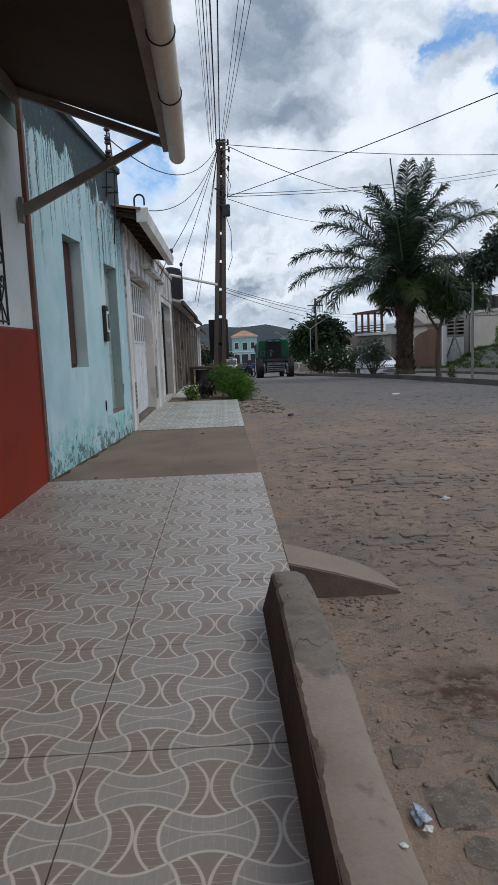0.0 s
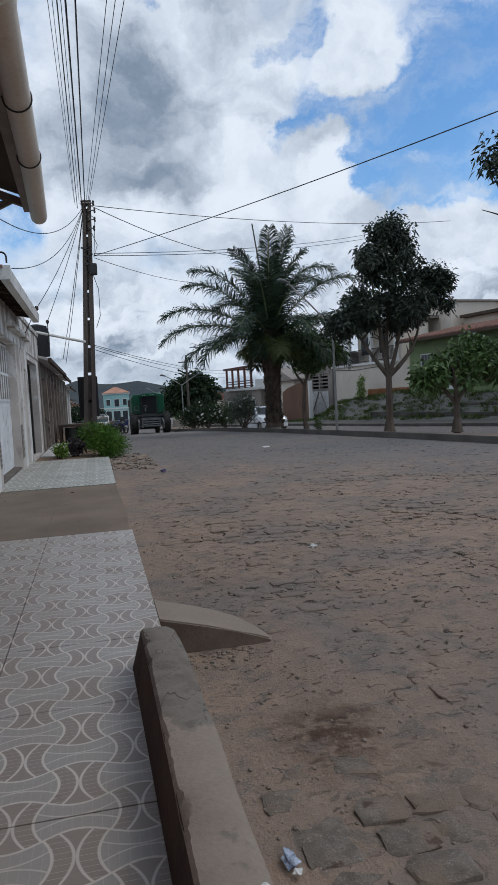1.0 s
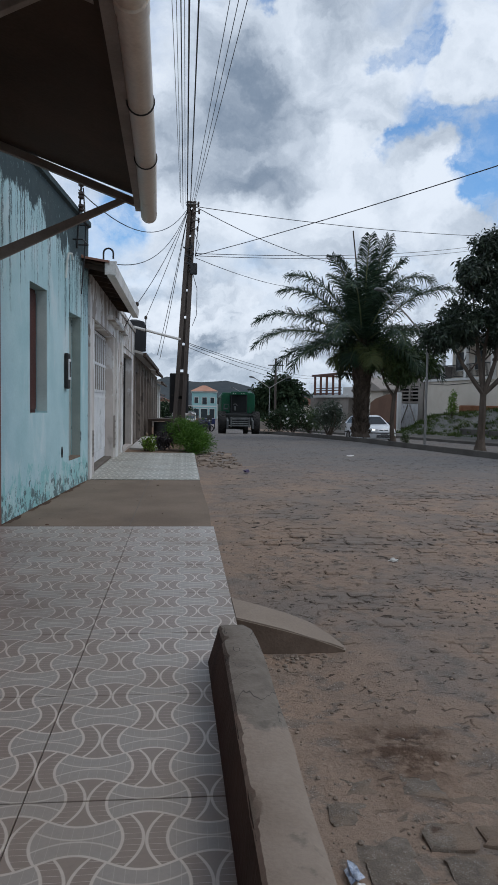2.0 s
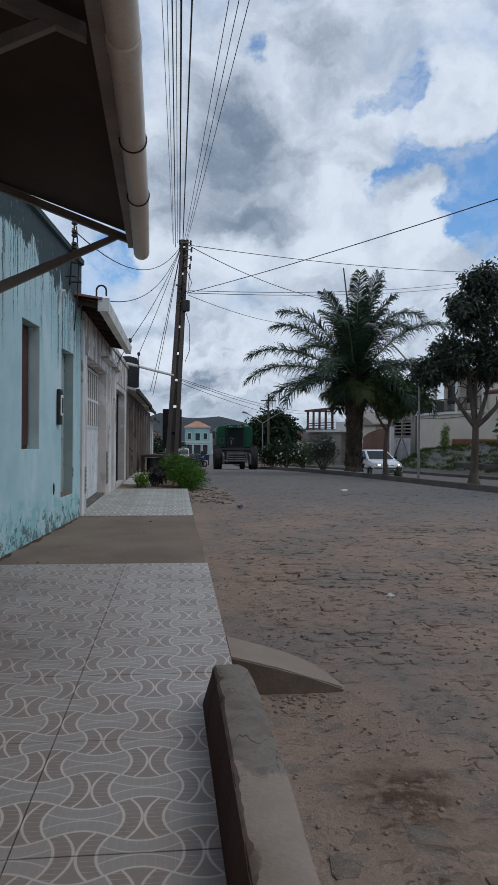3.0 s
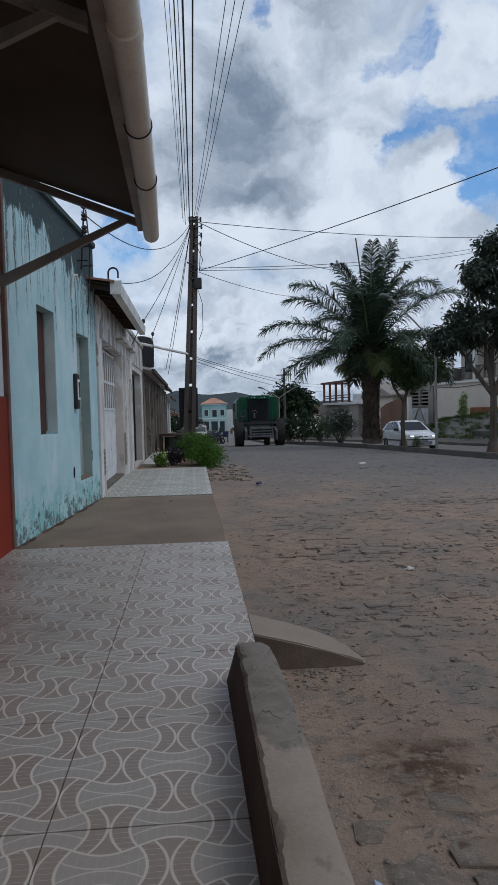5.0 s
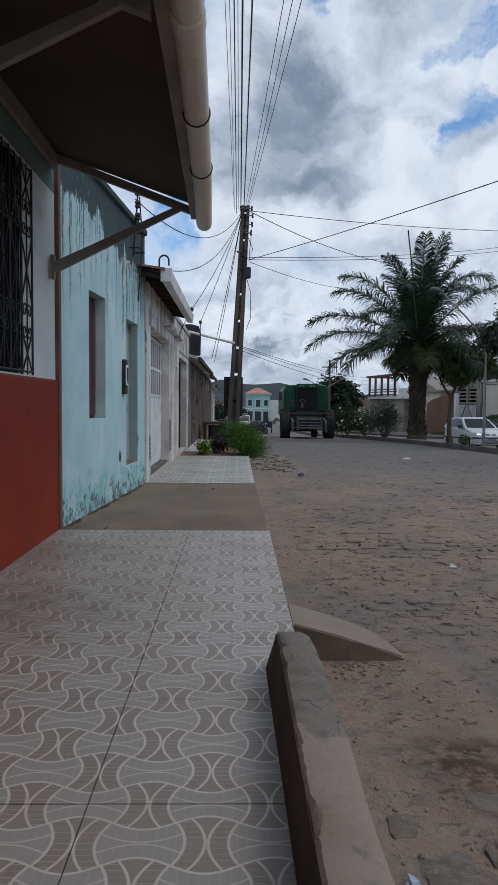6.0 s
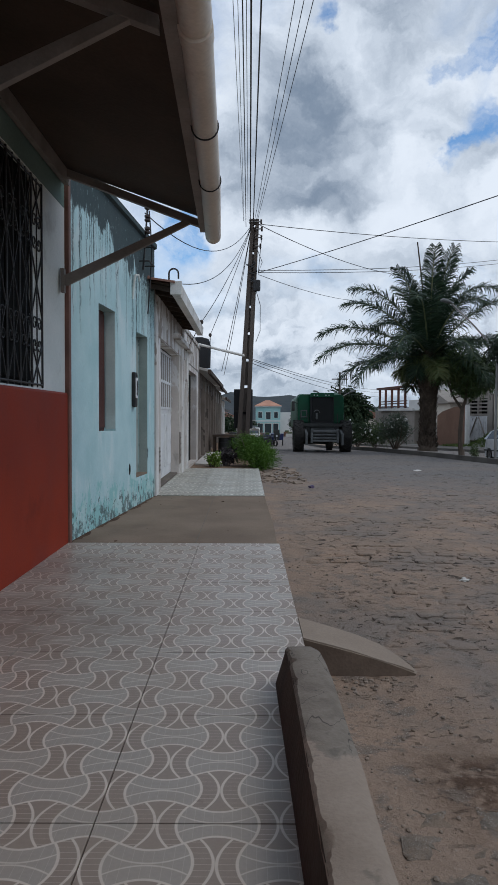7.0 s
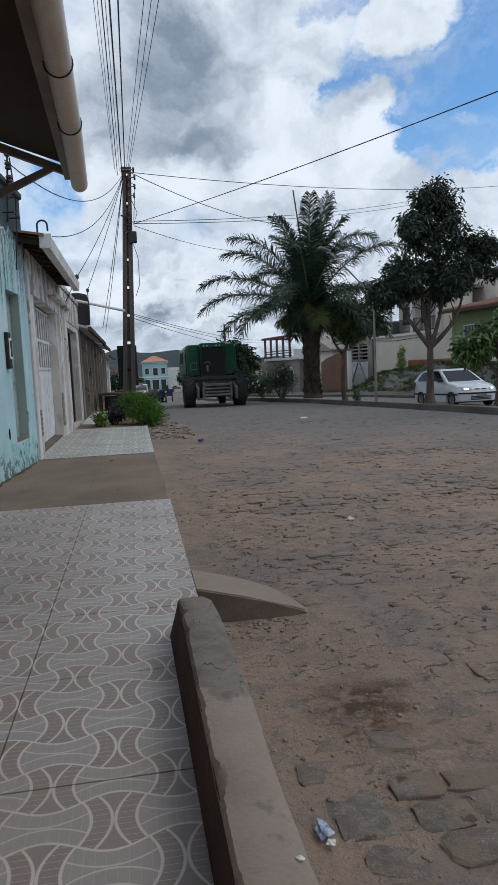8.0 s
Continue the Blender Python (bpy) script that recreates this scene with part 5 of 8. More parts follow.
# ---- further houses on the left ----
def row_house(y0, y1, x, top, material, label, doors, eave=0.42, roof="roof_tile"):
    house = thing("house", label, "house")
    bm = bmesh.new()
    holes = [(a, b, -0.05, h) for a, b, h in doors]
    zb = road_z(y1) - 0.4
    panel(bm, (x, y0), (x, y1), zb, top, 0.0, 0.25, holes)
    part("wall", bm, material, house)
    bm = bmesh.new()
    box(bm, x - 4, x - 0.02, y0 + 0.01, y0 + 0.2, zb, top + 0.15)
    part("side_wall", bm, material, house)
    for a, b, h in doors:
        bm = bmesh.new()
        box(bm, x - 0.16, x - 0.12, y0 + a, y0 + b, zb, h)
        dr = part("door", bm, "dark_wood", house)
        for k in range(3):
            w = (b - a) / 3
            bm = bmesh.new()
            box(bm, x - 0.125, x - 0.10, y0 + a + k * w + 0.02, y0 + a + (k + 1) * w - 0.02, 0.0, h - 0.06, 0.01)
            part("plank", bm, "dark_wood", dr)
        bm = bmesh.new()
        box(bm, x - 0.01, x + 0.07, y0 + b + 0.03, y0 + b + 0.28, zb, top - 0.2, 0.01)
        part("pilaster", bm, material, house)
    bm = bmesh.new()
    prism(bm, [(x + eave, top), (x + eave, top + 0.09), (x - 4, top + 1.3), (x - 4, top + 1.2)], y0 - 0.15, y1 + 0.1, "y", 0.01)
    part("roof", bm, roof, house)
    bm = bmesh.new()
    box(bm, x + eave - 0.06, x + eave + 0.05, y0 - 0.2, y1 + 0.1, top - 0.06, top + 0.1, 0.02)
    part("eave_board", bm, "dark_wood", house)
    return house


def build_left_row():
    row_house(24.3, 36.5, -1.66, 2.98, "dark_plaster", "sooty grey brown house with many narrow doors and low eave", [(0.7, 1.9, 2.45), (2.9, 4.0, 2.4), (5.0, 6.1, 2.4), (7.2, 8.3, 2.4), (9.5, 10.6, 2.4)], 0.36, "pale_pad")
    row_house(36.8, 46.0, -1.72, 2.95, "grey_wall", "plain grey house further along the row", [(1.0, 2.2, 2.2), (4.0, 5.2, 2.2), (6.6, 7.8, 2.2)], 0.35, "gutter")
    row_house(46.3, 58.0, -1.9, 2.6, "white_house", "low white house with a pale canopy", [(2.0, 3.4, 1.7), (6.0, 7.4, 1.7)], 0.5, "gutter")
    row_house(58.4, 72.0, -2.4, 1.9, "brown_wall", "low brown house down the slope", [(2.0, 3.4, 1.0), (7.0, 8.4, 1.0)], 0.5)
    row_house(72.5, 92.0, -3.2, 1.7, "white_house", "far white house down the slope", [(3.0, 4.4, 0.6), (10.0, 11.4, 0.6)], 0.5)
    # dark chimney like block over the low eave
    bl = thing("water_tank", "dark water tank on the roof behind the eave", "water tank")
    bm = bmesh.new()
    tube(bm, [(-1.75, 25.2, 3.2), (-1.75, 25.2, 4.0), (-1.75, 25.2, 4.25), (-1.75, 25.2, 4.32)], [0.42, 0.44, 0.36, 0.12], 16)
    smooth(part("tank", bm, "black", bl))
    # bench with barrels by the road side
    tb = thing("table", "dark rough timber table standing on the verge", "table")
    zb = -0.1
    bm = bmesh.new()
    box(bm, -1.45, -0.15, 29.2, 30.4, 0.56, 0.66, 0.01)
    part("tabletop", bm, "dark_wood", tb)
    for x, y in ((-1.38, 29.3), (-0.22, 29.3), (-1.38, 30.3), (-0.22, 30.3)):
        bm = bmesh.new()
        box(bm, x - 0.05, x + 0.05, y - 0.05, y + 0.05, zb, 0.56, 0.006)
        part("leg", bm, "dark_wood", tb)
    for x, y, r, h in ((-0.95, 29.6, 0.27, 0.62), (-0.5, 31.4, 0.3, 0.8)):
        dm = thing("drum", "dark metal drum beside the timber table", "drum", pose(x, y, zb), "drums on the verge")
        bm = bmesh.new()
        tube(bm, [(0, 0, s * h) for s in (0, 0.03, 0.32, 0.34, 0.36, 0.64, 0.66, 0.68, 0.97, 1.0)], [r * k for k in (0.96, 1, 1, 1.04, 1, 1, 1.04, 1, 1, 0.96)], 18)
        smooth(part("shell", bm, "machine_dark", dm))


# ---- utility post and its wires ----
POST = Vector((-0.16, 24.66, -0.1))
POST_TOP = Vector((0.27, 24.66, 8.42))


def build_post():
    post = thing("utility_post", "tall leaning concrete utility post with open web and holes", "post")
    bm = bmesh.new()
    n = 18
    d = POST_TOP - POST
    for s in (-1, 1):
        sec = []
        for i in range(n + 1):
            t = i / n
            c = POST + d * t
            w, dep = 0.23 - 0.085 * t, 0.15 - 0.04 * t
            a, b = sorted((s * w, s * max(w - 0.15, 0.028)))
            sec.append([bm.verts.new(c + Vector((x, y, 0))) for x, y in ((a, -dep), (b, -dep), (b, dep), (a, dep))])
        for p, q in zip(sec, sec[1:]):
            for k in range(4):
                bm.faces.new((p[k], p[(k + 1) % 4], q[(k + 1) % 4], q[k]))
        bm.faces.new(sec[0])
        bm.faces.new(sec[-1])
    part("shaft", bm, "pole", post)
    for i in range(n):
        if i % 2 == 0 or i < 2:
            t0, t1 = i / n, (i + 0.998) / n
            bm = bmesh.new()
            a, b = POST + d * t0, POST + d * t1
            w = 0.16 - 0.085 * t0
            v = [bm.verts.new(c + Vector((sx * w, sy * 0.05, 0))) for c in (a, b) for sx in (-1, 1) for sy in (-1, 1)]
            for f in ((0, 1, 3, 2), (4, 6, 7, 5), (0, 2, 6, 4), (1, 5, 7, 3), (0, 4, 5, 1), (2, 3, 7, 6)):
                bm.faces.new([v[k] for k in f])
            part("web", bm, "pole", post)
        else:
            c0, c1 = POST + d * (i / n), POST + d * ((i + 0.998) / n)
            m0, m1 = c0.lerp(c1, 0.40), c0.lerp(c1, 0.60)
            w = 0.16 - 0.085 * i / n
            for a, b in ((c0, m0), (m1, c1)):
                bm = bmesh.new()
                v = [bm.verts.new(c + Vector((sx * w, sy * 0.05, 0))) for c in (a, b) for sx in (-1, 1) for sy in (-1, 1)]
                for f in ((0, 1, 3, 2), (4, 6, 7, 5), (0, 2, 6, 4), (1, 5, 7, 3), (0, 4, 5, 1), (2, 3, 7, 6)):
                    bm.faces.new([v[k] for k in f])
                part("web", bm, "pole", post)
    for z, x0, x1 in ((8.3, -0.17, 0.22), (8.05, 0.04, 0.26), (7.75, 0.04, 0.26), (7.45, 0.04, 0.24)):
        c = POST + d * ((z + 0.1) / 8.52)
        bm = bmesh.new()
        tube(bm, [c + Vector((x0, -0.16, 0)), c + Vector((x1, -0.16, 0))], 0.022, 6)
        arm = part("bracket", bm, "steel", post)
        for x in (x0, x1):
            bm = bmesh.new()
            p = c + Vector((x, -0.16, 0))
            tube(bm, [p + Vector((0, 0, s)) for s in (-0.09, -0.06, -0.02, 0, 0.02, 0.06, 0.09)], [0.02, 0.036, 0.036, 0.02, 0.036, 0.036, 0.02], 8)
            part("insulator", bm, "ceramic", arm, "brown glazed insulator")
    c = POST + d * 0.76
    bm = bmesh.new()
    for k in range(7):
        o = Vector((0.06 * math.sin(k * 2.1), -0.18, -0.38 + 0.13 * k))
        tube(bm, [c + o, c + o + Vector((0.12, -0.04, 0.05)), c + o + Vector((0.05 - 0.2 * (k % 2), -0.06, 0.14))], 0.03, 6)
    box(bm, c.x + 0.04, c.x + 0.30, c.y - 0.3, c.y - 0.14, c.z - 0.52, c.z - 0.12, 0.05)
    part("splice_box", bm, "wire", post, "black cable splices")
    bm = bmesh.new()
    tube(bm, [c + Vector((0.15, -0.2, -0.5)), c + Vector((0.30, -0.2, -1.0)), c + Vector((0.30, -0.2, -1.9)), c + Vector((0.15, -0.2, -2.3))], 0.012, 6)
    tube(bm, [c + Vector((0.2, -0.2, 0.9)), c + Vector((0.36, -0.22, 0.5)), c + Vector((0.22, -0.2, 0.1)), c + Vector((0.34, -0.2, 1.4)), c + Vector((0.2, -0.2, 1.5))], 0.012, 6)
    part("loose_cable", bm, "wire", post)
    bm = bmesh.new()
    base = POST + d * 0.14
    box(bm, base.x - 0.36, base.x + 0.32, base.y + 0.18, base.y + 0.26, 1.0, 2.42, 0.035)
    sg = thing("sign_board", "black board with rounded corners mounted behind the post", "sign")
    part("board", bm, "black", sg)
    bm = bmesh.new()
    box(bm, base.x - 0.3, base.x + 0.26, base.y + 0.14, base.y + 0.182, 1.6, 1.66)
    part("clamp", bm, "iron", sg)


def build_wires():
    def wire(pts, r=0.011, label="black overhead cable strung from the utility post"):
        w_ = thing("overhead_cable", label, "cable", None, "cables from the post")
        bm = bmesh.new()
        tube(bm, pts, r, 5)
        part("strand", bm, "wire", w_)

    # lines along the street, over the viewer, to the next post behind
    for x0, z0, xm, zm, r in ((-0.14, 8.35, -0.24, 8.2, 0.006), (-0.12, 8.25, -0.16, 8.2, 0.006), (-0.05, 8.15, -0.08, 8.1, 0.012), (0.02, 8.3, -0.02, 8.2, 0.007), (0.1, 8.0, 0.06, 7.9, 0.018), (0.2, 8.1, 0.22, 8.0, 0.016), (0.25, 8.35, 0.78, 8.15, 0.007), (0.3, 8.3, 0.92, 8.1, 0.007), (0.32, 8.25, 1.06, 8.05, 0.007)):
        a = Vector((x0, 24.6, z0))
        b = Vector((xm, 10.9, zm))
        e = a + (b - a) * (34.6 / 13.7)
        e.z = z0
        wire(sag(a, e, (z0 - zm) * 1.05, 22), r)
    # across the street
    wire(sag((0.40, 24.5, 6.52), (9.40, 7.0, 6.20), 0.16, 20), 0.012)
    wire(sag((0.42, 24.6, 8.24), (20.9, 37.0, 10.95), 0.35, 20), 0.013)
    wire(sag((0.42, 24.6, 8.22), (8.2, 35.7, 8.70), 0.30), 0.014)
    wire(sag((0.40, 24.5, 6.60), (23.5, 48.0, 13.40), 0.45), 0.012)
    wire(sag((0.40, 24.5, 6.52), (23.5, 48.0, 13.10), 0.45), 0.012)
    wire(sag((0.40, 24.5, 6.45), (9.60, 47.3, 9.40), 0.40), 0.011)
    # along the street beyond the post
    for z, zz, x in ((3.55, 3.95, 13.0), (3.50, 3.70, 12.7), (3.40, 3.30, 12.2)):
        wire(sag((0.05, 24.8, z), (x, 64.0, zz), 0.35), 0.011)
    # drops to the houses
    wire(sag((0.12, 24.5, 8.15), (-1.70, 11.7, 4.85), 0.75, 18), 0.010)
    wire(sag((0.11, 24.5, 8.1), (-1.22, 13.3, 3.98), 0.55, 18), 0.009)
    wire(sag((0.11, 24.5, 8.05), (-1.2, 18.4, 3.95), 0.2), 0.010)
    wire(sag((0.10, 24.5, 8.0), (-1.2, 22.6, 4.1), 0.10), 0.010)
    wire(sag((0.10, 24.7, 7.95), (-1.1, 30.0, 3.4), 0.15), 0.012)
    wire(sag((0.10, 24.7, 7.9), (-1.1, 33.0, 3.4), 0.15), 0.012)
    wire(sag((-1.2, 18.4, 3.95), (-1.62, 18.6, 3.2), 0.0), 0.010)


# ---- right side: kerb, planted median, far lane and bank ----
def build_median():
    us = [-30 + i * 2.0 for i in range(46)]

    def line(v):
        pts = []
        for u in us:
            y = 17.2 + u * 0.986
            pts.append(Vector((kerb_x(y) + v * 0.986, y + v * 0.168, 0)))
        return pts

    # earth fill
    bm = bmesh.new()
    cols = []
    for v in (0.16, 1.0, 2.0, 3.0, 3.86):
        col = []
        for i, p in enumerate(line(v)):
            s = v / 4.0
            y0 = 17.2 + us[i] * 0.986
            z = (1 - s) * (road_z(y0) + 0.185) + s * (lane_z(us[i]) + 0.12) + 0.02 * noise.noise(Vector((p.x, p.y, 0)))
            col.append(bm.verts.new((p.x, p.y, z)))
        cols.append(col)
    for a, b in zip(cols, cols[1:]):
        for i in range(len(us) - 1):
            bm.faces.new((a[i], a[i + 1], b[i + 1], b[i]))
    med = structure(smooth(link("pavement_6", bm, "concrete")), "dusty planted median between the two lanes", "pavement")
    for v, sgn in ((0.0, 0), (3.86, 1)):
        lo, hi = line(v), line(v + 0.16)
        for i in range(len(us) - 1):
            bm = bmesh.new()
            y0, y1 = 17.2 + us[i] * 0.986, 17.2 + us[i + 1] * 0.986
            t = [(lane_z(us[k]) + 0.13) if sgn else road_z(y) + 0.19 for k, y in ((i, y0), (i + 1, y1))]
            vs = []
            for q, (p, zt) in enumerate(((lo[i], t[0]), (hi[i], t[0]), (hi[i + 1], t[1]), (lo[i + 1], t[1]))):
                k = 0.006 if q < 2 else -0.006
                vs.append((bm.verts.new((p.x, p.y + k, zt - 0.6)), bm.verts.new((p.x, p.y + k, zt))))
            bm.faces.new([x[1] for x in vs])
            for a in range(4):
                b = (a + 1) % 4
                bm.faces.new((vs[a][0], vs[b][0], vs[b][1], vs[a][1]))
            bmesh.ops.bevel(bm, geom=[e for e in bm.edges if abs(e.verts[0].co.z - e.verts[1].co.z) < 0.2 and e.verts[0].co.z > min(t) - 0.2], offset=0.02, segments=2, affect="EDGES")
            part("kerb_stone", bm, "kerbstone", med)
    # far kerb and footway
    bm = bmesh.new()
    cols = []
    for v, dz in ((9.4, -0.5), (9.4, 0.15), (9.5, 0.17), (11.6, 0.22)):
        cols.append([bm.verts.new(side(u, v, lane_z(u) + dz)) for u in us])
    for a, b in zip(cols, cols[1:]):
        for i in range(len(us) - 1):
            bm.faces.new((a[i], a[i + 1], b[i + 1], b[i]))
    structure(link("pavement_7", bm, "kerbstone"), "grey footway with a kerb on the far side of the street", "pavement")
    # rising bank under the houses
    bm = bmesh.new()
    cols = []
    for v in (11.5, 12.2, 13.0, 13.8, 14.6, 15.6, 22.0):
        col = []
        for u in us:
            top = interp(u, (-30, 4, 24, 31, 34, 70), (1.0, 1.05, 1.25, 0.7, -0.75, -2.0))
            f = interp(v, (11.5, 12.2, 13.8, 14.6), (0, 0.12, 0.85, 1.0))
            z = (lane_z(u) + 0.20) * (1 - f) + top * f
            col.append(bm.verts.new(side(u, v, z + 0.06 * noise.noise(Vector((u * 0.8, v, 0))))))
        cols.append(col)
    for a, b in zip(cols, cols[1:]):
        for i in range(len(us) - 1):
            bm.faces.new((a[i], a[i + 1], b[i + 1], b[i]))
    structure(smooth(link("bank", bm, "slab")), "grey and weedy bank rising from the footway to the houses", "bank")
    # red earth under the white wall
    bm = bmesh.new()
    box(bm, 14.72, 14.95, 22.6, 28.5, 0.5, 1.46, 0.10)
    ob = structure(link("bank", bm, "red_earth", None, "", side_pose(0, 0)), "red earth strip against the foot of the white wall", "bank")
    # steps and low walls along the bank
    for u0, u1, v, z0, z1 in ((2.0, 24.0, 12.05, -0.4, -0.05), (-6.0, 16.0, 12.9, -0.2, 0.42)):
        bm = bmesh.new()
        box(bm, v, v + 0.22, u0, u1, z0 - 0.6, z1, 0.02)
        structure(link("low_wall", bm, "kerbstone", None, "", side_pose(0, 0)), "low rough concrete edging along the bank", "wall")


def blades(bm, c, n, spread, h, rnd, lean=0.5):
    for _ in range(n):
        a, r = rnd.uniform(0, 6.28), spread * math.sqrt(rnd.random())
        p = Vector((c[0] + r * math.cos(a), c[1] + r * math.sin(a), c[2]))
        t = Vector((rnd.uniform(-lean, lean), rnd.uniform(-lean, lean), 1)) * h * rnd.uniform(0.5, 1.1)
        s = Vector((math.cos(a), math.sin(a), 0)) * 0.02 * (h / 0.3)
        v = [bm.verts.new(q) for q in (p - s, p + s, p + t * 0.6 + s * 0.7, p + t, p + t * 0.6 - s * 0.7)]
        bm.faces.new(v)


def build_weeds():
    rnd = random.Random(5)
    bm = bmesh.new()
    for _ in range(620):
        u, v = rnd.uniform(12, 36), rnd.uniform(11.7, 14.6)
        if rnd.random() < 0.25:
            u = rnd.uniform(-4, 14)
        f = interp(v, (11.5, 12.2, 13.8, 14.6), (0, 0.12, 0.85, 1.0))
        top = interp(u, (-30, 4, 24, 31, 34, 70), (1.0, 1.05, 1.25, 0.7, -0.75, -2.0))
        z = (lane_z(u) + 0.2) * (1 - f) + top * f
        blades(bm, side(u, v, z - 0.03), 40, 0.4, rnd.uniform(0.12, 0.30), rnd, 0.9)
    tagged(link("grass", bm, "grass"), "rough grass and weeds on the bank", "grass", "", "stuff")


# ---- foliage ----
def leaf(bm, p, d, size, width, rnd, droop=0.3):
    """A pointed leaf in two halves, folded along its rib."""
    d = d.normalized()
    s = d.cross(Vector((rnd.uniform(-1, 1), rnd.uniform(-1, 1), rnd.uniform(-0.3, 1)))).normalized()
    up = s.cross(d)
    tip = p + d * size - Vector((0, 0, droop * size))
    mid = p + d * size * 0.45 - Vector((0, 0, droop * size * 0.25))
    v = [bm.verts.new(q) for q in (p, mid + s * width * 0.5 + up * width * 0.15, tip, mid - s * width * 0.5 + up * width * 0.15, mid)]
    bm.faces.new((v[0], v[1], v[4]))
    bm.faces.new((v[1], v[2], v[4]))
    bm.faces.new((v[2], v[3], v[4]))
    bm.faces.new((v[3], v[0], v[4]))


def sprig(bm, p, out, n, size, rnd, spread=0.8, width=0.36, droop=0.35):
    for _ in range(n):
        d = out + Vector((rnd.gauss(0, spread), rnd.gauss(0, spread), rnd.gauss(0, spread * 0.8)))
        leaf(bm, p + Vector((rnd.gauss(0, 1), rnd.gauss(0, 1), rnd.gauss(0, 1))) * size * 0.5, d, size * rnd.uniform(0.7, 1.2), size * width, rnd, droop)


def blob_points(blobs, n, rnd, shell=0.55):
    """Points in the outer parts of a few overlapping uneven clumps."""
    out = []
    total = sum(b[3] * b[4] * b[5] for b in blobs)
    for b in blobs:
        for _ in range(int(n * b[3] * b[4] * b[5] / total)):
            q = Vector((rnd.gauss(0, 1), rnd.gauss(0, 1), rnd.gauss(0, 1))).normalized()
            r = (shell + (1 - shell) * rnd.random()) * (0.82 + 0.36 * noise.noise(q * 2.2 + Vector(b[:3])))
            out.append((Vector(b[:3]) + Vector((q.x * b[3], q.y * b[4], q.z * b[5])) * r, q))
    return out


def build_palm():
    base = side(15.5, 1.2, -0.17)
    palm = thing("palm_tree", "stout date palm with arching dark green fronds on the median", "tree", Matrix.Translation(base))
    rnd = random.Random(11)
    bm = bmesh.new()
    top = 4.55
    prof = [(0, 0.50), (0.25, 0.38), (0.8, 0.31), (1.6, 0.31), (2.4, 0.34), (3.2, 0.42), (3.9, 0.52), (4.4, 0.46), (4.8, 0.22)]
    tube(bm, [(0.03 * math.sin(z), 0, z) for z, r in prof], [r for z, r in prof], 16)
    for k in range(420):
        z = 0.15 + 4.2 * (k / 420)
        a = k * 2.39996
        r = interp(z, [p[0] for p in prof], [p[1] for p in prof])
        ln = 0.16 + 0.16 * rnd.random() + (0.22 if z > 2.9 else 0)
        o, t = Vector((math.cos(a), math.sin(a), 0)), Vector((-math.sin(a), math.cos(a), 0))
        p = o * (r - 0.04) + Vector((0, 0, z))
        q = o * (r + 0.05 + 0.12 * rnd.random()) + Vector((0, 0, z + ln))
        w = 0.085
        v = [bm.verts.new(x) for x in (p - t * w, p + t * w, q + t * w * 0.5, q - t * w * 0.5, p + o * 0.09 + Vector((0, 0, 0.03)))]
        bm.faces.new((v[0], v[1], v[4]))
        bm.faces.new((v[1], v[2], v[4]))
        bm.faces.new((v[2], v[3], v[4]))
        bm.faces.new((v[3], v[0], v[4]))
    part("trunk", bm, "palm_trunk", palm, "shaggy trunk with old leaf bases")

    def frond(az, el, ln, curl, dry=False):
        bm, bs = bmesh.new(), bmesh.new()
        o = Vector((math.cos(az), math.sin(az), 0))
        p, pts = o * 0.18 + Vector((0, 0, top - 0.1 + 0.35 * max(el, 0) / 1.5)), []
        n = 26
        for i in range(n + 1):
            s = i / n
            e = el - curl * s ** 2.3
            d = o * math.cos(e) + Vector((0, 0, math.sin(e)))
            pts.append((p.copy(), d))
            p = p + d * ln / n
        tube(bs, [q for q, d in pts], [0.045 * (1 - 0.85 * i / n) + 0.006 for i in range(n + 1)], 5)
        t0 = Vector((-o.y, o.x, 0))
        for i in range(8, n * 7 + 1):
            s = i / (7 * n)
            k = min(int(s * n), n - 1)
            f = s * n - k
            q = pts[k][0].lerp(pts[k + 1][0], f)
            d = pts[k][1]
            up = t0.cross(d).normalized() * -1
            if up.z < 0:
                up = -up
            size = (0.34 + 0.66 * math.sin(math.pi * min(0.12 + s * 0.78, 1.0)) ** 0.7) * 0.80 * (1.0 if s < 0.9 else 1.0 - (s - 0.9) * 3.0)
            for sg in (-1, 1):
                dd = (t0 * sg * (1.0 + rnd.gauss(0, 0.10)) + d * (0.42 + 0.80 * s * s) + up * (0.16 + rnd.gauss(0, 0.36))).normalized()
                ww = (d + up * rnd.gauss(0, 0.4)) * 0.019
                a, b = q, q + dd * size * 0.5
                c1 = b + dd * size * 0.28 - Vector((0, 0, size * (0.05 + 0.07 * rnd.random())))
                c = q + dd * size * 0.98 - Vector((0, 0, size * (0.20 + 0.24 * rnd.random())))
                v = [bm.verts.new(x) for x in (a - ww * 0.6, a + ww * 0.6, b + ww, c1 + ww * 0.8, c, c1 - ww * 0.8, b - ww)]
                bm.faces.new((v[0], v[1], v[2], v[6]))
                bm.faces.new((v[6], v[2], v[3], v[5]))
                bm.faces.new((v[5], v[3], v[4]))
        fr = part("frond", bm, "palm_dry" if dry else "palm_leaf", palm, "yellowing lower frond" if dry else "")
        part("stem", bs, "rachis", fr)

    # the young fronds stand in a sheaf, the older ones arch out on all sides
    for k in range(9):
        frond(k * 2.39996 + 0.3, 1.44 - 0.024 * k + rnd.gauss(0, 0.04), 4.45 + rnd.gauss(0, 0.25), 0.45 + 0.07 * k)
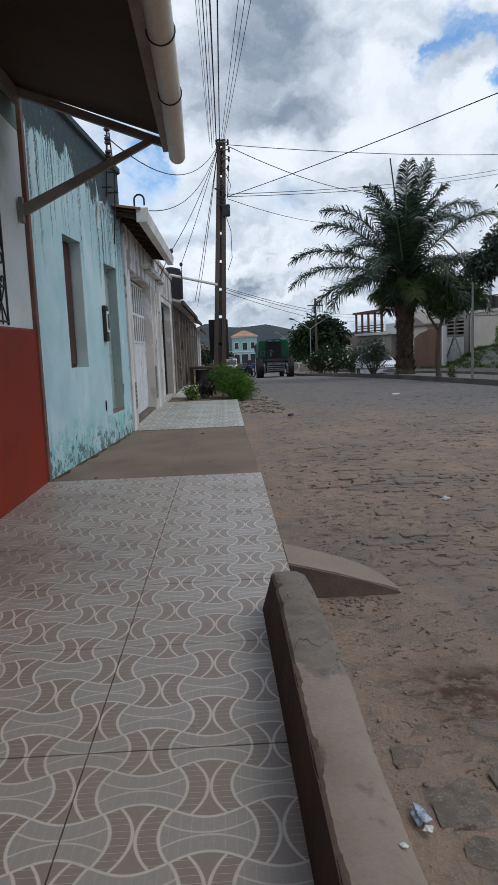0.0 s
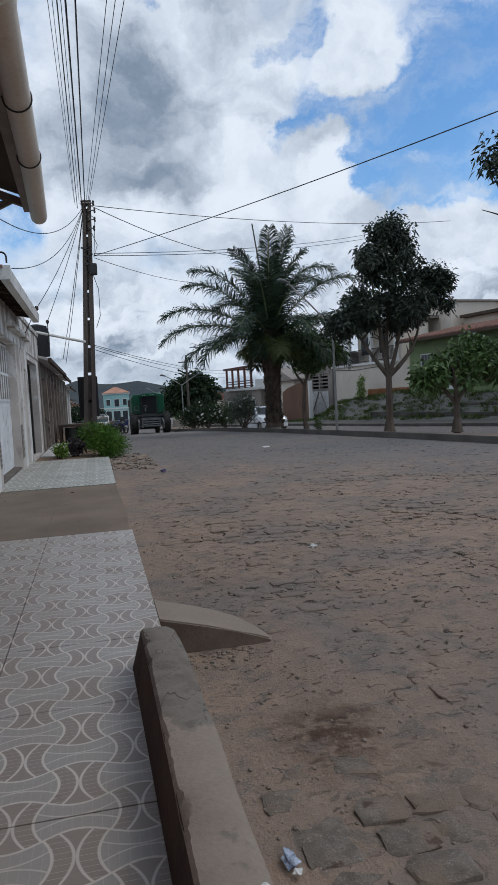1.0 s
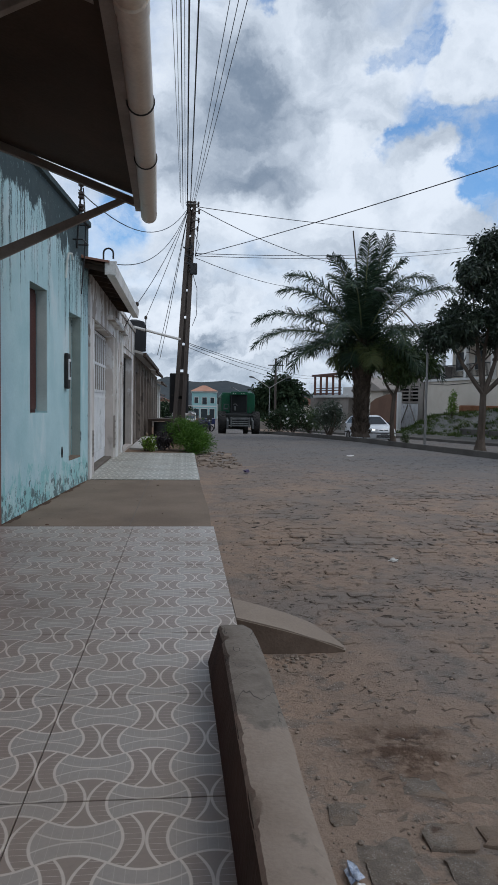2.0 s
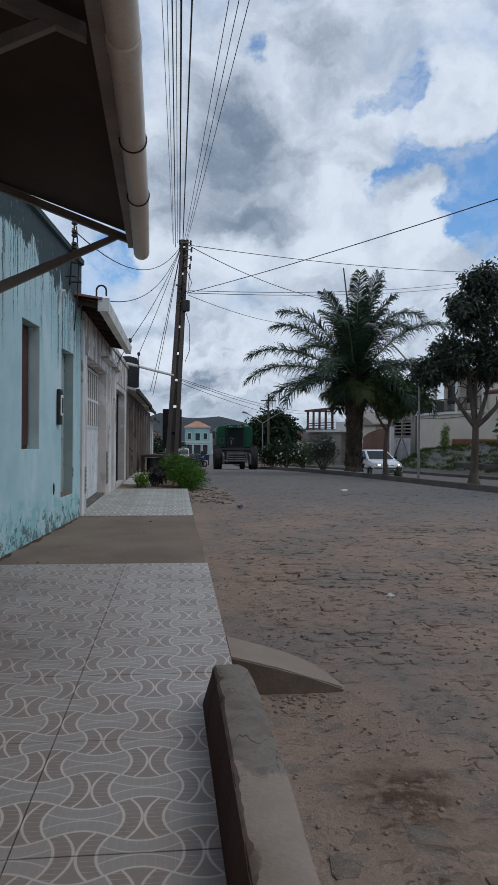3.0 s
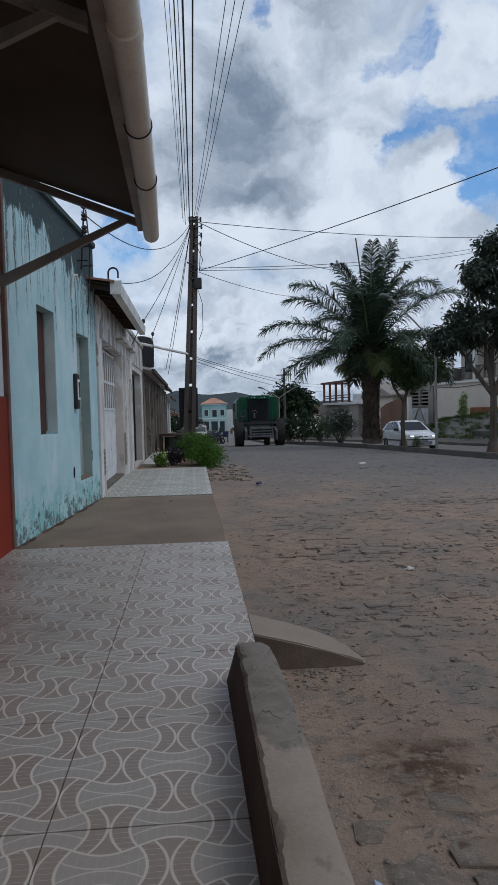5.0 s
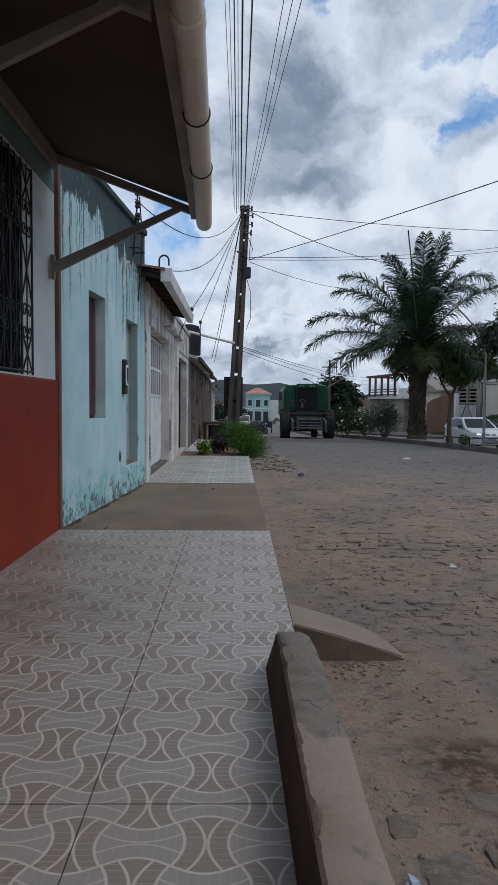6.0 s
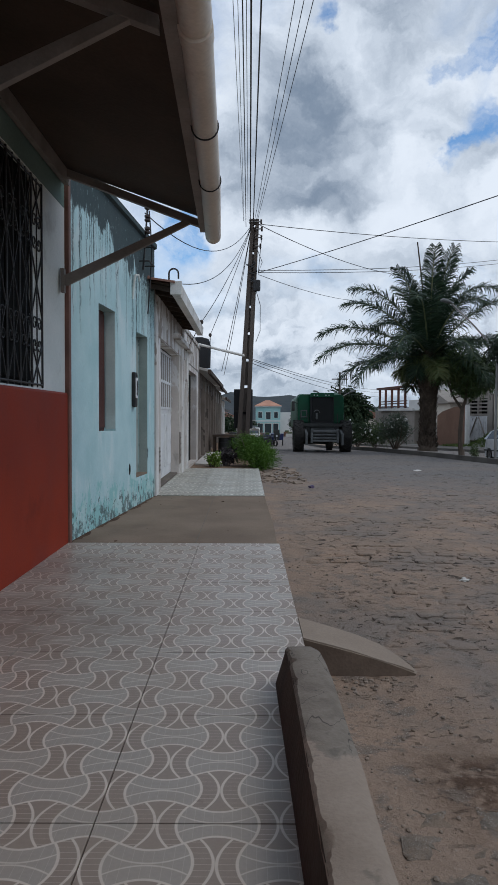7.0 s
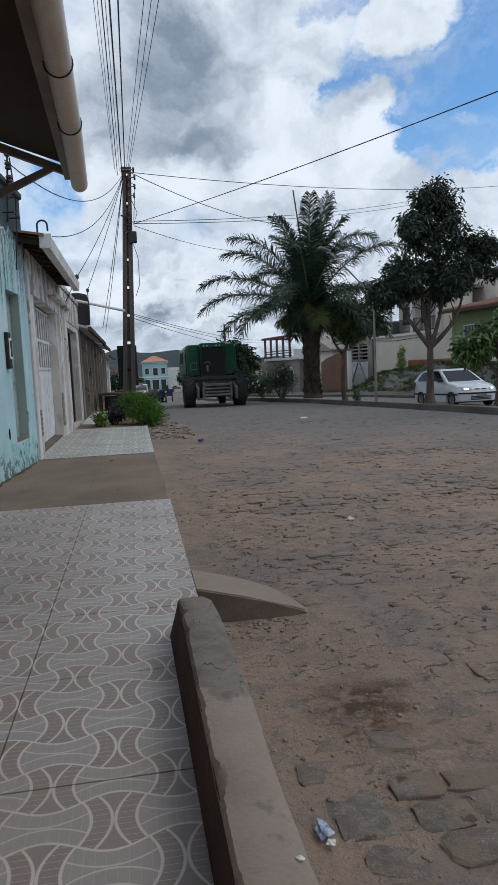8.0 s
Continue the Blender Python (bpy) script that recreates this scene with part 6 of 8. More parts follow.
    for az, el, ln, curl in ((0.15, 1.22, 5.2, 1.9), (-0.25, 0.86, 5.2, 1.35), (2.9, 1.08, 5.0, 1.3), (3.4, 0.80, 4.9, 1.2), (4.3, 1.0, 4.4, 1.7), (5.1, 0.95, 4.4, 1.7), (1.5, 0.95, 4.6, 1.5), (2.1, 0.8, 4.4, 1.5)):
        frond(az, el, ln, curl)
    for az, el, ln, curl in ((3.05, 0.50, 5.4, 1.15), (3.30, 0.24, 5.5, 1.05), (4.1, 0.42, 4.0, 1.6), (5.0, 0.38, 3.8, 1.7), (5.9, 0.36, 4.6, 1.5), (0.25, 0.40, 4.8, 1.5), (1.2, 0.35, 4.4, 1.4), (2.0, 0.3, 4.4, 1.4)):
        frond(az, el, ln, curl)
    for az, el, ln, curl in ((3.6, 0.0, 4.4, 1.15), (2.7, 0.05, 4.6, 1.1), (0.0, -0.02, 4.4, 1.3), (5.4, -0.05, 3.4, 1.3)):
        frond(az, el, ln, curl)
    for k in range(9):
        frond(k * 0.7 + 0.5, -0.40 + rnd.gauss(0, 0.12), 1.9 + rnd.gauss(0, 0.3), 0.9, k % 3 != 2)
    bm = bmesh.new()
    tube(bm, [(-0.1, 0, top), (-0.35, 0, top + 3.2), (-0.62, 0, top + 5.3)], [0.05, 0.035, 0.03], 6)
    part("spear_leaf", bm, "palm_trunk", palm, "unopened spear leaf")


def limb(bm, p, q, r0, r1, rnd, bend=0.12, steps=5):
    p, q = Vector(p), Vector(q)
    ln = (q - p).length
    off = Vector((rnd.gauss(0, 1), rnd.gauss(0, 1), rnd.gauss(0, 0.4))) * bend * ln
    pts = [p.lerp(q, s) + off * math.sin(math.pi * s) * 0.5 for s in (i / steps for i in range(steps + 1))]
    tube(bm, pts, [r0 + (r1 - r0) * i / steps for i in range(steps + 1)], 8)
    return pts


def build_tree(name, label, at, fork, boughs, blobs, n, size, seed, trunk_r, leaf_kind, width=0.34, droop=0.45, per=7):
    rnd = random.Random(seed)
    tree = thing(name, label, "tree", Matrix.Translation(at), "street trees")
    bm = bmesh.new()
    pts = limb(bm, (0, 0, -0.15), fork, trunk_r, trunk_r * 0.75, rnd, 0.03, 8)
    tube(bm, [(0, 0, -0.1), (0, 0, 0.12), (0.0, 0, 0.35)], [trunk_r * 1.6, trunk_r * 1.2, trunk_r], 10)
    smooth(part("trunk", bm, "bark", tree))
    for b in boughs:
        bm = bmesh.new()
        q = limb(bm, fork, b, trunk_r * 0.6, trunk_r * 0.22, rnd)
        for k in range(5):
            s = q[2 + k % 4]
            e = s + Vector((rnd.gauss(0, 0.5), rnd.gauss(0, 0.5), rnd.uniform(0.2, 0.9)))
            limb(bm, s, e, trunk_r * 0.22, 0.012, rnd)
        smooth(part("bough", bm, "bark", tree))
    bm = bmesh.new()
    for p, q in blob_points(blobs, n, rnd, 0.35):
        sprig(bm, p, q * 0.5 + Vector((0, 0, 0.15)), per, size, rnd, 0.8, width, droop)
    part("crown", bm, leaf_kind, tree, "dense crown of small leaves")
    return tree


def shrub(label, at, blobs, n, size, seed, leaf_kind, stems=8, flowers=0, name="shrub", width=0.3, droop=0.2, per=6):
    rnd = random.Random(seed)
    ob = thing(name, label, "shrub", Matrix.Translation(at))
    bm = bmesh.new()
    for k in range(stems):
        b = blobs[k % len(blobs)]
        limb(bm, (rnd.gauss(0, 0.06), rnd.gauss(0, 0.06), -0.08), (b[0] + rnd.gauss(0, b[3] * 0.45), b[1] + rnd.gauss(0, b[4] * 0.45), b[2] + rnd.uniform(-0.1, 0.5) * b[5]), 0.03, 0.008, rnd)
    tagged(part("stems", bm, "bark", ob), kind="stuff")
    bm = bmesh.new()
    pts = blob_points(blobs, n, rnd, 0.3)
    for p, q in pts:
        sprig(bm, p, q * 0.6 + Vector((0, 0, 0.35)), per, size, rnd, 0.6, width, droop)
    part("leaves", bm, leaf_kind, ob)
    if flowers:
        bm = bmesh.new()
        for p, q in rnd.sample(pts, min(flowers, len(pts))):
            for _ in range(5):
                leaf(bm, p + q * size * 0.5, q + Vector((rnd.gauss(0, 0.8), rnd.gauss(0, 0.8), rnd.gauss(0, 0.8))), size * 0.55, size * 0.5, rnd, 0.1)
        tagged(part("flowers", bm, "petal", ob, "white flowers"), kind="stuff")
    return ob


def clumps(seed, lobes, n, r0, r1):
    """Small leaf clumps strewn over a few lobes (across, up, half width, half height)."""
    rnd = random.Random(seed)
    out = []
    for k in range(n):
        x, z, w_, h = lobes[k % len(lobes)]
        q = Vector((rnd.gauss(0, 1), rnd.gauss(0, 1), rnd.gauss(0, 1))).normalized() * rnd.uniform(0.45, 1.0)
        r = rnd.uniform(r0, r1)
        out.append((x + q.x * w_ * 0.85, q.y * w_ * 0.85, z + q.z * h, r, r, r * 0.75))
    return out


def build_plants():
    t1 = side(8.25, 3.0)
    build_tree("tree", "slender street tree with forked trunk and dark drooping leaves", (t1.x, t1.y, -0.25), (0.05, 0.0, 2.15),
               [(-1.1, 0.3, 4.0), (0.2, -0.2, 5.2), (1.35, -0.2, 4.2), (-0.4, 0.2, 5.8), (0.9, 0.4, 5.6)],
               clumps(21, [(0.45, 7.75, 1.15, 0.6), (0.2, 7.15, 1.6, 0.7), (0.1, 6.4, 1.9, 0.8), (0.5, 5.5, 2.0, 0.8), (-1.0, 5.0, 1.45, 0.7), (1.7, 5.0, 1.3, 0.7), (0.2, 4.5, 2.0, 0.6), (-1.8, 4.3, 0.8, 0.5), (2.2, 5.9, 0.6, 0.4)], 117, 0.30, 0.60),
               4200, 0.205, 21, 0.17, "leaf_dark", 0.36, 0.45)
    t2 = side(4.6, 3.4)
    build_tree("tree", "low bushy street tree with broad fresh leaves", (t2.x, t2.y, -0.14), (0.0, 0.0, 0.9),
               [(-0.9, 0.1, 1.9), (0.8, 0, 2.0), (0.1, 0.2, 2.3), (-0.3, -0.4, 2.1)],
               clumps(22, [(-0.4, 2.25, 0.7, 0.40), (0.5, 2.75, 0.9, 0.5), (1.3, 2.5, 0.9, 0.5), (-0.95, 1.9, 0.4, 0.22), (0.4, 2.15, 1.0, 0.35), (1.9, 2.1, 0.6, 0.4)], 34, 0.26, 0.46),
               620, 0.30, 22, 0.14, "leaf_fresh", 0.40, 0.42)
    build_tree("tree", "tall street tree with drooping leaves beside the far lane", (13.2, 17.4, -0.12), (0.0, 0.0, 3.0),
               [(-1.2, 0.1, 6.0), (0.8, 0, 6.4), (0.1, 0.2, 7.3)],
               [(0.0, 0, 8.2, 1.5, 1.5, 1.4), (-1.5, 0, 7.8, 1.05, 0.9, 0.9), (0.9, 0, 7.4, 1.4, 1.4, 1.1)],
               620, 0.26, 24, 0.17, "leaf_dark")
    # fig like tree behind the palm
    t4 = side(14.2, 3.3)
    build_tree("tree", "bushy tree close behind the palm on the median", (t4.x - 0.95, t4.y, -0.4), (0.0, 0.0, 2.2),
               [(-0.7, 0.1, 3.6), (0.8, 0, 3.9), (0.1, 0.2, 4.4)],
               [(0.0, 0, 4.2, 1.5, 1.3, 1.0), (1.3, 0, 3.9, 1.2, 1.1, 0.9), (-0.9, 0, 3.9, 0.9, 0.9, 0.7), (0.4, 0, 3.2, 1.1, 1.0, 0.6)],
               800, 0.24, 25, 0.12, "leaf_mid")
    s = side(20.3, 1.5)
    shrub("grey green oleander bush with white flowers on the median", (s.x, s.y, -0.32), [(0, 0, 1.25, 0.85, 0.8, 0.75), (-0.3, 0, 0.8, 0.75, 0.7, 0.6), (0.35, 0, 0.9, 0.7, 0.7, 0.6), (0.1, 0, 1.75, 0.5, 0.5, 0.35)], 420, 0.20, 31, "leaf_grey", 14, 26, "oleander", 0.22)
    for k, (x, y, sc) in enumerate(((7.0, 49.5, 0.9), (8.3, 51.5, 1.1), (9.8, 52.5, 1.0))):
        shrub("large oleander bush with white flowers further down the median", (x, y, road_z(y) + 0.12), [(0, 0, 1.2 * sc, 1.15 * sc, 1.1 * sc, 1.0 * sc), (-0.5, 0, 0.7, 0.9, 0.9, 0.6), (0.5, 0, 0.8, 0.9, 0.9, 0.65)], 300, 0.26, 41 + k, "leaf_far" if k < 2 else "leaf_mid", 10, 22 if k < 2 else 4, "oleander", 0.26)
    rnd = random.Random(8)
    t = thing("tree", "broad dark tree far down the median", "tree", Matrix.Translation((10.4, 75, -1.7)))
    bm = bmesh.new()
    limb(bm, (0, 0, -0.2), (0, 0, 2.6), 0.3, 0.22, rnd)
    part("trunk", bm, "bark", t)
    bm = bmesh.new()
    for p, q in blob_points([(0, 0, 4.2, 2.9, 2.6, 1.7), (-1.6, 0, 3.6, 1.8, 1.8, 1.3), (1.7, 0, 3.9, 1.7, 1.7, 1.5), (0.4, 0, 5.3, 1.6, 1.6, 0.9)], 900, rnd, 0.5):
        sprig(bm, p, q, 6, 0.5, rnd, 0.7, 0.5)
    part("crown", bm, "leaf_far", t)
    # plants on the left verge
    shrub("bright green feathery bush at the foot of the post", (0.32, 20.9, -0.16), [(0, 0, 0.48, 0.58, 0.8, 0.46), (-0.35, 0.6, 0.62, 0.45, 0.6, 0.45), (0.28, -0.3, 0.34, 0.40, 0.6, 0.34), (-0.1, 0.3, 0.8, 0.35, 0.5, 0.3)], 1500, 0.135, 51, "leaf_bush", 12, 0, "bush", 0.10, 0.15, 8)
    shrub("small green plant on the soil verge", (-1.0, 20.9, -0.1), [(0, 0, 0.22, 0.24, 0.24, 0.2)], 60, 0.12, 52, "leaf_lime", 5, 0, "plant", 0.45)
    shrub("dull purple leaved plant beside the green bush", (-0.55, 21.4, -0.1), [(0, 0, 0.3, 0.3, 0.3, 0.28)], 90, 0.12, 53, "leaf_purple", 6, 0, "plant", 0.5)
    s = side(27.5, 13.6, 0.62)
    shrub("slim yellowish shrub on the bank before the white wall", s, [(0, 0, 0.7, 0.35, 0.35, 0.7), (0, 0, 1.4, 0.28, 0.28, 0.5)], 160, 0.16, 54, "leaf_lime", 6)
    s = side(13.2, 2.4)
    shrub("small leafy sapling on the median", (s.x, s.y, -0.35), [(0, 0, 0.26, 0.22, 0.22, 0.24)], 45, 0.12, 55, "leaf_mid", 5, 0, "sapling")
    # withered stalks and rubble by the bush
    rnd = random.Random(9)
    bm = bmesh.new()
    for _ in range(230):
        x, y = 0.35 + 1.1 * rnd.random() ** 1.5, rnd.uniform(16.4, 21.8)
        a, r = rnd.uniform(0, 6.28), 0.025 + 0.085 * rnd.random() ** 2.5
        box(bm, -r, r, -r * 0.6, r * 0.6, -0.05, r * 0.5, r * 0.12, Matrix.Translation((x, y, road_z(y) + 0.0)) @ Matrix.Rotation(a, 4, "Z") @ Matrix.Rotation(rnd.gauss(0, 0.3), 4, "X"))
    tagged(link("rubble", bm, "stone_rest"), "loose stones and clods at the road edge by the bush", "rubble", "", "stuff")


def build_lamps():
    def lamp(label, x, y, z0, h, rise, reach, turn=0.0):
        lp = thing("street_lamp", label, "street lamp", pose(x, y, z0, 0, 0, turn), "street lamps")
        bm = bmesh.new()
        tube(bm, [(0, 0, -0.2), (0, 0, h * 0.5), (0, 0, h)], [0.06, 0.05, 0.04], 10)
        smooth(part("post", bm, "steel", lp))
        for s in (-1, 1):
            bm = bmesh.new()
            tube(bm, [(0, 0, h - 0.05), (s * reach * 0.5, 0, h + rise * 0.52), (s * reach, 0, h + rise)], 0.035, 8)
            arm = smooth(part("arm", bm, "steel", lp))
            bm = bmesh.new()
            tube(bm, [(s * (reach - 0.1), 0, h + rise - 0.05), (s * (reach + 0.08), 0, h + rise + 0.03), (s * (reach + 0.3), 0, h + rise + 0.08), (s * (reach + 0.42), 0, h + rise + 0.06)], [0.04, 0.075, 0.08, 0.035], 12)
            smooth(part("lamp_head", bm, "machine_grey", arm, "grey lamp head"))

    p = side(10.4, 1.8)
    lamp("grey double armed street lamp standing on the median among the trees", p.x, p.y, -0.3, 4.45, 1.85, 2.05, TURN)
    lamp("grey double armed street lamp far down the median", 7.7, 61, -1.25, 4.0, 0.85, 1.45)
    lamp("grey double armed street lamp at the far end of the median", 8.2, 92, -1.8, 4.2, 0.85, 1.45)
    ep = thing("utility_post", "slim far utility post with a small crossbar", "post")
    bm = bmesh.new()
    tube(bm, [(8.75, 65, -1.6), (8.75, 65, 5.6)], [0.13, 0.09], 8)
    part("shaft", bm, "pole", ep)
    bm = bmesh.new()
    box(bm, 8.0, 9.5, 64.95, 65.05, 4.9, 5.0)
    part("crossbar", bm, "pole", ep)


# ---- houses on the right ----
def block(name, bm_args, material, parent, label="", bevel=0.01):
    """Boxes of one kind, each a part of its own; returns the first."""
    first = None
    for a in bm_args:
        bm = bmesh.new()
        box(bm, *a, bevel)
        ob = part(name, bm, material, parent, label)
        first = first or ob
    return first


def window_in(parent, v, u0, u1, z0, z1, bars=0, material="pane"):
    """A framed window set in the wall face at v (local x), bars optional."""
    w_ = block("window", [(v - 0.02, v + 0.06, u0, u1, z0, z1)], material, parent)
    t = 0.06
    block("window_frame", [(v - 0.05, v - 0.01, u0 - t, u0, z0 - t, z1 + t), (v - 0.05, v - 0.01, u1, u1 + t, z0 - t, z1 + t), (v - 0.05, v - 0.01, u0, u1, z1, z1 + t), (v - 0.09, v - 0.01, u0, u1, z0 - t, z0)], "white_house", w_, "", 0)
    for k in range(bars):
        y = u0 + (k + 0.5) * (u1 - u0) / bars
        block("bar", [(v - 0.05, v - 0.025, y - 0.015, y + 0.015, z0, z1)], "iron", w_, "", 0)


def build_right_houses():
    P = side_pose(0, 0)
    # garage building in bare render
    h = thing("house", "bare grey garage front with white double gate and louvre blocks", "house", P)
    block("wall", [(15.0, 15.3, 34.0, 34.9, -1.3, 4.4), (15.0, 15.3, 38.0, 38.5, -1.3, 4.4), (15.0, 15.3, 34.9, 38.0, 1.55, 1.72), (15.0, 15.3, 34.9, 38.0, 2.95, 4.4), (15.0, 21.0, 34.0, 34.25, -1.3, 4.4), (15.0, 21.0, 38.25, 38.5, -1.3, 4.4), (15.0, 15.3, 36.3, 36.5, 1.72, 2.95), (20.8, 21, 34.2, 38.3, -1.3, 4.4)], "grey_wall", h, "", 0)
    g = block("gate", [(15.1, 15.16, 34.9, 38.0, -0.5, 1.55)], "white_house", h, "white double gate with diagonal braces")
    for k in range(10):
        u = 34.95 + k * 0.305
        block("plank", [(15.05, 15.1, u, u + 0.27, -0.45, 1.5)], "white_metal", g, "", 0.008)
    for a, b in ((35.0, 36.3), (37.9, 36.6)):
        bm = bmesh.new()
        tube(bm, [(15.03, a, -0.4), (15.03, b, 1.45)], 0.06, 4)
        part("brace", bm, "grey_wall", g)
    for u0, u1 in ((34.95, 36.25), (36.55, 37.95)):
        for k in range(4):
            z = 1.78 + k * 0.29
            block("louvre", [(15.02, 15.2, u0, u1, z + 0.12, z + 0.24)], "grey_wall", h, "", 0.01)
    block("back_panel", [(15.32, 15.4, 34.3, 38.2, 1.6, 3.0)], "gloom", h, "", 0)
    block("roof_slab", [(14.8, 21.2, 33.9, 38.6, 4.4, 4.56)], "grey_wall", h)
    # brown yard wall
    wl = thing("yard_wall", "brown rendered yard wall with a stepped top beside the garage", "wall", P)
    bm = bmesh.new()
    prism(bm, [(34.6, -1.5), (39.6, -1.5), (39.6, 1.55), (38.6, 1.9), (36.5, 2.25), (34.6, 2.3)], 13.0, 13.2, "x", 0.02)
    part("panel", bm, "brown_wall", wl)
    block("post", [(12.95, 13.25, 34.35, 34.6, -1.5, 2.4)], "white_house", wl)
    # white house over the bank, with a railed terrace
    h = thing("house", "cream white house above the bank with a railed upper terrace", "house", P)
    block("wall", [(15.0, 15.3, 22.3, 33.64, -0.5, 3.25), (15.0, 22, 33.65, 33.9, -0.5, 3.25), (15.3, 22, 22.3, 22.55, -0.5, 3.25)], "cream", h, "", 0.02)
    block("upper_wall", [(17.4, 17.7, 24.9, 33.9, 3.3, 6.2), (15.2, 17.4, 24.6, 24.9, 3.3, 5.6)], "cream", h, "", 0.02)
    block("terrace_slab", [(14.85, 18.0, 24.8, 34.0, 3.25, 3.42)], "white_house", h)
    block("roof", [(14.9, 19.5, 24.7, 34.1, 6.2, 6.4)], "grey_wall", h)
    for u in (25.0, 28.2, 31.3, 33.75):
        block("pillar", [(14.9, 15.15, u - 0.14, u + 0.14, 3.42, 6.2)], "white_house", h)
    r = block("railing", [(14.95, 15.0, 25.0, 33.8, 4.36, 4.42), (14.95, 15.0, 25.0, 33.8, 3.5, 3.55)], "iron", h, "dark iron railing", 0)
    for k in range(60):
        u = 25.1 + k * 0.146
        block("baluster", [(14.96, 14.99, u - 0.012, u + 0.012, 3.54, 4.38)], "iron", r, "", 0)
    for u in (26.2, 29.4, 32.0):
        window_in(h, 17.4, u, u + 1.3, 4.2, 5.6, 8)
    bm = bmesh.new()
    tube(bm, [(14.97, 33.5, 3.1), (14.97, 30.5, 2.95), (14.97, 27.5, 3.05), (14.97, 25.0, 3.1)], 0.02, 6)
    part("wall_cable", bm, "wire", h)
    # green house
    h = thing("house", "green house with a low clay tiled roof behind the street trees", "house", P)
    block("wall", [(14.0, 14.3, 4.26, 21.84, 0.0, 4.35), (14.0, 22.0, 21.85, 22.1, 0.0, 4.35), (14.0, 22.0, 4.0, 4.25, 0.0, 4.35)], "green_house", h, "", 0.02)
    for u in (6.0, 10.0, 14.4, 19.6):
        window_in(h, 14.0, u, u + 1.2, 2.4, 3.4, 4)
    block("door", [(13.95, 14.02, 17.4, 18.4, 1.2, 3.3)], "white_metal", h)
    bm = bmesh.new()
    prism(bm, [(13.2, 4.30), (13.2, 4.40), (18.0, 5.25), (22.5, 4.5), (22.5, 4.4), (18.0, 5.13)], 3.6, 22.4, "y", 0.01)
    roof = part("roof", bm, "roof_tile", h, "weathered clay tile roof")
    bm = bmesh.new()
    for k in range(78):
        y = 3.65 + k * 0.24
        tube(bm, [(13.12, y, 4.42), (18.0, y, 5.29)], 0.075, 6)
    tagged(part("roof_tiles", bm, "roof_tile", roof, "rows of barrel tiles"), kind="stuff")
    block("fascia", [(13.14, 13.2, 3.6, 22.4, 4.24, 4.42)], "dark_wood", roof)
    # beige gable behind
    h = thing("house", "tall beige house end standing behind the green roof", "house", P)
    block("wall", [(18.6, 24.0, 23.6, 27.6, 0.5, 7.2)], "cream", h, "", 0.03)
    block("pilaster", [(18.5, 18.62, 24.5, 24.75, 4.0, 7.2)], "cream", h)
    block("roof", [(18.4, 24.2, 23.45, 27.75, 7.2, 7.32)], "grey_wall", h)
    h = thing("house", "low cream flat roofed house part behind the green roof", "house", P)
    block("wall", [(19.6, 26.0, 9.0, 23.5, 1.0, 6.0)], "cream", h, "", 0.03)
    block("roof", [(19.2, 26.5, 8.8, 23.4, 6.0, 6.2)], "dark_wood", h)
    # small white house beyond the brown wall
    h = thing("house", "small white house with a pitched roof beyond the brown wall", "house", P)
    block("wall", [(14.5, 20, 40.2, 46.0, -2.0, 2.6)], "cream", h, "", 0.02)
    bm = bmesh.new()
    prism(bm, [(39.9, 2.6), (46.3, 2.6), (46.3, 2.75), (43.1, 3.9), (39.9, 2.75)], 14.1, 20.3, "x", 0.02)
    part("roof", bm, "grey_wall", h)
    block("door", [(14.44, 14.52, 42.0, 43.0, -1.4, 0.7)], "grey_wall", h)
    window_in(h, 14.5, 44.0, 45.2, -0.2, 0.9, 4)
    # far house with a timber pergola on its balcony
    h = thing("house", "far two storey house with a dark timber pergola over its balcony", "house", P)
    block("wall", [(15.0, 22, 49.0, 60.0, -2.4, 2.05)], "grey_wall", h, "", 0.02)
    block("upper_wall", [(16.5, 22, 47.5, 50.4, 2.05, 4.9), (15.0, 16.5, 47.5, 50.4, 2.05, 3.1)], "white_house", h, "", 0.02)
    block("balcony_slab", [(14.7, 19, 49.0, 58.4, 2.05, 2.3)], "white_house", h)
    for u in (51.0, 52.8, 54.6, 56.4, 58.2):
        block("pergola_post", [(14.75, 14.95, u - 0.1, u + 0.1, 2.3, 4.4)], "pergola", h)
    block("pergola_beam", [(14.65, 15.0, 50.2, 58.8, 4.4, 4.62), (14.65, 18, 50.4, 50.6, 4.4, 4.6), (14.65, 18, 58.2, 58.4, 4.4, 4.6)], "pergola", h)
    block("parapet", [(14.76, 14.84, 50.4, 58.2, 2.75, 2.85), (14.76, 14.84, 50.4, 58.2, 3.0, 3.1), (14.76, 14.84, 50.4, 58.2, 2.45, 2.55)], "pergola", h)
    block("roof", [(16.2, 22.3, 47.2, 50.7, 4.9, 5.1)], "roof_tile", h)
    for u in (50.5, 54.0, 57.0):
        window_in(h, 15.0, u, u + 1.4, -0.5, 0.9, 3)
    # low walls, posts and builders' clutter before it
    wl = thing("yard_wall", "low pale wall with thin posts beyond the oleanders", "wall", P)
    block("panel", [(11.0, 11.2, 44.0, 58.0, -2.0, -0.75)], "grey_wall", wl)
    for u in (44.5, 46.5, 48.8, 51.0, 53.5):
        block("post", [(10.9, 11.05, u, u + 0.15, -2.0, 0.45)], "grey_wall", wl)
    # board leaning by the tree
    bm = bmesh.new()
    tube(bm, [(12.6, 12.2, 2.4), (13.4, 9.9, 5.75)], [0.10, 0.05], 6)
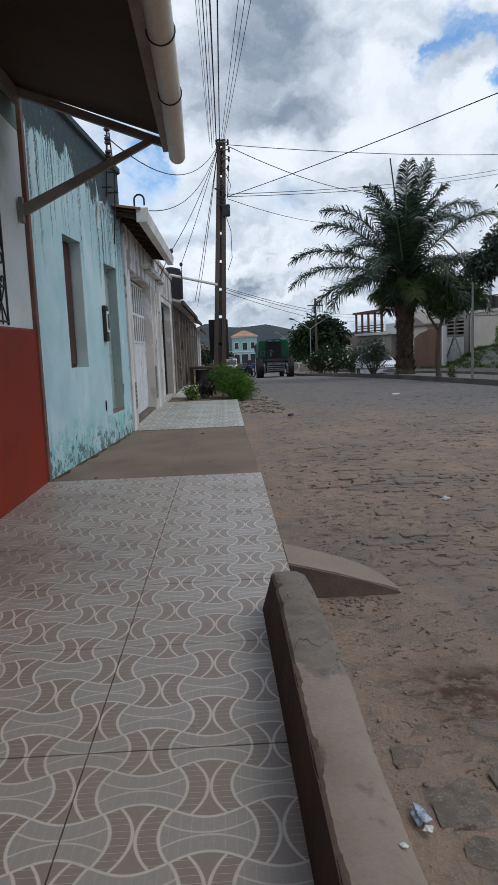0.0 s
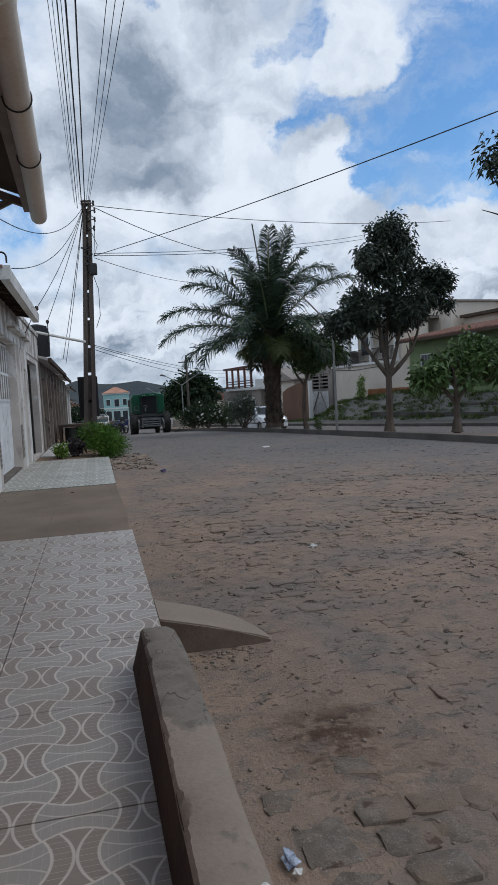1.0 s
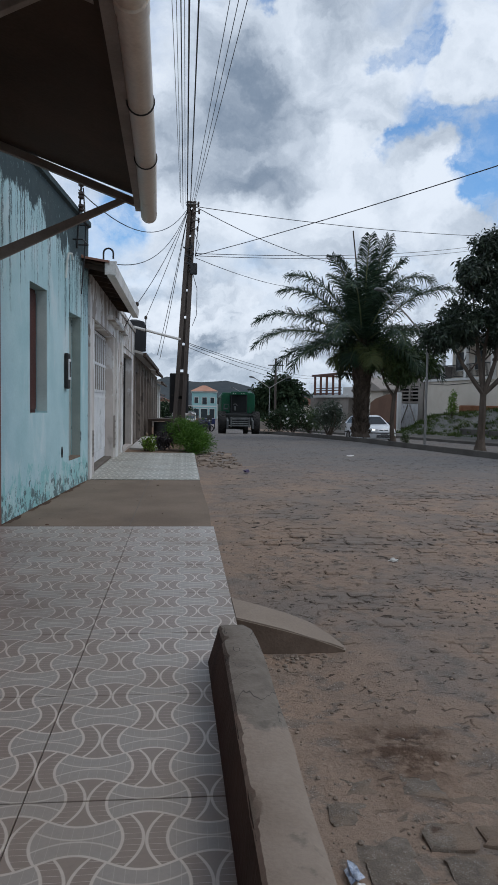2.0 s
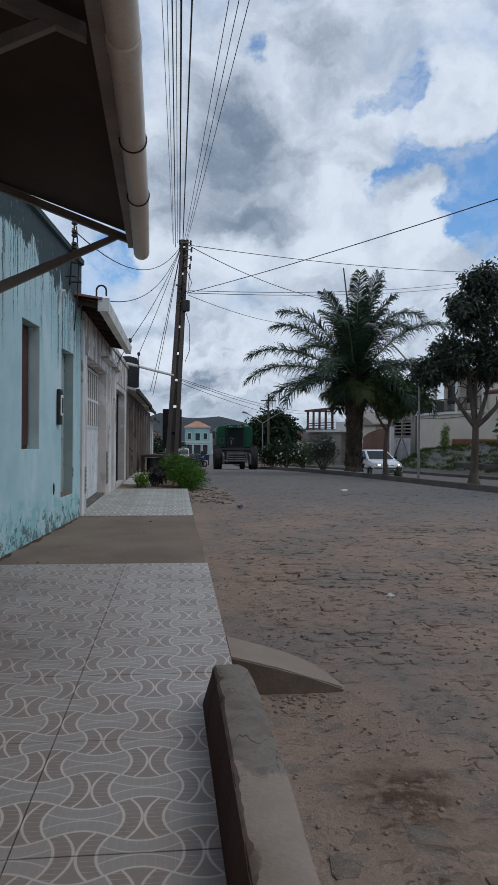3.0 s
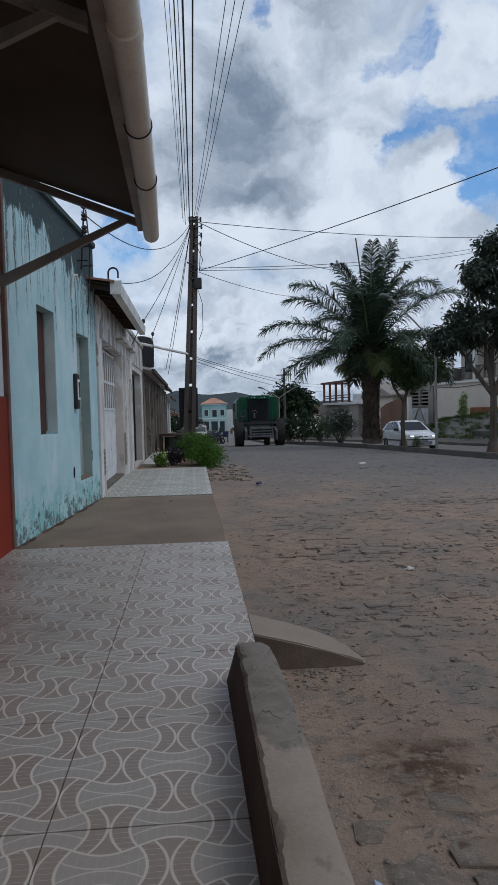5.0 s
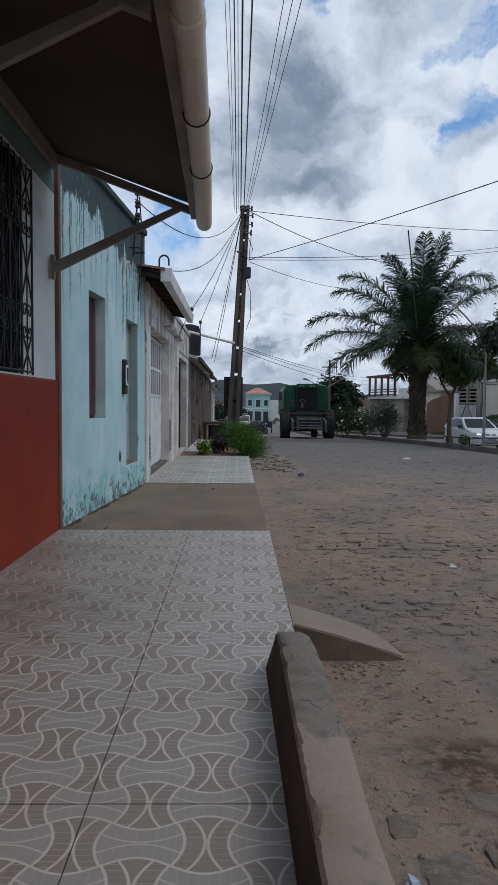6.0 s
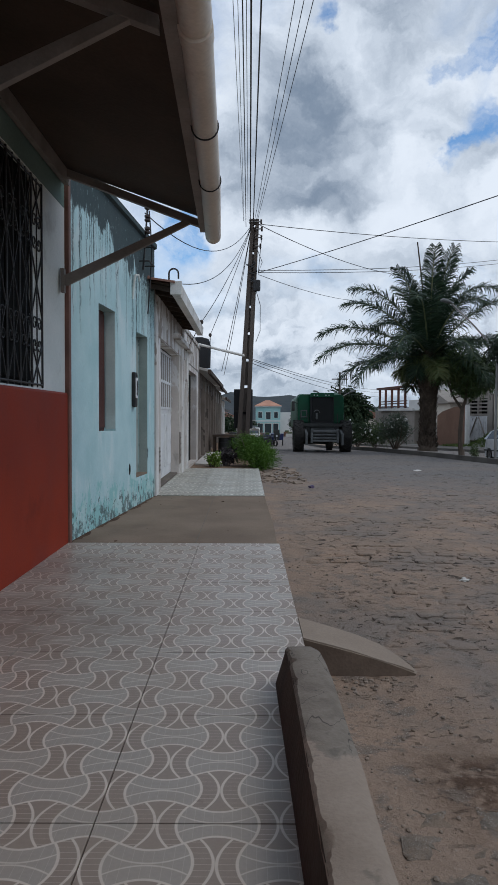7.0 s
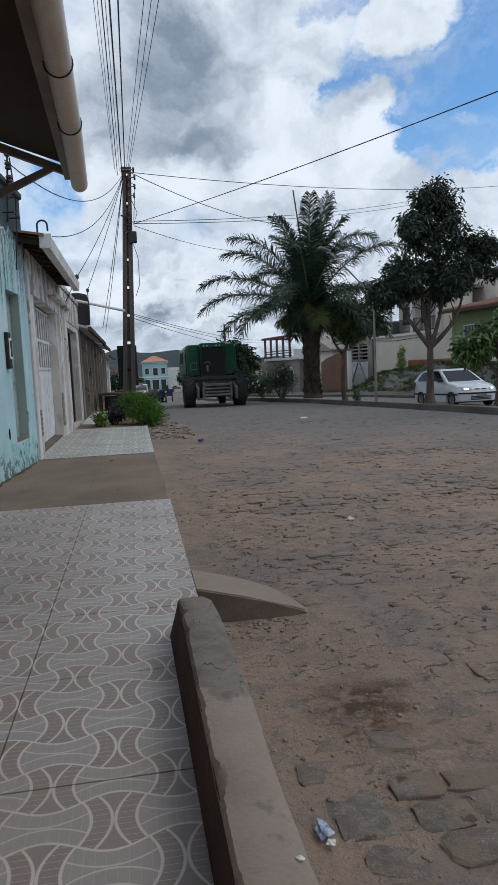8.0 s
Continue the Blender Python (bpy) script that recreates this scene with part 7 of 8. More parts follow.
    pl = thing("branch", "bare dark branch leaning up before the green house", "branch", P)
    part("stick", bm, "bark", pl)


# ---- far end of the street ----
def build_far():
    h = thing("building", "pale turquoise two storey building with an orange hipped roof", "building")
    y = 168.0
    block("wall", [(2.15, 8.1, y, y + 9, -3.2, 3.7)], "teal_house", h, "", 0.03)
    block("wing", [(8.1, 11.5, y + 1, y + 9, -3.2, 2.3)], "white_house", h, "", 0.03)
    block("cornice", [(1.9, 8.35, y - 0.3, y + 9.2, 3.55, 3.85)], "white_house", h)
    bm = bmesh.new()
    b = [bm.verts.new(p) for p in ((1.7, y - 0.5, 3.85), (8.5, y - 0.5, 3.85), (8.5, y + 9.5, 3.85), (1.7, y + 9.5, 3.85))]
    t = [bm.verts.new(p) for p in ((4.6, y + 4, 5.3), (5.6, y + 4, 5.3))]
    for f in ((b[0], b[1], t[1], t[0]), (b[1], b[2], t[1]), (b[2], b[3], t[0], t[1]), (b[3], b[0], t[0]), (b[3], b[2], b[1], b[0])):
        bm.faces.new(f)
    part("roof", bm, "orange_roof", h, "orange clay hipped roof")
    for x0, x1, z0, z1 in ((2.7, 3.6, 0.9, 2.3), (4.6, 5.7, 0.6, 2.3), (6.6, 7.5, 0.9, 2.3), (2.6, 3.8, -2.8, -0.5), (4.3, 5.9, -2.8, -0.5), (6.4, 7.6, -2.8, -0.5)):
        w_ = block("window", [(x0, x1, y - 0.03, y + 0.1, z0, z1)], "pane", h, "", 0)
        block("window_frame", [(x0 - 0.12, x0, y - 0.08, y, z0, z1), (x1, x1 + 0.12, y - 0.08, y, z0, z1), (x0 - 0.12, x1 + 0.12, y - 0.1, y, z1, z1 + 0.15)], "white_house", w_, "", 0)
    block("band", [(2.1, 8.15, y - 0.1, y, 0.0, 0.3)], "white_house", h)
    rnd = random.Random(14)
    spec = [(-14, 120, 6, 4.2, "white_house"), (-7.5, 135, 5, 4.0, "cream"), (-10, 104, 5, 3.6, "brown_wall"), (13, 150, 7, 4.4, "white_house"), (21, 158, 8, 4.8, "cream"), (12.5, 128, 5, 3.5, "white_house"), (17, 112, 6, 3.6, "cream"), (30, 150, 8, 5, "white_house"), (-22, 170, 9, 5, "white_house"), (24, 120, 7, 4, "white_house")]
    for x, yy, wd, ht, ma in spec:
        hh = thing("house", "far town house with a clay roof down the street", "house", None, "far town houses")
        zb = road_z(yy) - 0.3
        block("wall", [(x, x + wd, yy, yy + 7, zb, zb + ht)], ma, hh, "", 0.02)
        bm = bmesh.new()
        prism(bm, [(x - 0.4, zb + ht), (x + wd + 0.4, zb + ht), (x + wd / 2, zb + ht + 1.2)], yy - 0.4, yy + 7.4, "y")
        part("roof", bm, "roof_tile", hh)
        for k in range(3):
            x0 = x + 0.6 + k * (wd - 1.2) / 3
            block("window", [(x0, x0 + 0.9, yy - 0.03, yy + 0.1, zb + 1.2, zb + 2.4)], "pane", hh, "", 0)
    for k, (x, yy, r) in enumerate(((-3.5, 128, 2.0), (0.5, 150, 1.6), (10.8, 140, 2.2), (12.8, 118, 2.4), (11.5, 104, 2.0), (12.2, 92, 2.0), (15, 98, 2.4), (-4.8, 100, 1.8), (26, 135, 3))):
        t = thing("tree", "far dark green tree down the street", "tree", Matrix.Translation((x, yy, road_z(yy) - 0.1)), "far trees")
        bm = bmesh.new()
        tube(bm, [(0, 0, -0.3), (0, 0, r * 0.9)], [0.2, 0.12], 7)
        part("trunk", bm, "bark", t)
        bm = bmesh.new()
        for p, q in blob_points([(0, 0, r * 1.25, r, r, r * 0.8), (r * 0.5, 0, r, r * 0.7, r * 0.7, r * 0.5), (-r * 0.6, 0, r * 1.1, r * 0.6, r * 0.6, r * 0.5)], 160, rnd, 0.5):
            sprig(bm, p, q, 5, 0.55, rnd, 0.7, 0.55)
        part("crown", bm, "leaf_far", t)
    # parked vans, crates and stalls in the distance
    for x, yy, wd, dp, ht, ma in ((0.7, 82, 1.7, 3.6, 1.7, "white_house"), (0.4, 95, 1.8, 3.8, 1.9, "machine_grey"), (8.8, 110, 1.8, 4, 1.5, "car_white"), (1.0, 112, 1.7, 3.8, 1.5, "car_white")):
        v = thing("parked_van", "pale vehicle parked far down the street", "vehicle", pose(x, yy, road_z(yy)), "far parked vehicles")
        bm = bmesh.new()
        prism(bm, [(0, 0.3), (dp, 0.3), (dp, ht * 0.9), (dp - 0.3, ht), (1.2, ht), (0.6, ht * 0.6), (0, ht * 0.52)], -wd / 2, wd / 2, "x", 0.08)
        part("body", bm, ma, v)
        bm = bmesh.new()
        prism(bm, [(0.58, ht * 0.62), (1.16, ht * 0.95), (1.14, ht * 0.95), (0.56, ht * 0.62)], -wd / 2 + 0.12, wd / 2 - 0.12, "x")
        part("windscreen", bm, "pane", v, "", Matrix.Translation((0, -0.03, 0)))
        for sx in (-1, 1):
            for yy2 in (0.75, dp - 0.75):
                bm = bmesh.new()
                wheel_mesh(bm, [(-0.1, 0.12), (-0.1, 0.3), (0.1, 0.3), (0.1, 0.12)], 14)
                part("wheel", bm, "rubber", v, "", Matrix.Translation((sx * (wd / 2 - 0.08), yy2, 0.3)))
    for k in range(34):
        x, yy = rnd.uniform(-1.6, 3.0), rnd.uniform(66, 130)
        if k % 3 == 0:
            x = rnd.uniform(7.0, 11.5)
        zz = road_z(yy)
        st = thing("market_stall", "small far stall with an awning and goods at the roadside", "stall", pose(x, yy, zz, 0, 0, rnd.uniform(-20, 20)), "far roadside stalls")
        ma = rnd.choice(("white_house", "cream", "brown_wall", "grey_wall", "trike_blue", "dark_wood", "pale_pad"))
        w0, h0 = rnd.uniform(0.4, 0.8), rnd.uniform(0.5, 1.0)
        block("counter", [(-w0, w0, 0, 0.7, 0.0, h0)], ma, st, "", 0.03)
        if k % 9 == 4:
            bm = bmesh.new()
            prism(bm, [(-w0 * 1.2, h0 + 0.75), (w0 * 1.2, h0 + 0.75), (0, h0 + 1.1)], -0.3, 0.9, "y", 0.01)
            part("awning", bm, rnd.choice(("grey_wall", "dark_wood")), st)
            for sx in (-1, 1):
                block("post", [(sx * w0 - 0.03, sx * w0 + 0.03, 0.0, 0.06, 0.0, h0 + 0.76)], "grey_wall", st, "", 0)
        block("crate", [(-w0 * 0.7, w0 * 0.2, 0.1, 0.5, h0, h0 + 0.25)], rnd.choice(("orange_roof", "leaf_mid", "cream", "machine_dark")), st, "", 0.02)
    for k in range(11):
        yy = 60 + 3.4 * k + rnd.uniform(-1, 1)
        x = rnd.uniform(0.9, 2.3)
        mb = thing("motorcycle", "dark motorcycle parked at the roadside far down the street", "motorcycle", pose(x, yy, road_z(yy), 0, 0, rnd.uniform(20, 160)), "far parked motorcycles")
        for y0 in (-0.62, 0.62):
            bm = bmesh.new()
            wheel_mesh(bm, [(-0.05, 0.2), (-0.05, 0.28), (0.0, 0.30), (0.05, 0.28), (0.05, 0.2)], 14)
            part("wheel", bm, "rubber", mb, "", Matrix.Translation((0, y0, 0.30)))
        bm = bmesh.new()
        prism(bm, [(-0.35, 0.35), (0.35, 0.35), (0.62, 0.62), (0.75, 0.80), (0.1, 0.72), (-0.2, 0.92), (-0.45, 0.85)], -0.11, 0.11, "x", 0.03)
        part("body", bm, rnd.choice(("trike_blue", "machine_dark", "brown_wall", "black")), mb)
        bm = bmesh.new()
        tube(bm, [(0, -0.62, 0.3), (0, -0.42, 0.98)], 0.03, 6)
        tube(bm, [(-0.34, -0.32, 1.04), (0, -0.42, 0.98), (0.34, -0.32, 1.04)], 0.02, 6)
        part("fork", bm, "machine_grey", mb)
    # hills
    xs = [-420 + 12 * i for i in range(90)]
    bm = bmesh.new()
    cols = []
    for j in range(8):
        yy = 820 + 40 * j
        col = []
        for x in xs:
            ridge = interp(x, (-420, -120, -60, -32, -20, -8, 20, 58, 95, 120, 200, 420, 700), (14, 18, 22, 34, 38, 33, 31, 33, 25, 19, 16, 15, 12))
            f = math.sin(math.pi * min((j + 0.5) / 8, 1.0)) if j < 4 else 1.0
            z = -6 + (ridge + 4) * (j / 4 if j < 4 else 1.0) * (1.0 if j < 5 else 1 - (j - 4) * 0.15) + 1.6 * noise.noise(Vector((x * 0.03, yy * 0.03, 0))) + 0.7 * noise.noise(Vector((x * 0.12, yy * 0.12, 3)))
            col.append(bm.verts.new((x, yy, z)))
        cols.append(col)
    for a, b in zip(cols, cols[1:]):
        for i in range(len(xs) - 1):
            bm.faces.new((a[i], a[i + 1], b[i + 1], b[i]))
    structure(smooth(link("backdrop", bm, "hill")), "blue grey scrub covered hills beyond the town", "hills")


# ---- vehicles ----
def tyre(r, w):
    s = r * 0.62
    return [(-w / 2 * 0.8, s), (-w / 2, s * 1.1), (-w / 2, r * 0.9), (-w / 2 * 0.82, r * 0.985), (-w / 4, r), (w / 4, r), (w / 2 * 0.82, r * 0.985), (w / 2, r * 0.9), (w / 2, s * 1.1), (w / 2 * 0.8, s)]


def add_wheel(parent, name, x, y, r, w, rim, lugs=0):
    bm = bmesh.new()
    tube(bm, [(-w * 0.3, 0, 0), (w * 0.3, 0, 0)], r * 0.2, 10)
    wh = part(name, bm, "machine_dark", parent, "", Matrix.Translation((x, y, r)))
    bm = bmesh.new()
    wheel_mesh(bm, tyre(r, w), 32)
    for k in range(lugs):
        a = 2 * math.pi * k / lugs
        for sg in (-1, 1):
            m = Matrix.Rotation(a + (0.5 * 2 * math.pi / lugs if sg > 0 else 0), 4, "X") @ Matrix.Translation((sg * w * 0.24, 0, r * 1.0)) @ Matrix.Rotation(sg * 0.7, 4, "Z")
            box(bm, -w * 0.3, w * 0.3, -r * 0.035, r * 0.035, -r * 0.04, r * 0.035, 0, m)
    part("tyre", bm, "rubber", wh)
    bm = bmesh.new()
    wheel_mesh(bm, [(-w * 0.32, r * 0.1), (-w * 0.28, r * 0.45), (-w * 0.4, r * 0.6), (-w * 0.4, r * 0.64), (w * 0.4, r * 0.64), (w * 0.4, r * 0.6), (w * 0.28, r * 0.45), (w * 0.32, r * 0.1)], 20)
    for k in range(6):
        m = Matrix.Rotation(2 * math.pi * k / 6, 4, "X")
        box(bm, -w * 0.36, w * 0.36, -r * 0.06, r * 0.06, r * 0.1, r * 0.6, 0.004, m)
    part("rim", bm, rim, wh)
    return wh


def build_harvester():
    """Front towards local -y, standing at z 0."""
    hv = thing("combine_harvester", "dark green combine harvester without header, driving up the street", "combine harvester")
    bm = bmesh.new()
    prism(bm, [(-1.25, 1.35), (1.15, 1.35), (1.22, 1.6), (1.22, 2.75), (1.12, 3.0), (-1.18, 3.0), (-1.28, 2.8), (-1.28, 1.6)], 0.55, 5.6, "y", 0.06)
    part("body", bm, "green_paint", hv, "green threshing body")
    bm = bmesh.new()
    prism(bm, [(-1.24, 1.5), (-0.62, 1.5), (-0.62, 2.98), (-1.12, 2.98), (-1.24, 2.8)], 0.18, 0.6, "y", 0.05)
    sp = part("side_panel", bm, "green_paint", hv)
    bm = bmesh.new()
    for a in ((-1.10, -0.76, 1.78, 1.83), (-1.10, -0.76, 2.10, 2.15), (-1.10, -1.05, 1.78, 2.15), (-0.81, -0.76, 1.78, 2.15)):
        box(bm, a[0], a[1], 0.15, 0.19, a[2], a[3], 0.006)
    part("badge", bm, "machine_grey", sp, "pale square outline")
    bm = bmesh.new()
    prism(bm, [(0.55, 1.5), (1.16, 1.5), (1.16, 2.8), (1.06, 2.98), (0.55, 2.98)], 0.3, 0.6, "y", 0.05)
    part("side_panel", bm, "green_paint", hv)
    # cab
    bm = bmesh.new()
    prism(bm, [(-0.62, 1.42), (0.56, 1.42), (0.56, 2.95), (0.5, 3.0), (-0.56, 3.0), (-0.62, 2.95)], -0.35, 0.56, "y", 0.04)
    cab = part("cab", bm, "black", hv, "dark cab")
    bm = bmesh.new()
    prism(bm, [(-0.55, 1.58), (0.49, 1.58), (0.49, 2.79), (-0.55, 2.79)], -0.37, -0.345, "y", 0.01)
    part("windscreen", bm, "cab_glass", cab, "dark windscreen")
    bm = bmesh.new()
    prism(bm, [(-0.64, 2.80), (0.58, 2.80), (0.58, 2.99), (0.5, 3.02), (-0.56, 3.02), (-0.64, 2.99)], -0.42, 0.6, "y", 0.02)
    rf = part("cab_roof", bm, "green_paint", cab)
    for x in (-0.46, -0.3, 0.14, 0.3):
        bm = bmesh.new()
        tube(bm, [(x, -0.42, 2.89), (x, -0.45, 2.89)], 0.034, 12)
        part("work_light", bm, "lamp_glass", rf, "small work light")
    bm = bmesh.new()
    arc = [(-0.32 + 0.16 * math.cos(t), -0.42, 1.95 + 0.18 * math.sin(t)) for t in (0.2 + 2.4 * k / 10 for k in range(11))]
    tube(bm, arc, 0.022, 6)
    box(bm, -0.38, -0.27, -0.46, -0.4, 1.66, 1.98, 0.03)
    part("mirror", bm, "machine_grey", cab, "pale wiper and mirror")
    bm = bmesh.new()
    tube(bm, [(-1.25, 0.2, 2.5), (-1.5, 0.05, 2.55)], 0.02, 6)
    box(bm, -1.58, -1.42, 0.02, 0.08, 2.1, 2.6, 0.02)
    part("side_mirror", bm, "machine_dark", hv)
    # platform, rails, feeder house
    bm = bmesh.new()
    box(bm, -1.25, 1.2, -0.4, 0.6, 1.28, 1.45, 0.02)
    box(bm, -0.9, 0.85, -0.3, 0.9, 0.75, 1.3, 0.03)
    part("platform", bm, "machine_dark", hv)
    bm = bmesh.new()
    for x in (-1.15, -0.75, 0.75, 1.1):
        tube(bm, [(x, -0.38, 1.45), (x, -0.38, 1.95)], 0.02, 6)
    tube(bm, [(-1.15, -0.38, 1.72), (-0.75, -0.38, 1.72)], 0.018, 6)
    part("rail", bm, "machine_dark", hv)
    bm = bmesh.new()
    for a in ((-0.72, 0.66, 0.98, 1.10), (-0.72, 0.66, 0.52, 0.62)):
        box(bm, a[0], a[1], -1.6, -1.45, a[2], a[3], 0.02)
    for x in (-0.72, 0.56):
        box(bm, x, x + 0.10, -1.6, -1.4, 0.45, 1.15, 0.02)
    fd = part("feeder_frame", bm, "machine_grey", hv, "bare grey feeder frame")
    bm = bmesh.new()
    prism(bm, [(-1.5, 0.5), (-1.5, 1.05), (0.4, 1.35), (0.4, 0.8)], -0.62, 0.56, "x", 0.02)
    part("feeder_house", bm, "machine_dark", hv)
    for z in (0.7, 0.86):
        bm = bmesh.new()
        tube(bm, [(-0.6, -1.56, z), (0.54, -1.56, z)], 0.045, 8)
        part("roller", bm, "machine_grey", fd)
    for x in (-0.95, 0.83):
        bm = bmesh.new()
        prism(bm, [(-1.3, 0.35), (-1.0, 0.35), (0.2, 1.2), (0.2, 1.3), (-1.3, 0.9)], x, x + 0.12, "x", 0.01)
        part("side_frame", bm, "machine_grey", hv)
    bm = bmesh.new()
    box(bm, -1.0, 1.0, 0.0, 0.25, 0.62, 0.95, 0.03)
    part("axle", bm, "machine_dark", hv)
    bm = bmesh.new()
    box(bm, -0.7, 0.7, 3.9, 4.1, 0.35, 0.6, 0.03)
    box(bm, -0.9, 0.9, 0.9, 5.2, 0.7, 1.4, 0.05)
    part("underbody", bm, "machine_dark", hv)
    bm = bmesh.new()
    tube(bm, [(1.0, 1.2, 2.9), (1.05, 3.0, 3.12), (1.05, 5.8, 3.2)], 0.14, 12)
    part("unloading_auger", bm, "green_paint", hv)
    wheels = [add_wheel(hv, "front_wheel", s * 1.22, 0.12, 0.80, 0.52, "green_paint", 20) for s in (-1, 1)]
    wheels += [add_wheel(hv, "rear_wheel", s * 0.85, 4.0, 0.48, 0.34, "green_paint", 16) for s in (-1, 1)]
    return hv, wheels


def build_car():
    """Small white hatchback, front towards local -y, length 3.75."""
    car = thing("car", "small white two door hatchback driving along the far lane", "car")
    W = 0.80
    # side outline, front at -1.85
    low = [(-1.86, 0.30), (-1.88, 0.52), (-1.82, 0.66), (-1.70, 0.74), (-1.35, 0.82), (-0.80, 0.92), (0.2, 0.95), (1.3, 0.98), (1.72, 0.96), (1.80, 0.80), (1.84, 0.55), (1.82, 0.30), (1.68, 0.20), (1.50, 0.20), (1.47, 0.38), (1.32, 0.55), (1.12, 0.60), (0.92, 0.55), (0.77, 0.38), (0.74, 0.20), (-0.82, 0.18), (-0.85, 0.38), (-1.0, 0.55), (-1.20, 0.60), (-1.40, 0.55), (-1.55, 0.38), (-1.58, 0.20), (-1.78, 0.20)]
    def bend(x, y, z):
        """Rounds nose and tail in plan, crowns the bonnet, lets the shoulders fall."""
        k = min(abs(x) / W, 1.0)
        e = min(max(0.0, (abs(y) - 0.95) / 0.9), 1.0)
        y -= math.copysign(0.25 * k ** 3 * e ** 2, y)
        if z > 0.58:
            z += 0.022 * (1 - k * k) - (0.035 if k > 0.97 else 0.0)
        return Vector((x * (1 - 0.05 * max(0.0, z - 0.55) / 0.4) * (1 - 0.04 * e), y, z))

    bm = bmesh.new()
    cols = [[bm.verts.new(bend(W * k, y, z)) for y, z in low] for k in (-1, -0.93, -0.7, -0.35, 0, 0.35, 0.7, 0.93, 1)]
    bm.faces.new(cols[0])
    bm.faces.new(cols[-1][::-1])
    for a, b in zip(cols, cols[1:]):
        for i in range(len(low)):
            j = (i + 1) % len(low)
            bm.faces.new((a[i], b[i], b[j], a[j]))
    body = smooth(part("body", bm, "car_white", car), 50)

    def nose(name, x0, x1, z0, z1, off, material, parent, label="", z0b=None, z1b=None):
        """A piece that follows the rounded front, off proud of it; z0b and z1b are its bounds at x1."""
        z0b, z1b = z0 if z0b is None else z0b, z1 if z1b is None else z1b
        bm = bmesh.new()
        rows = []
        for lay in (off, -0.05):
            g = []
            for i in range(11):
                t = i / 10
                x = x0 + (x1 - x0) * t
                lo, hi = z0 + (z0b - z0) * t, z1 + (z1b - z1) * t
                g.append([bm.verts.new(bend(x, interp(lo + (hi - lo) * f, (0.18, 0.30, 0.52, 0.66, 0.74), (-1.83, -1.86, -1.88, -1.82, -1.70)) - lay, lo + (hi - lo) * f)) for f in (0, 0.5, 1)])
            rows.append(g)
        fr, bk = rows
        for i in range(10):
            for k in range(2):
                bm.faces.new((fr[i][k], fr[i + 1][k], fr[i + 1][k + 1], fr[i][k + 1]))
            bm.faces.new((fr[i][0], bk[i][0], bk[i + 1][0], fr[i + 1][0]))
            bm.faces.new((fr[i][2], fr[i + 1][2], bk[i + 1][2], bk[i][2]))
        for i in (0, 10):
            for k in range(2):
                bm.faces.new((fr[i][k], fr[i][k + 1], bk[i][k + 1], bk[i][k]))
        bmesh.ops.recalc_face_normals(bm, faces=bm.faces[:])
        return smooth(part(name, bm, material, parent, label), 40)

    # cabin, narrower at the roof
    bm = bmesh.new()
    prof = [(-0.88, 0.90, 0.76), (-0.12, 1.37, 0.58), (0.15, 1.42, 0.57), (1.0, 1.41, 0.57), (1.35, 1.34, 0.58), (1.74, 0.95, 0.74)]
    l, r = [bm.verts.new((-w_, y, z)) for y, z, w_ in prof], [bm.verts.new((w_, y, z)) for y, z, w_ in prof]
    l0, r0 = bm.verts.new((-0.76, 0.2, 0.92)), bm.verts.new((0.76, 0.2, 0.92))
    for i in range(5):
        bm.faces.new((l[i], r[i], r[i + 1], l[i + 1]))
    bm.faces.new(l + [l0])
    bm.faces.new(r + [r0])
    bmesh.ops.bevel(bm, geom=[e for e in bm.edges if min(v.co.z for v in e.verts) > 1.2], offset=0.04, segments=2, affect="EDGES")
    cabin = smooth(part("cabin", bm, "car_white", car), 35)

    def pane(name, pts, label=""):
        bm = bmesh.new()
        n = (Vector(pts[1]) - Vector(pts[0])).cross(Vector(pts[2]) - Vector(pts[0])).normalized()
        c = sum((Vector(p) for p in pts), Vector()) / len(pts)
        if n.dot(c - Vector((0, 0.3, 0.8))) < 0:
            n = -n
        a = [bm.verts.new(Vector(p) + n * 0.008) for p in pts]
        b = [bm.verts.new(Vector(p) - n * 0.004) for p in pts]
        bm.faces.new(a)
        bm.faces.new(b[::-1])
        for i in range(len(pts)):
            j = (i + 1) % len(pts)
            bm.faces.new((a[i], b[i], b[j], a[j]))
        part(name, bm, "car_glass", cabin, label)

    def on_side(sg, y, t):
        """A point of the cabin's flank at y, t of the way up from the belt to the roof rail."""
        z1 = interp(y, [p[0] for p in prof], [p[1] for p in prof])
        w1 = interp(y, [p[0] for p in prof], [p[2] for p in prof])
        return (sg * (0.757 + (w1 - 0.757) * t), y, 0.95 + (z1 - 0.95) * t)

    pane("windscreen", [(-0.66, -0.82, 0.937), (0.66, -0.82, 0.937), (0.53, -0.17, 1.34), (-0.53, -0.17, 1.34)], "pale reflecting windscreen")
    pane("rear_window", [(-0.62, 1.70, 0.99), (0.62, 1.70, 0.99), (0.53, 1.40, 1.29), (-0.53, 1.40, 1.29)])
    for sg in (-1, 1):
        pane("side_window", [on_side(sg, -0.62, 0.06), on_side(sg, 0.42, 0.04), on_side(sg, 0.42, 0.88), on_side(sg, -0.02, 0.88)])
        pane("side_window", [on_side(sg, 0.52, 0.04), on_side(sg, 1.42, 0.08), on_side(sg, 1.20, 0.84), on_side(sg, 0.52, 0.88)])
        bm = bmesh.new()
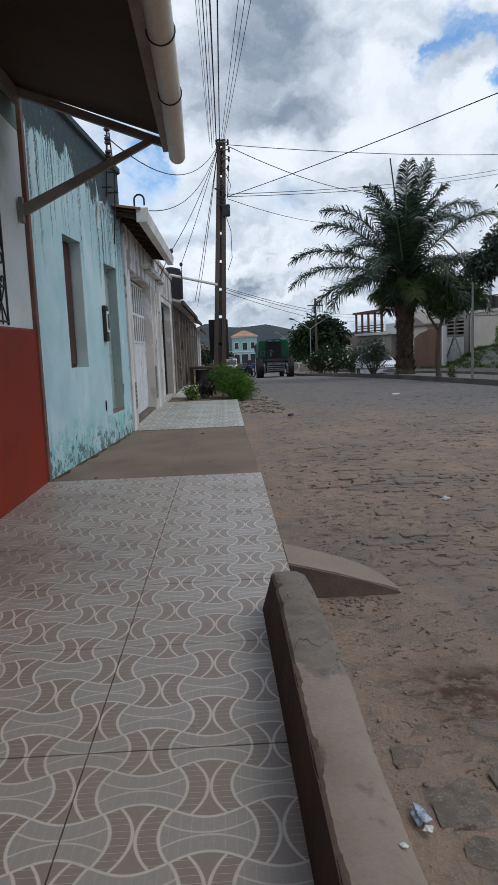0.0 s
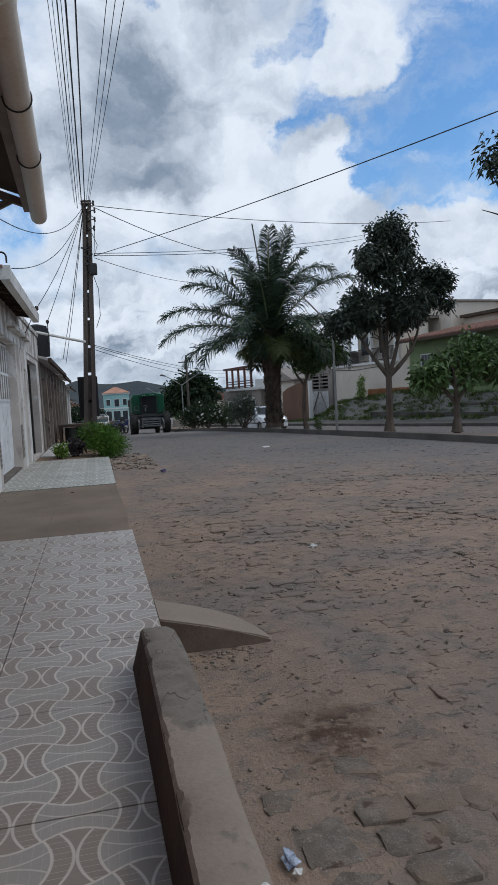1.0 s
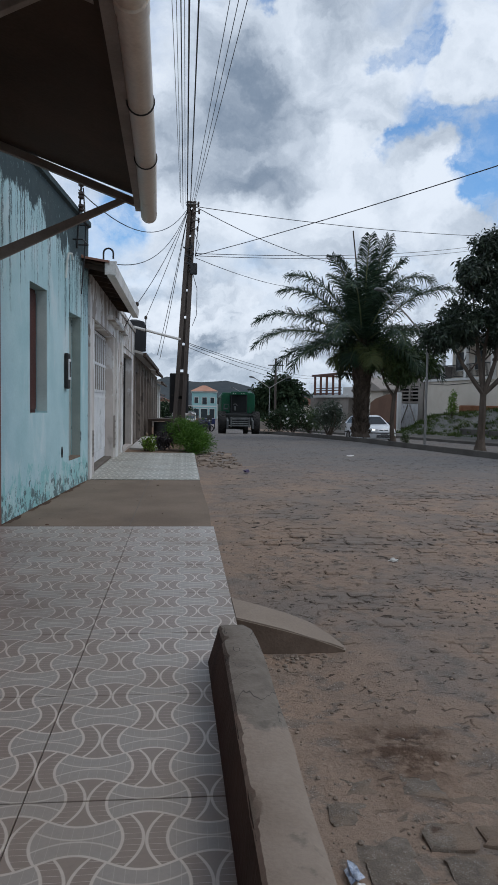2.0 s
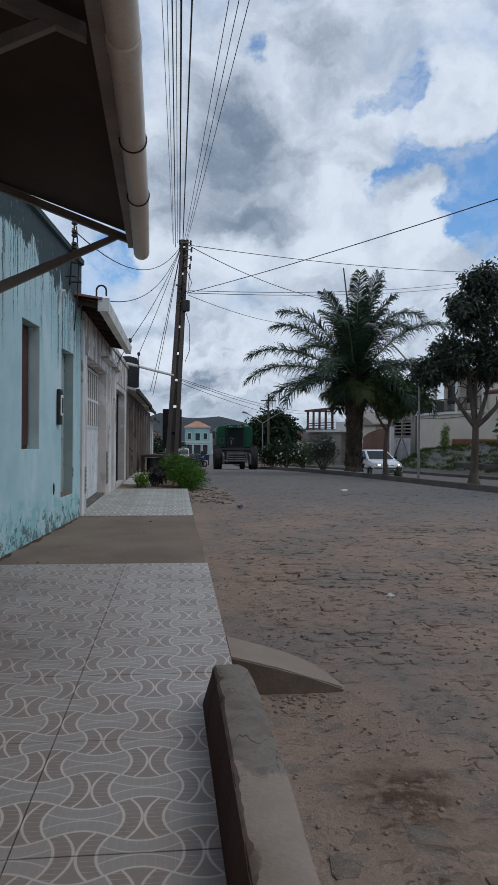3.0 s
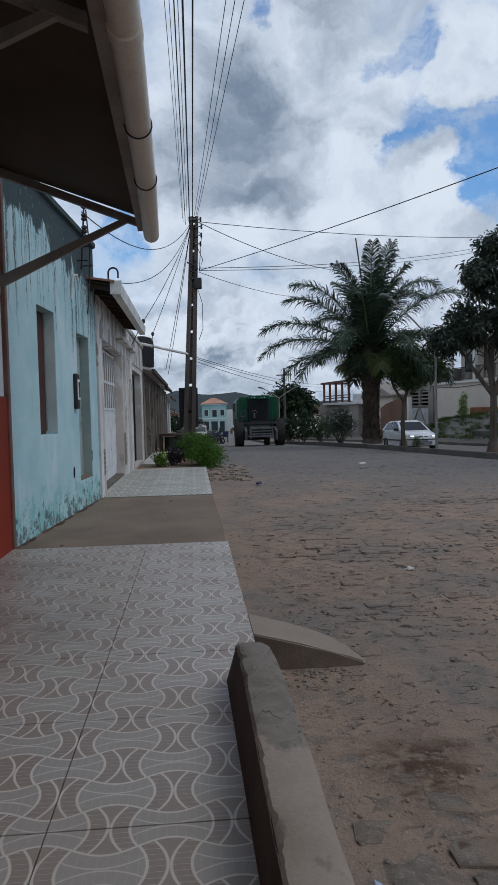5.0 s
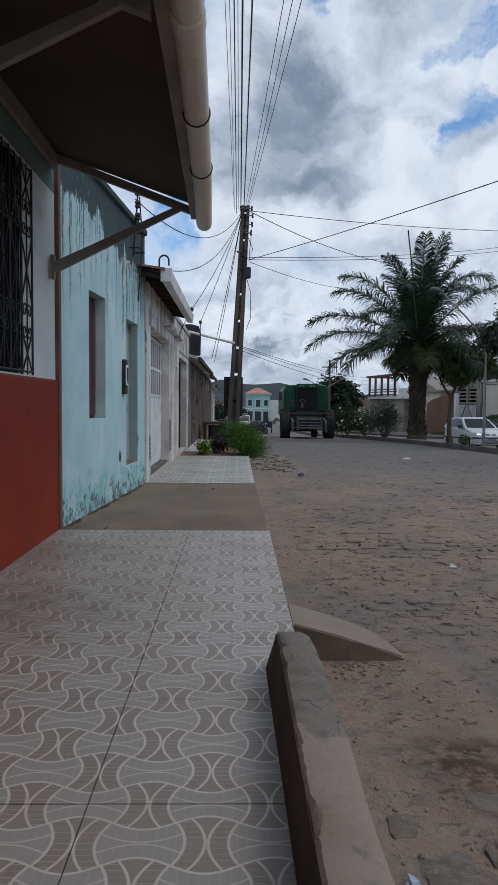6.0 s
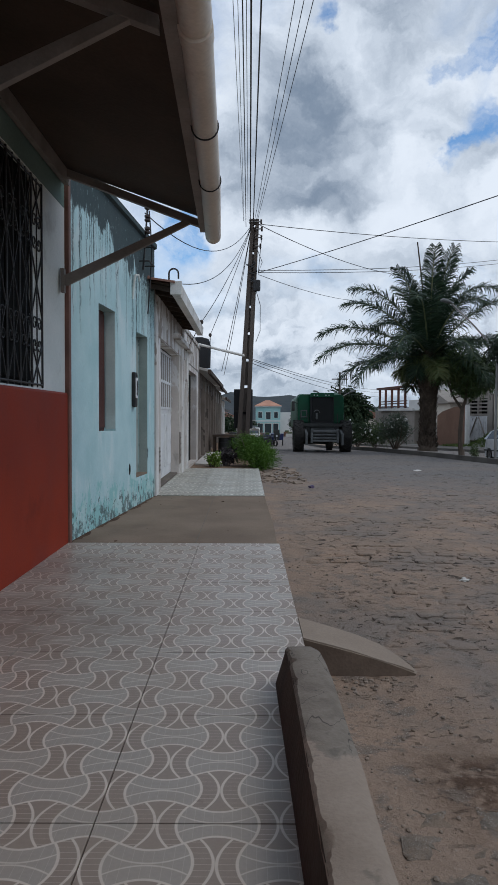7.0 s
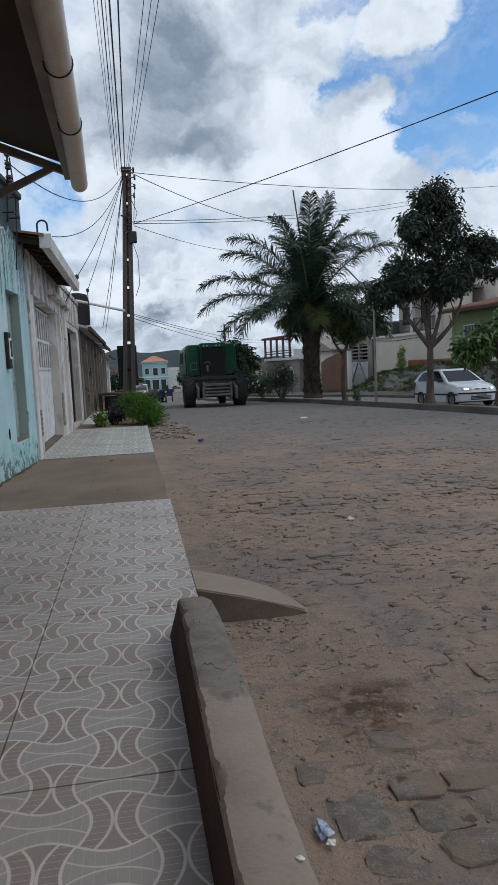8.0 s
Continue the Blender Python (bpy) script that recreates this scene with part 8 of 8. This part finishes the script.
        prism(bm, [(-1.60, 0.44), (1.60, 0.44), (1.60, 0.50), (-1.60, 0.50)], sg * W - 0.012 * sg, sg * W + 0.014 * sg, "x", 0.004)
        part("side_moulding", bm, "car_black", body)
        bm = bmesh.new()
        box(bm, sg * 0.78, sg * 0.96, -0.62, -0.50, 0.92, 1.06, 0.03) if sg > 0 else box(bm, -0.96, -0.78, -0.62, -0.50, 0.92, 1.06, 0.03)
        part("wing_mirror", bm, "car_black", car)
        nose("headlight", sg * 0.34, sg * 0.79, 0.60, 0.665, 0.008, "lamp_glass", body, "clear swept headlamp", 0.60, 0.735)
        nose("bulb", sg * 0.47, sg * 0.62, 0.615, 0.675, 0.014, "bulb", body, "lit bulb behind the lens", 0.615, 0.685)
        nose("indicator", sg * 0.70, sg * 0.795, 0.605, 0.70, 0.012, "petal", body)
    bp = nose("bumper", -0.8, 0.8, 0.22, 0.545, 0.045, "car_white", car)
    nose("bumper_strip", -0.8, 0.8, 0.475, 0.525, 0.058, "car_black", bp, "black bumper strip")
    for z in (0.26, 0.31, 0.36):
        nose("air_intake", -0.42, 0.42, z, z + 0.032, 0.052, "car_black", bp)
    nose("number_plate", -0.19, 0.19, 0.385, 0.465, 0.062, "plate", bp, "grey plate")
    for x0, x1 in ((-0.24, -0.04), (0.04, 0.24)):
        nose("grille", x0, x1, 0.605, 0.645, 0.010, "car_black", body, "small black grille slot")
    bm = bmesh.new()
    box(bm, -0.7, 0.7, -1.6, 1.6, 0.16, 0.4)
    part("underbody", bm, "car_black", car)
    wheels = [add_wheel(car, "wheel", s * 0.70, y, 0.285, 0.17, "alloy") for s in (-1, 1) for y in (-1.2, 1.12)]
    return car, wheels


def build_trike():
    tk = thing("cargo_tricycle", "dark blue motor tricycle with a load box, far down the street", "tricycle")
    bm = bmesh.new()
    prism(bm, [(-0.55, 0.55), (0.55, 0.55), (0.6, 1.15), (-0.6, 1.15)], 0.6, 2.0, "y", 0.04)
    part("load_box", bm, "trike_blue", tk)
    bm = bmesh.new()
    prism(bm, [(-0.8, 0.62), (-0.3, 0.55), (0.6, 0.62), (0.5, 0.85), (0.1, 0.92), (-0.5, 1.0), (-0.78, 0.9)], -0.18, 0.18, "x", 0.05)
    part("seat", bm, "machine_dark", tk)
    bm = bmesh.new()
    tube(bm, [(0, -1.15, 0.3), (0, -0.82, 1.05)], 0.05, 8)
    tube(bm, [(-0.36, -0.72, 1.12), (0, -0.84, 1.06), (0.36, -0.72, 1.12)], 0.022, 6)
    part("fork", bm, "machine_grey", tk)
    bm = bmesh.new()
    prism(bm, [(-0.28, 0.75), (0.28, 0.75), (0.25, 1.55), (-0.25, 1.55)], -0.98, -0.94, "y", 0.01)
    part("fairing", bm, "machine_dark", tk)
    bm = bmesh.new()
    tube(bm, [(0, -1.02, 0.98), (0, -0.9, 0.98)], 0.09, 12)
    part("headlight", bm, "lamp_glass", tk)
    return tk, [add_wheel(tk, "wheel", x, y, 0.29, 0.1, "machine_grey") for x, y in ((0, -1.15), (-0.5, 1.4), (0.5, 1.4))]


# ---- litter and stones ----
def crumple(name, label, at, r, material, seed, squash=0.5, category="litter", stretch=1.0):
    ob = thing(name, label, category, Matrix.Translation(at))
    bm = bmesh.new()
    bmesh.ops.create_icosphere(bm, subdivisions=2, radius=r)
    for v in bm.verts:
        k = 1 + 0.75 * noise.noise(v.co / r * 1.7 + Vector((seed, 0, 0)))
        v.co = Vector((v.co.x * k, v.co.y * k, max(v.co.z * k * squash, -0.12 * r)))
    if stretch != 1.0:
        for v in bm.verts:
            v.co.y *= stretch
    part("scrap", bm, material, ob)


def build_litter():
    crumple("wrapper", "crumpled silver and blue wrapper on the ground", (0.655, 2.34, -0.197), 0.026, "foil", 2.0, 0.6, "litter", 1.9)
    crumple("wrapper", "crumpled pale wrapper end on the ground", (0.664, 2.275, -0.197), 0.016, "paper", 5.0)
    crumple("plastic_scrap", "small purple plastic scrap on the road", (1.46, 15.3, -0.12), 0.085, "purple", 3.0, 0.6)
    crumple("stone", "pale loose stone lying on the setts", (2.24, 6.95, -0.18), 0.045, "pale_pad", 4.0, 0.5, "stone")
    crumple("paper_scrap", "flat pale paper scrap on the road", (5.2, 20.8, -0.17), 0.14, "paper", 6.0, 0.15)
    crumple("paper_scrap", "small pale scrap on the low wall", (0.408, 1.605, 0.291), 0.0085, "paper", 7.0, 0.4)
    rnd = random.Random(77)
    bm = bmesh.new()
    for _ in range(1500):
        x, y = 0.5 + 4.2 * rnd.random() ** 1.4, 1.6 + 9 * rnd.random()
        r = 0.004 + 0.011 * rnd.random() ** 3
        sub = bmesh.new()
        bmesh.ops.create_icosphere(sub, subdivisions=1, radius=r)
        pour(sub, bm, Matrix.Translation((x, y, ground_z(x, y) + r * 0.3)) @ Matrix.Diagonal((1, 1.3, 0.7, 1)))
    for _ in range(80):
        x, y = 0.56 + 0.45 * rnd.random(), 4.50 - 0.22 * rnd.random() ** 1.6
        r = 0.004 + 0.014 * rnd.random() ** 2
        sub = bmesh.new()
        bmesh.ops.create_icosphere(sub, subdivisions=1, radius=r)
        pour(sub, bm, Matrix.Translation((x, y, ground_z(x, y) + r * 0.3)) @ Matrix.Diagonal((1.2, 1, 0.7, 1)))
    tagged(link("gravel", bm, "stone_rest"), "scattered small gravel on the earth", "gravel", "", "stuff")


def build_setts(parent_label="old stone setts showing through the earth"):
    """Worn setts: those nearest as pieces, the rest joined. They sit level while the earth over them rises and falls."""
    paving = structure(thing("paving", parent_label, "paving"), parent_label, "paving")
    rnd = random.Random(3)
    shapes = []
    for k in range(12):
        bm = bmesh.new()
        w, d = rnd.uniform(0.095, 0.122), rnd.uniform(0.074, 0.094)
        pts, k9 = [], 10
        for i in range(k9):
            a = 2 * math.pi * i / k9 + rnd.gauss(0, 0.1)
            c, s = math.cos(a), math.sin(a)
            pts.append((w * math.copysign(abs(c) ** 0.30, c) * rnd.uniform(0.80, 1.10), d * math.copysign(abs(s) ** 0.30, s) * rnd.uniform(0.80, 1.10)))
        lo = [bm.verts.new((x, y, -0.06)) for x, y in pts]
        rim = [bm.verts.new((x * 0.99, y * 0.99, -0.006 + rnd.gauss(0, 0.004))) for x, y in pts]
        hi = [bm.verts.new((x * rnd.uniform(0.82, 0.94), y * rnd.uniform(0.80, 0.94), rnd.gauss(0, 0.0035))) for x, y in pts]
        mid = bm.verts.new((rnd.gauss(0, 0.02), rnd.gauss(0, 0.01), 0.003))
        for i in range(k9):
            j = (i + 1) % k9
            bm.faces.new((lo[i], lo[j], rim[j], rim[i]))
            bm.faces.new((rim[i], rim[j], hi[j], hi[i]))
            bm.faces.new((hi[i], hi[j], mid))
        bmesh.ops.recalc_face_normals(bm, faces=bm.faces[:])
        me = bpy.data.meshes.new("sett")
        bm.to_mesh(me)
        bm.free()
        for p in me.polygons:
            p.use_smooth = True
        me.set_sharp_from_angle(angle=radians(38))
        bare, dusted = me, me.copy()
        bare.materials.append(M["sett"])
        dusted.materials.append(M["ground"])
        shapes.append((bare, dusted))
    spots = []
    y, row = 1.2, 0
    while y < 20:
        x = 0.62 + rnd.uniform(0, 0.25)
        step = 0.178 + 0.012 * rnd.random()
        while x < kerb_x(y) - 0.4 and x < 9:
            spots.append((x + rnd.gauss(0, 0.015), y + 0.04 * math.sin(x * 1.3) + rnd.gauss(0, 0.012)))
            x += 0.228 + 0.035 * rnd.random()
        y += step
        row += 1
    near = [p for p in spots if 0.7 < p[0] < 3.2 and 1.9 < p[1] < 8.0][:300]
    keep = set(near)
    verts, faces = [], []
    for x, y in spots:
        p = Vector((x, y, 0))
        # the earth lies thick in the wheel-less edge and in drifts
        bury = (0.011 if y < 5 else 0.003) + (0.008 if y > 12 else 0) + 0.035 * max(0, noise.noise(p * 0.55 + Vector((4, 1, 0)))) + 0.035 * max(0.0, 1.15 - x) + (0.02 if y > 11 and x < 3.2 else 0)
        if y < 2.95 and x > 0.72:
            bury = 0.002 + 0.020 * abs(noise.noise(p * 1.7))
        if 3.2 < y < 4.6 and x < 1.6:
            bury += 0.035
        z = road_z(y) - bury + rnd.gauss(0, 0.006)
        m = Matrix.Translation((x, y, z)) @ Euler((rnd.gauss(0, 0.05), rnd.gauss(0, 0.04), rnd.gauss(0, 0.12))).to_matrix().to_4x4()
        me = rnd.choice(shapes)[0 if y < 3.0 + 0.5 * noise.noise(p * 1.1) else 1]
        if (x, y) in keep:
            ob = new("sett", me)
            ob.parent = paving
            ob.matrix_basis = m
        else:
            n0 = len(verts)
            verts += [tuple(m @ v.co) for v in me.vertices]
            faces += [tuple(n0 + i for i in f.vertices) for f in me.polygons]
    me = bpy.data.meshes.new("setts")
    me.from_pydata(verts, [], faces)
    me.materials.append(M["ground"])
    for p in me.polygons:
        p.use_smooth = True
    me.set_sharp_from_angle(angle=radians(38))
    ob = new("setts", me)
    ob.parent = paving
    tagged(ob, "further worn setts", "", "", "stuff")


# ---- build ----
build_ground()
BED, BED2 = build_left_pavement()
build_kerb_wall()
build_red_house()
build_blue_house()
build_peach_house()
build_left_row()
build_post()
build_wires()
build_median()
build_weeds()
build_palm()
build_plants()
build_lamps()
build_right_houses()
build_far()
HARVESTER, H_WHEELS = build_harvester()
CAR, C_WHEELS = build_car()
CAR.scale = (1.12, 1.13, 1.1)
TRIKE, T_WHEELS = build_trike()
build_litter()
build_tiles(BED, BED2)
build_setts()


def motions():
    def spin(wheels, radius_of, speed_rows):
        """Wheels roll by the way gone; rows close enough for less than 90 degrees a step."""
        for wh in wheels:
            r = radius_of(wh)
            c = wh.location.copy()
            rows, t = [], 0.0
            ts, ds = [a for a, b in speed_rows], [b for a, b in speed_rows]
            total = ds[-1] - ds[0]
            n = max(2, int(total / r / radians(75)) + 2)
            for i in range(n + 1):
                t = 8.0 * i / n
                ang = math.degrees(interp(t, ts, ds) / r)
                rows.append((t, pose(c.x, c.y, c.z, ang, 0, 0)))
            walk(wh, rows)

    def drive(ob, rows):
        walk(ob, rows)

    way = [(t, 55.0 - 2.79 * t) for t in (0, 1, 2, 3, 4, 5, 6, 7)] + [(8, 33.1)]
    rows = []
    for t, y in way:
        x = interp(t, (0, 4, 5, 8), (4.05, 4.05, 3.98, 3.86))
        z, zr = road_z(y + 0.12), road_z(y + 4.0)
        rows.append((t, pose(x, y, z + 0.005, math.degrees(math.atan2(zr - z, 3.9)), 0, 0)))
    drive(HARVESTER, rows)
    spin(H_WHEELS, lambda wh: wh.location.z, [(t, 55.0 - y) for t, y in way])

    us = [(0, 28.6), (0.5, 27.3), (1, 25.9), (1.5, 24.3), (2, 22.9), (2.8, 21.5), (3.5, 20.75), (4.2, 20.3), (5, 19.3), (5.7, 18.0), (6.5, 15.9), (7, 14.2), (7.5, 12.1), (8, 9.7)]
    rows = []
    for t, u in us:
        p = side(u, 5.15)
        slope = math.degrees(math.atan2(lane_z(u + 1.1) - lane_z(u - 1.2), 2.3))
        rows.append((t, pose(p.x, p.y, lane_z(u) + 0.0, slope, 0, TURN - interp(t, (0, 3, 5, 8), (0, 3, 6, 5.5)))))
    drive(CAR, rows)
    spin(C_WHEELS, lambda wh: wh.location.z, [(t, (28.6 - u) / 1.08) for t, u in us])

    rows = []
    for t in (0, 2, 4, 6, 8):
        y = 78 - 2.1 * t
        rows.append((t, pose(interp(y, (60, 78), (2.75, 2.9)), y, road_z(y) + 0.0, 0, 0, -4)))
    drive(TRIKE, rows)
    spin(T_WHEELS, lambda wh: wh.location.z, [(0, 0.0), (8, 16.8)])


motions()
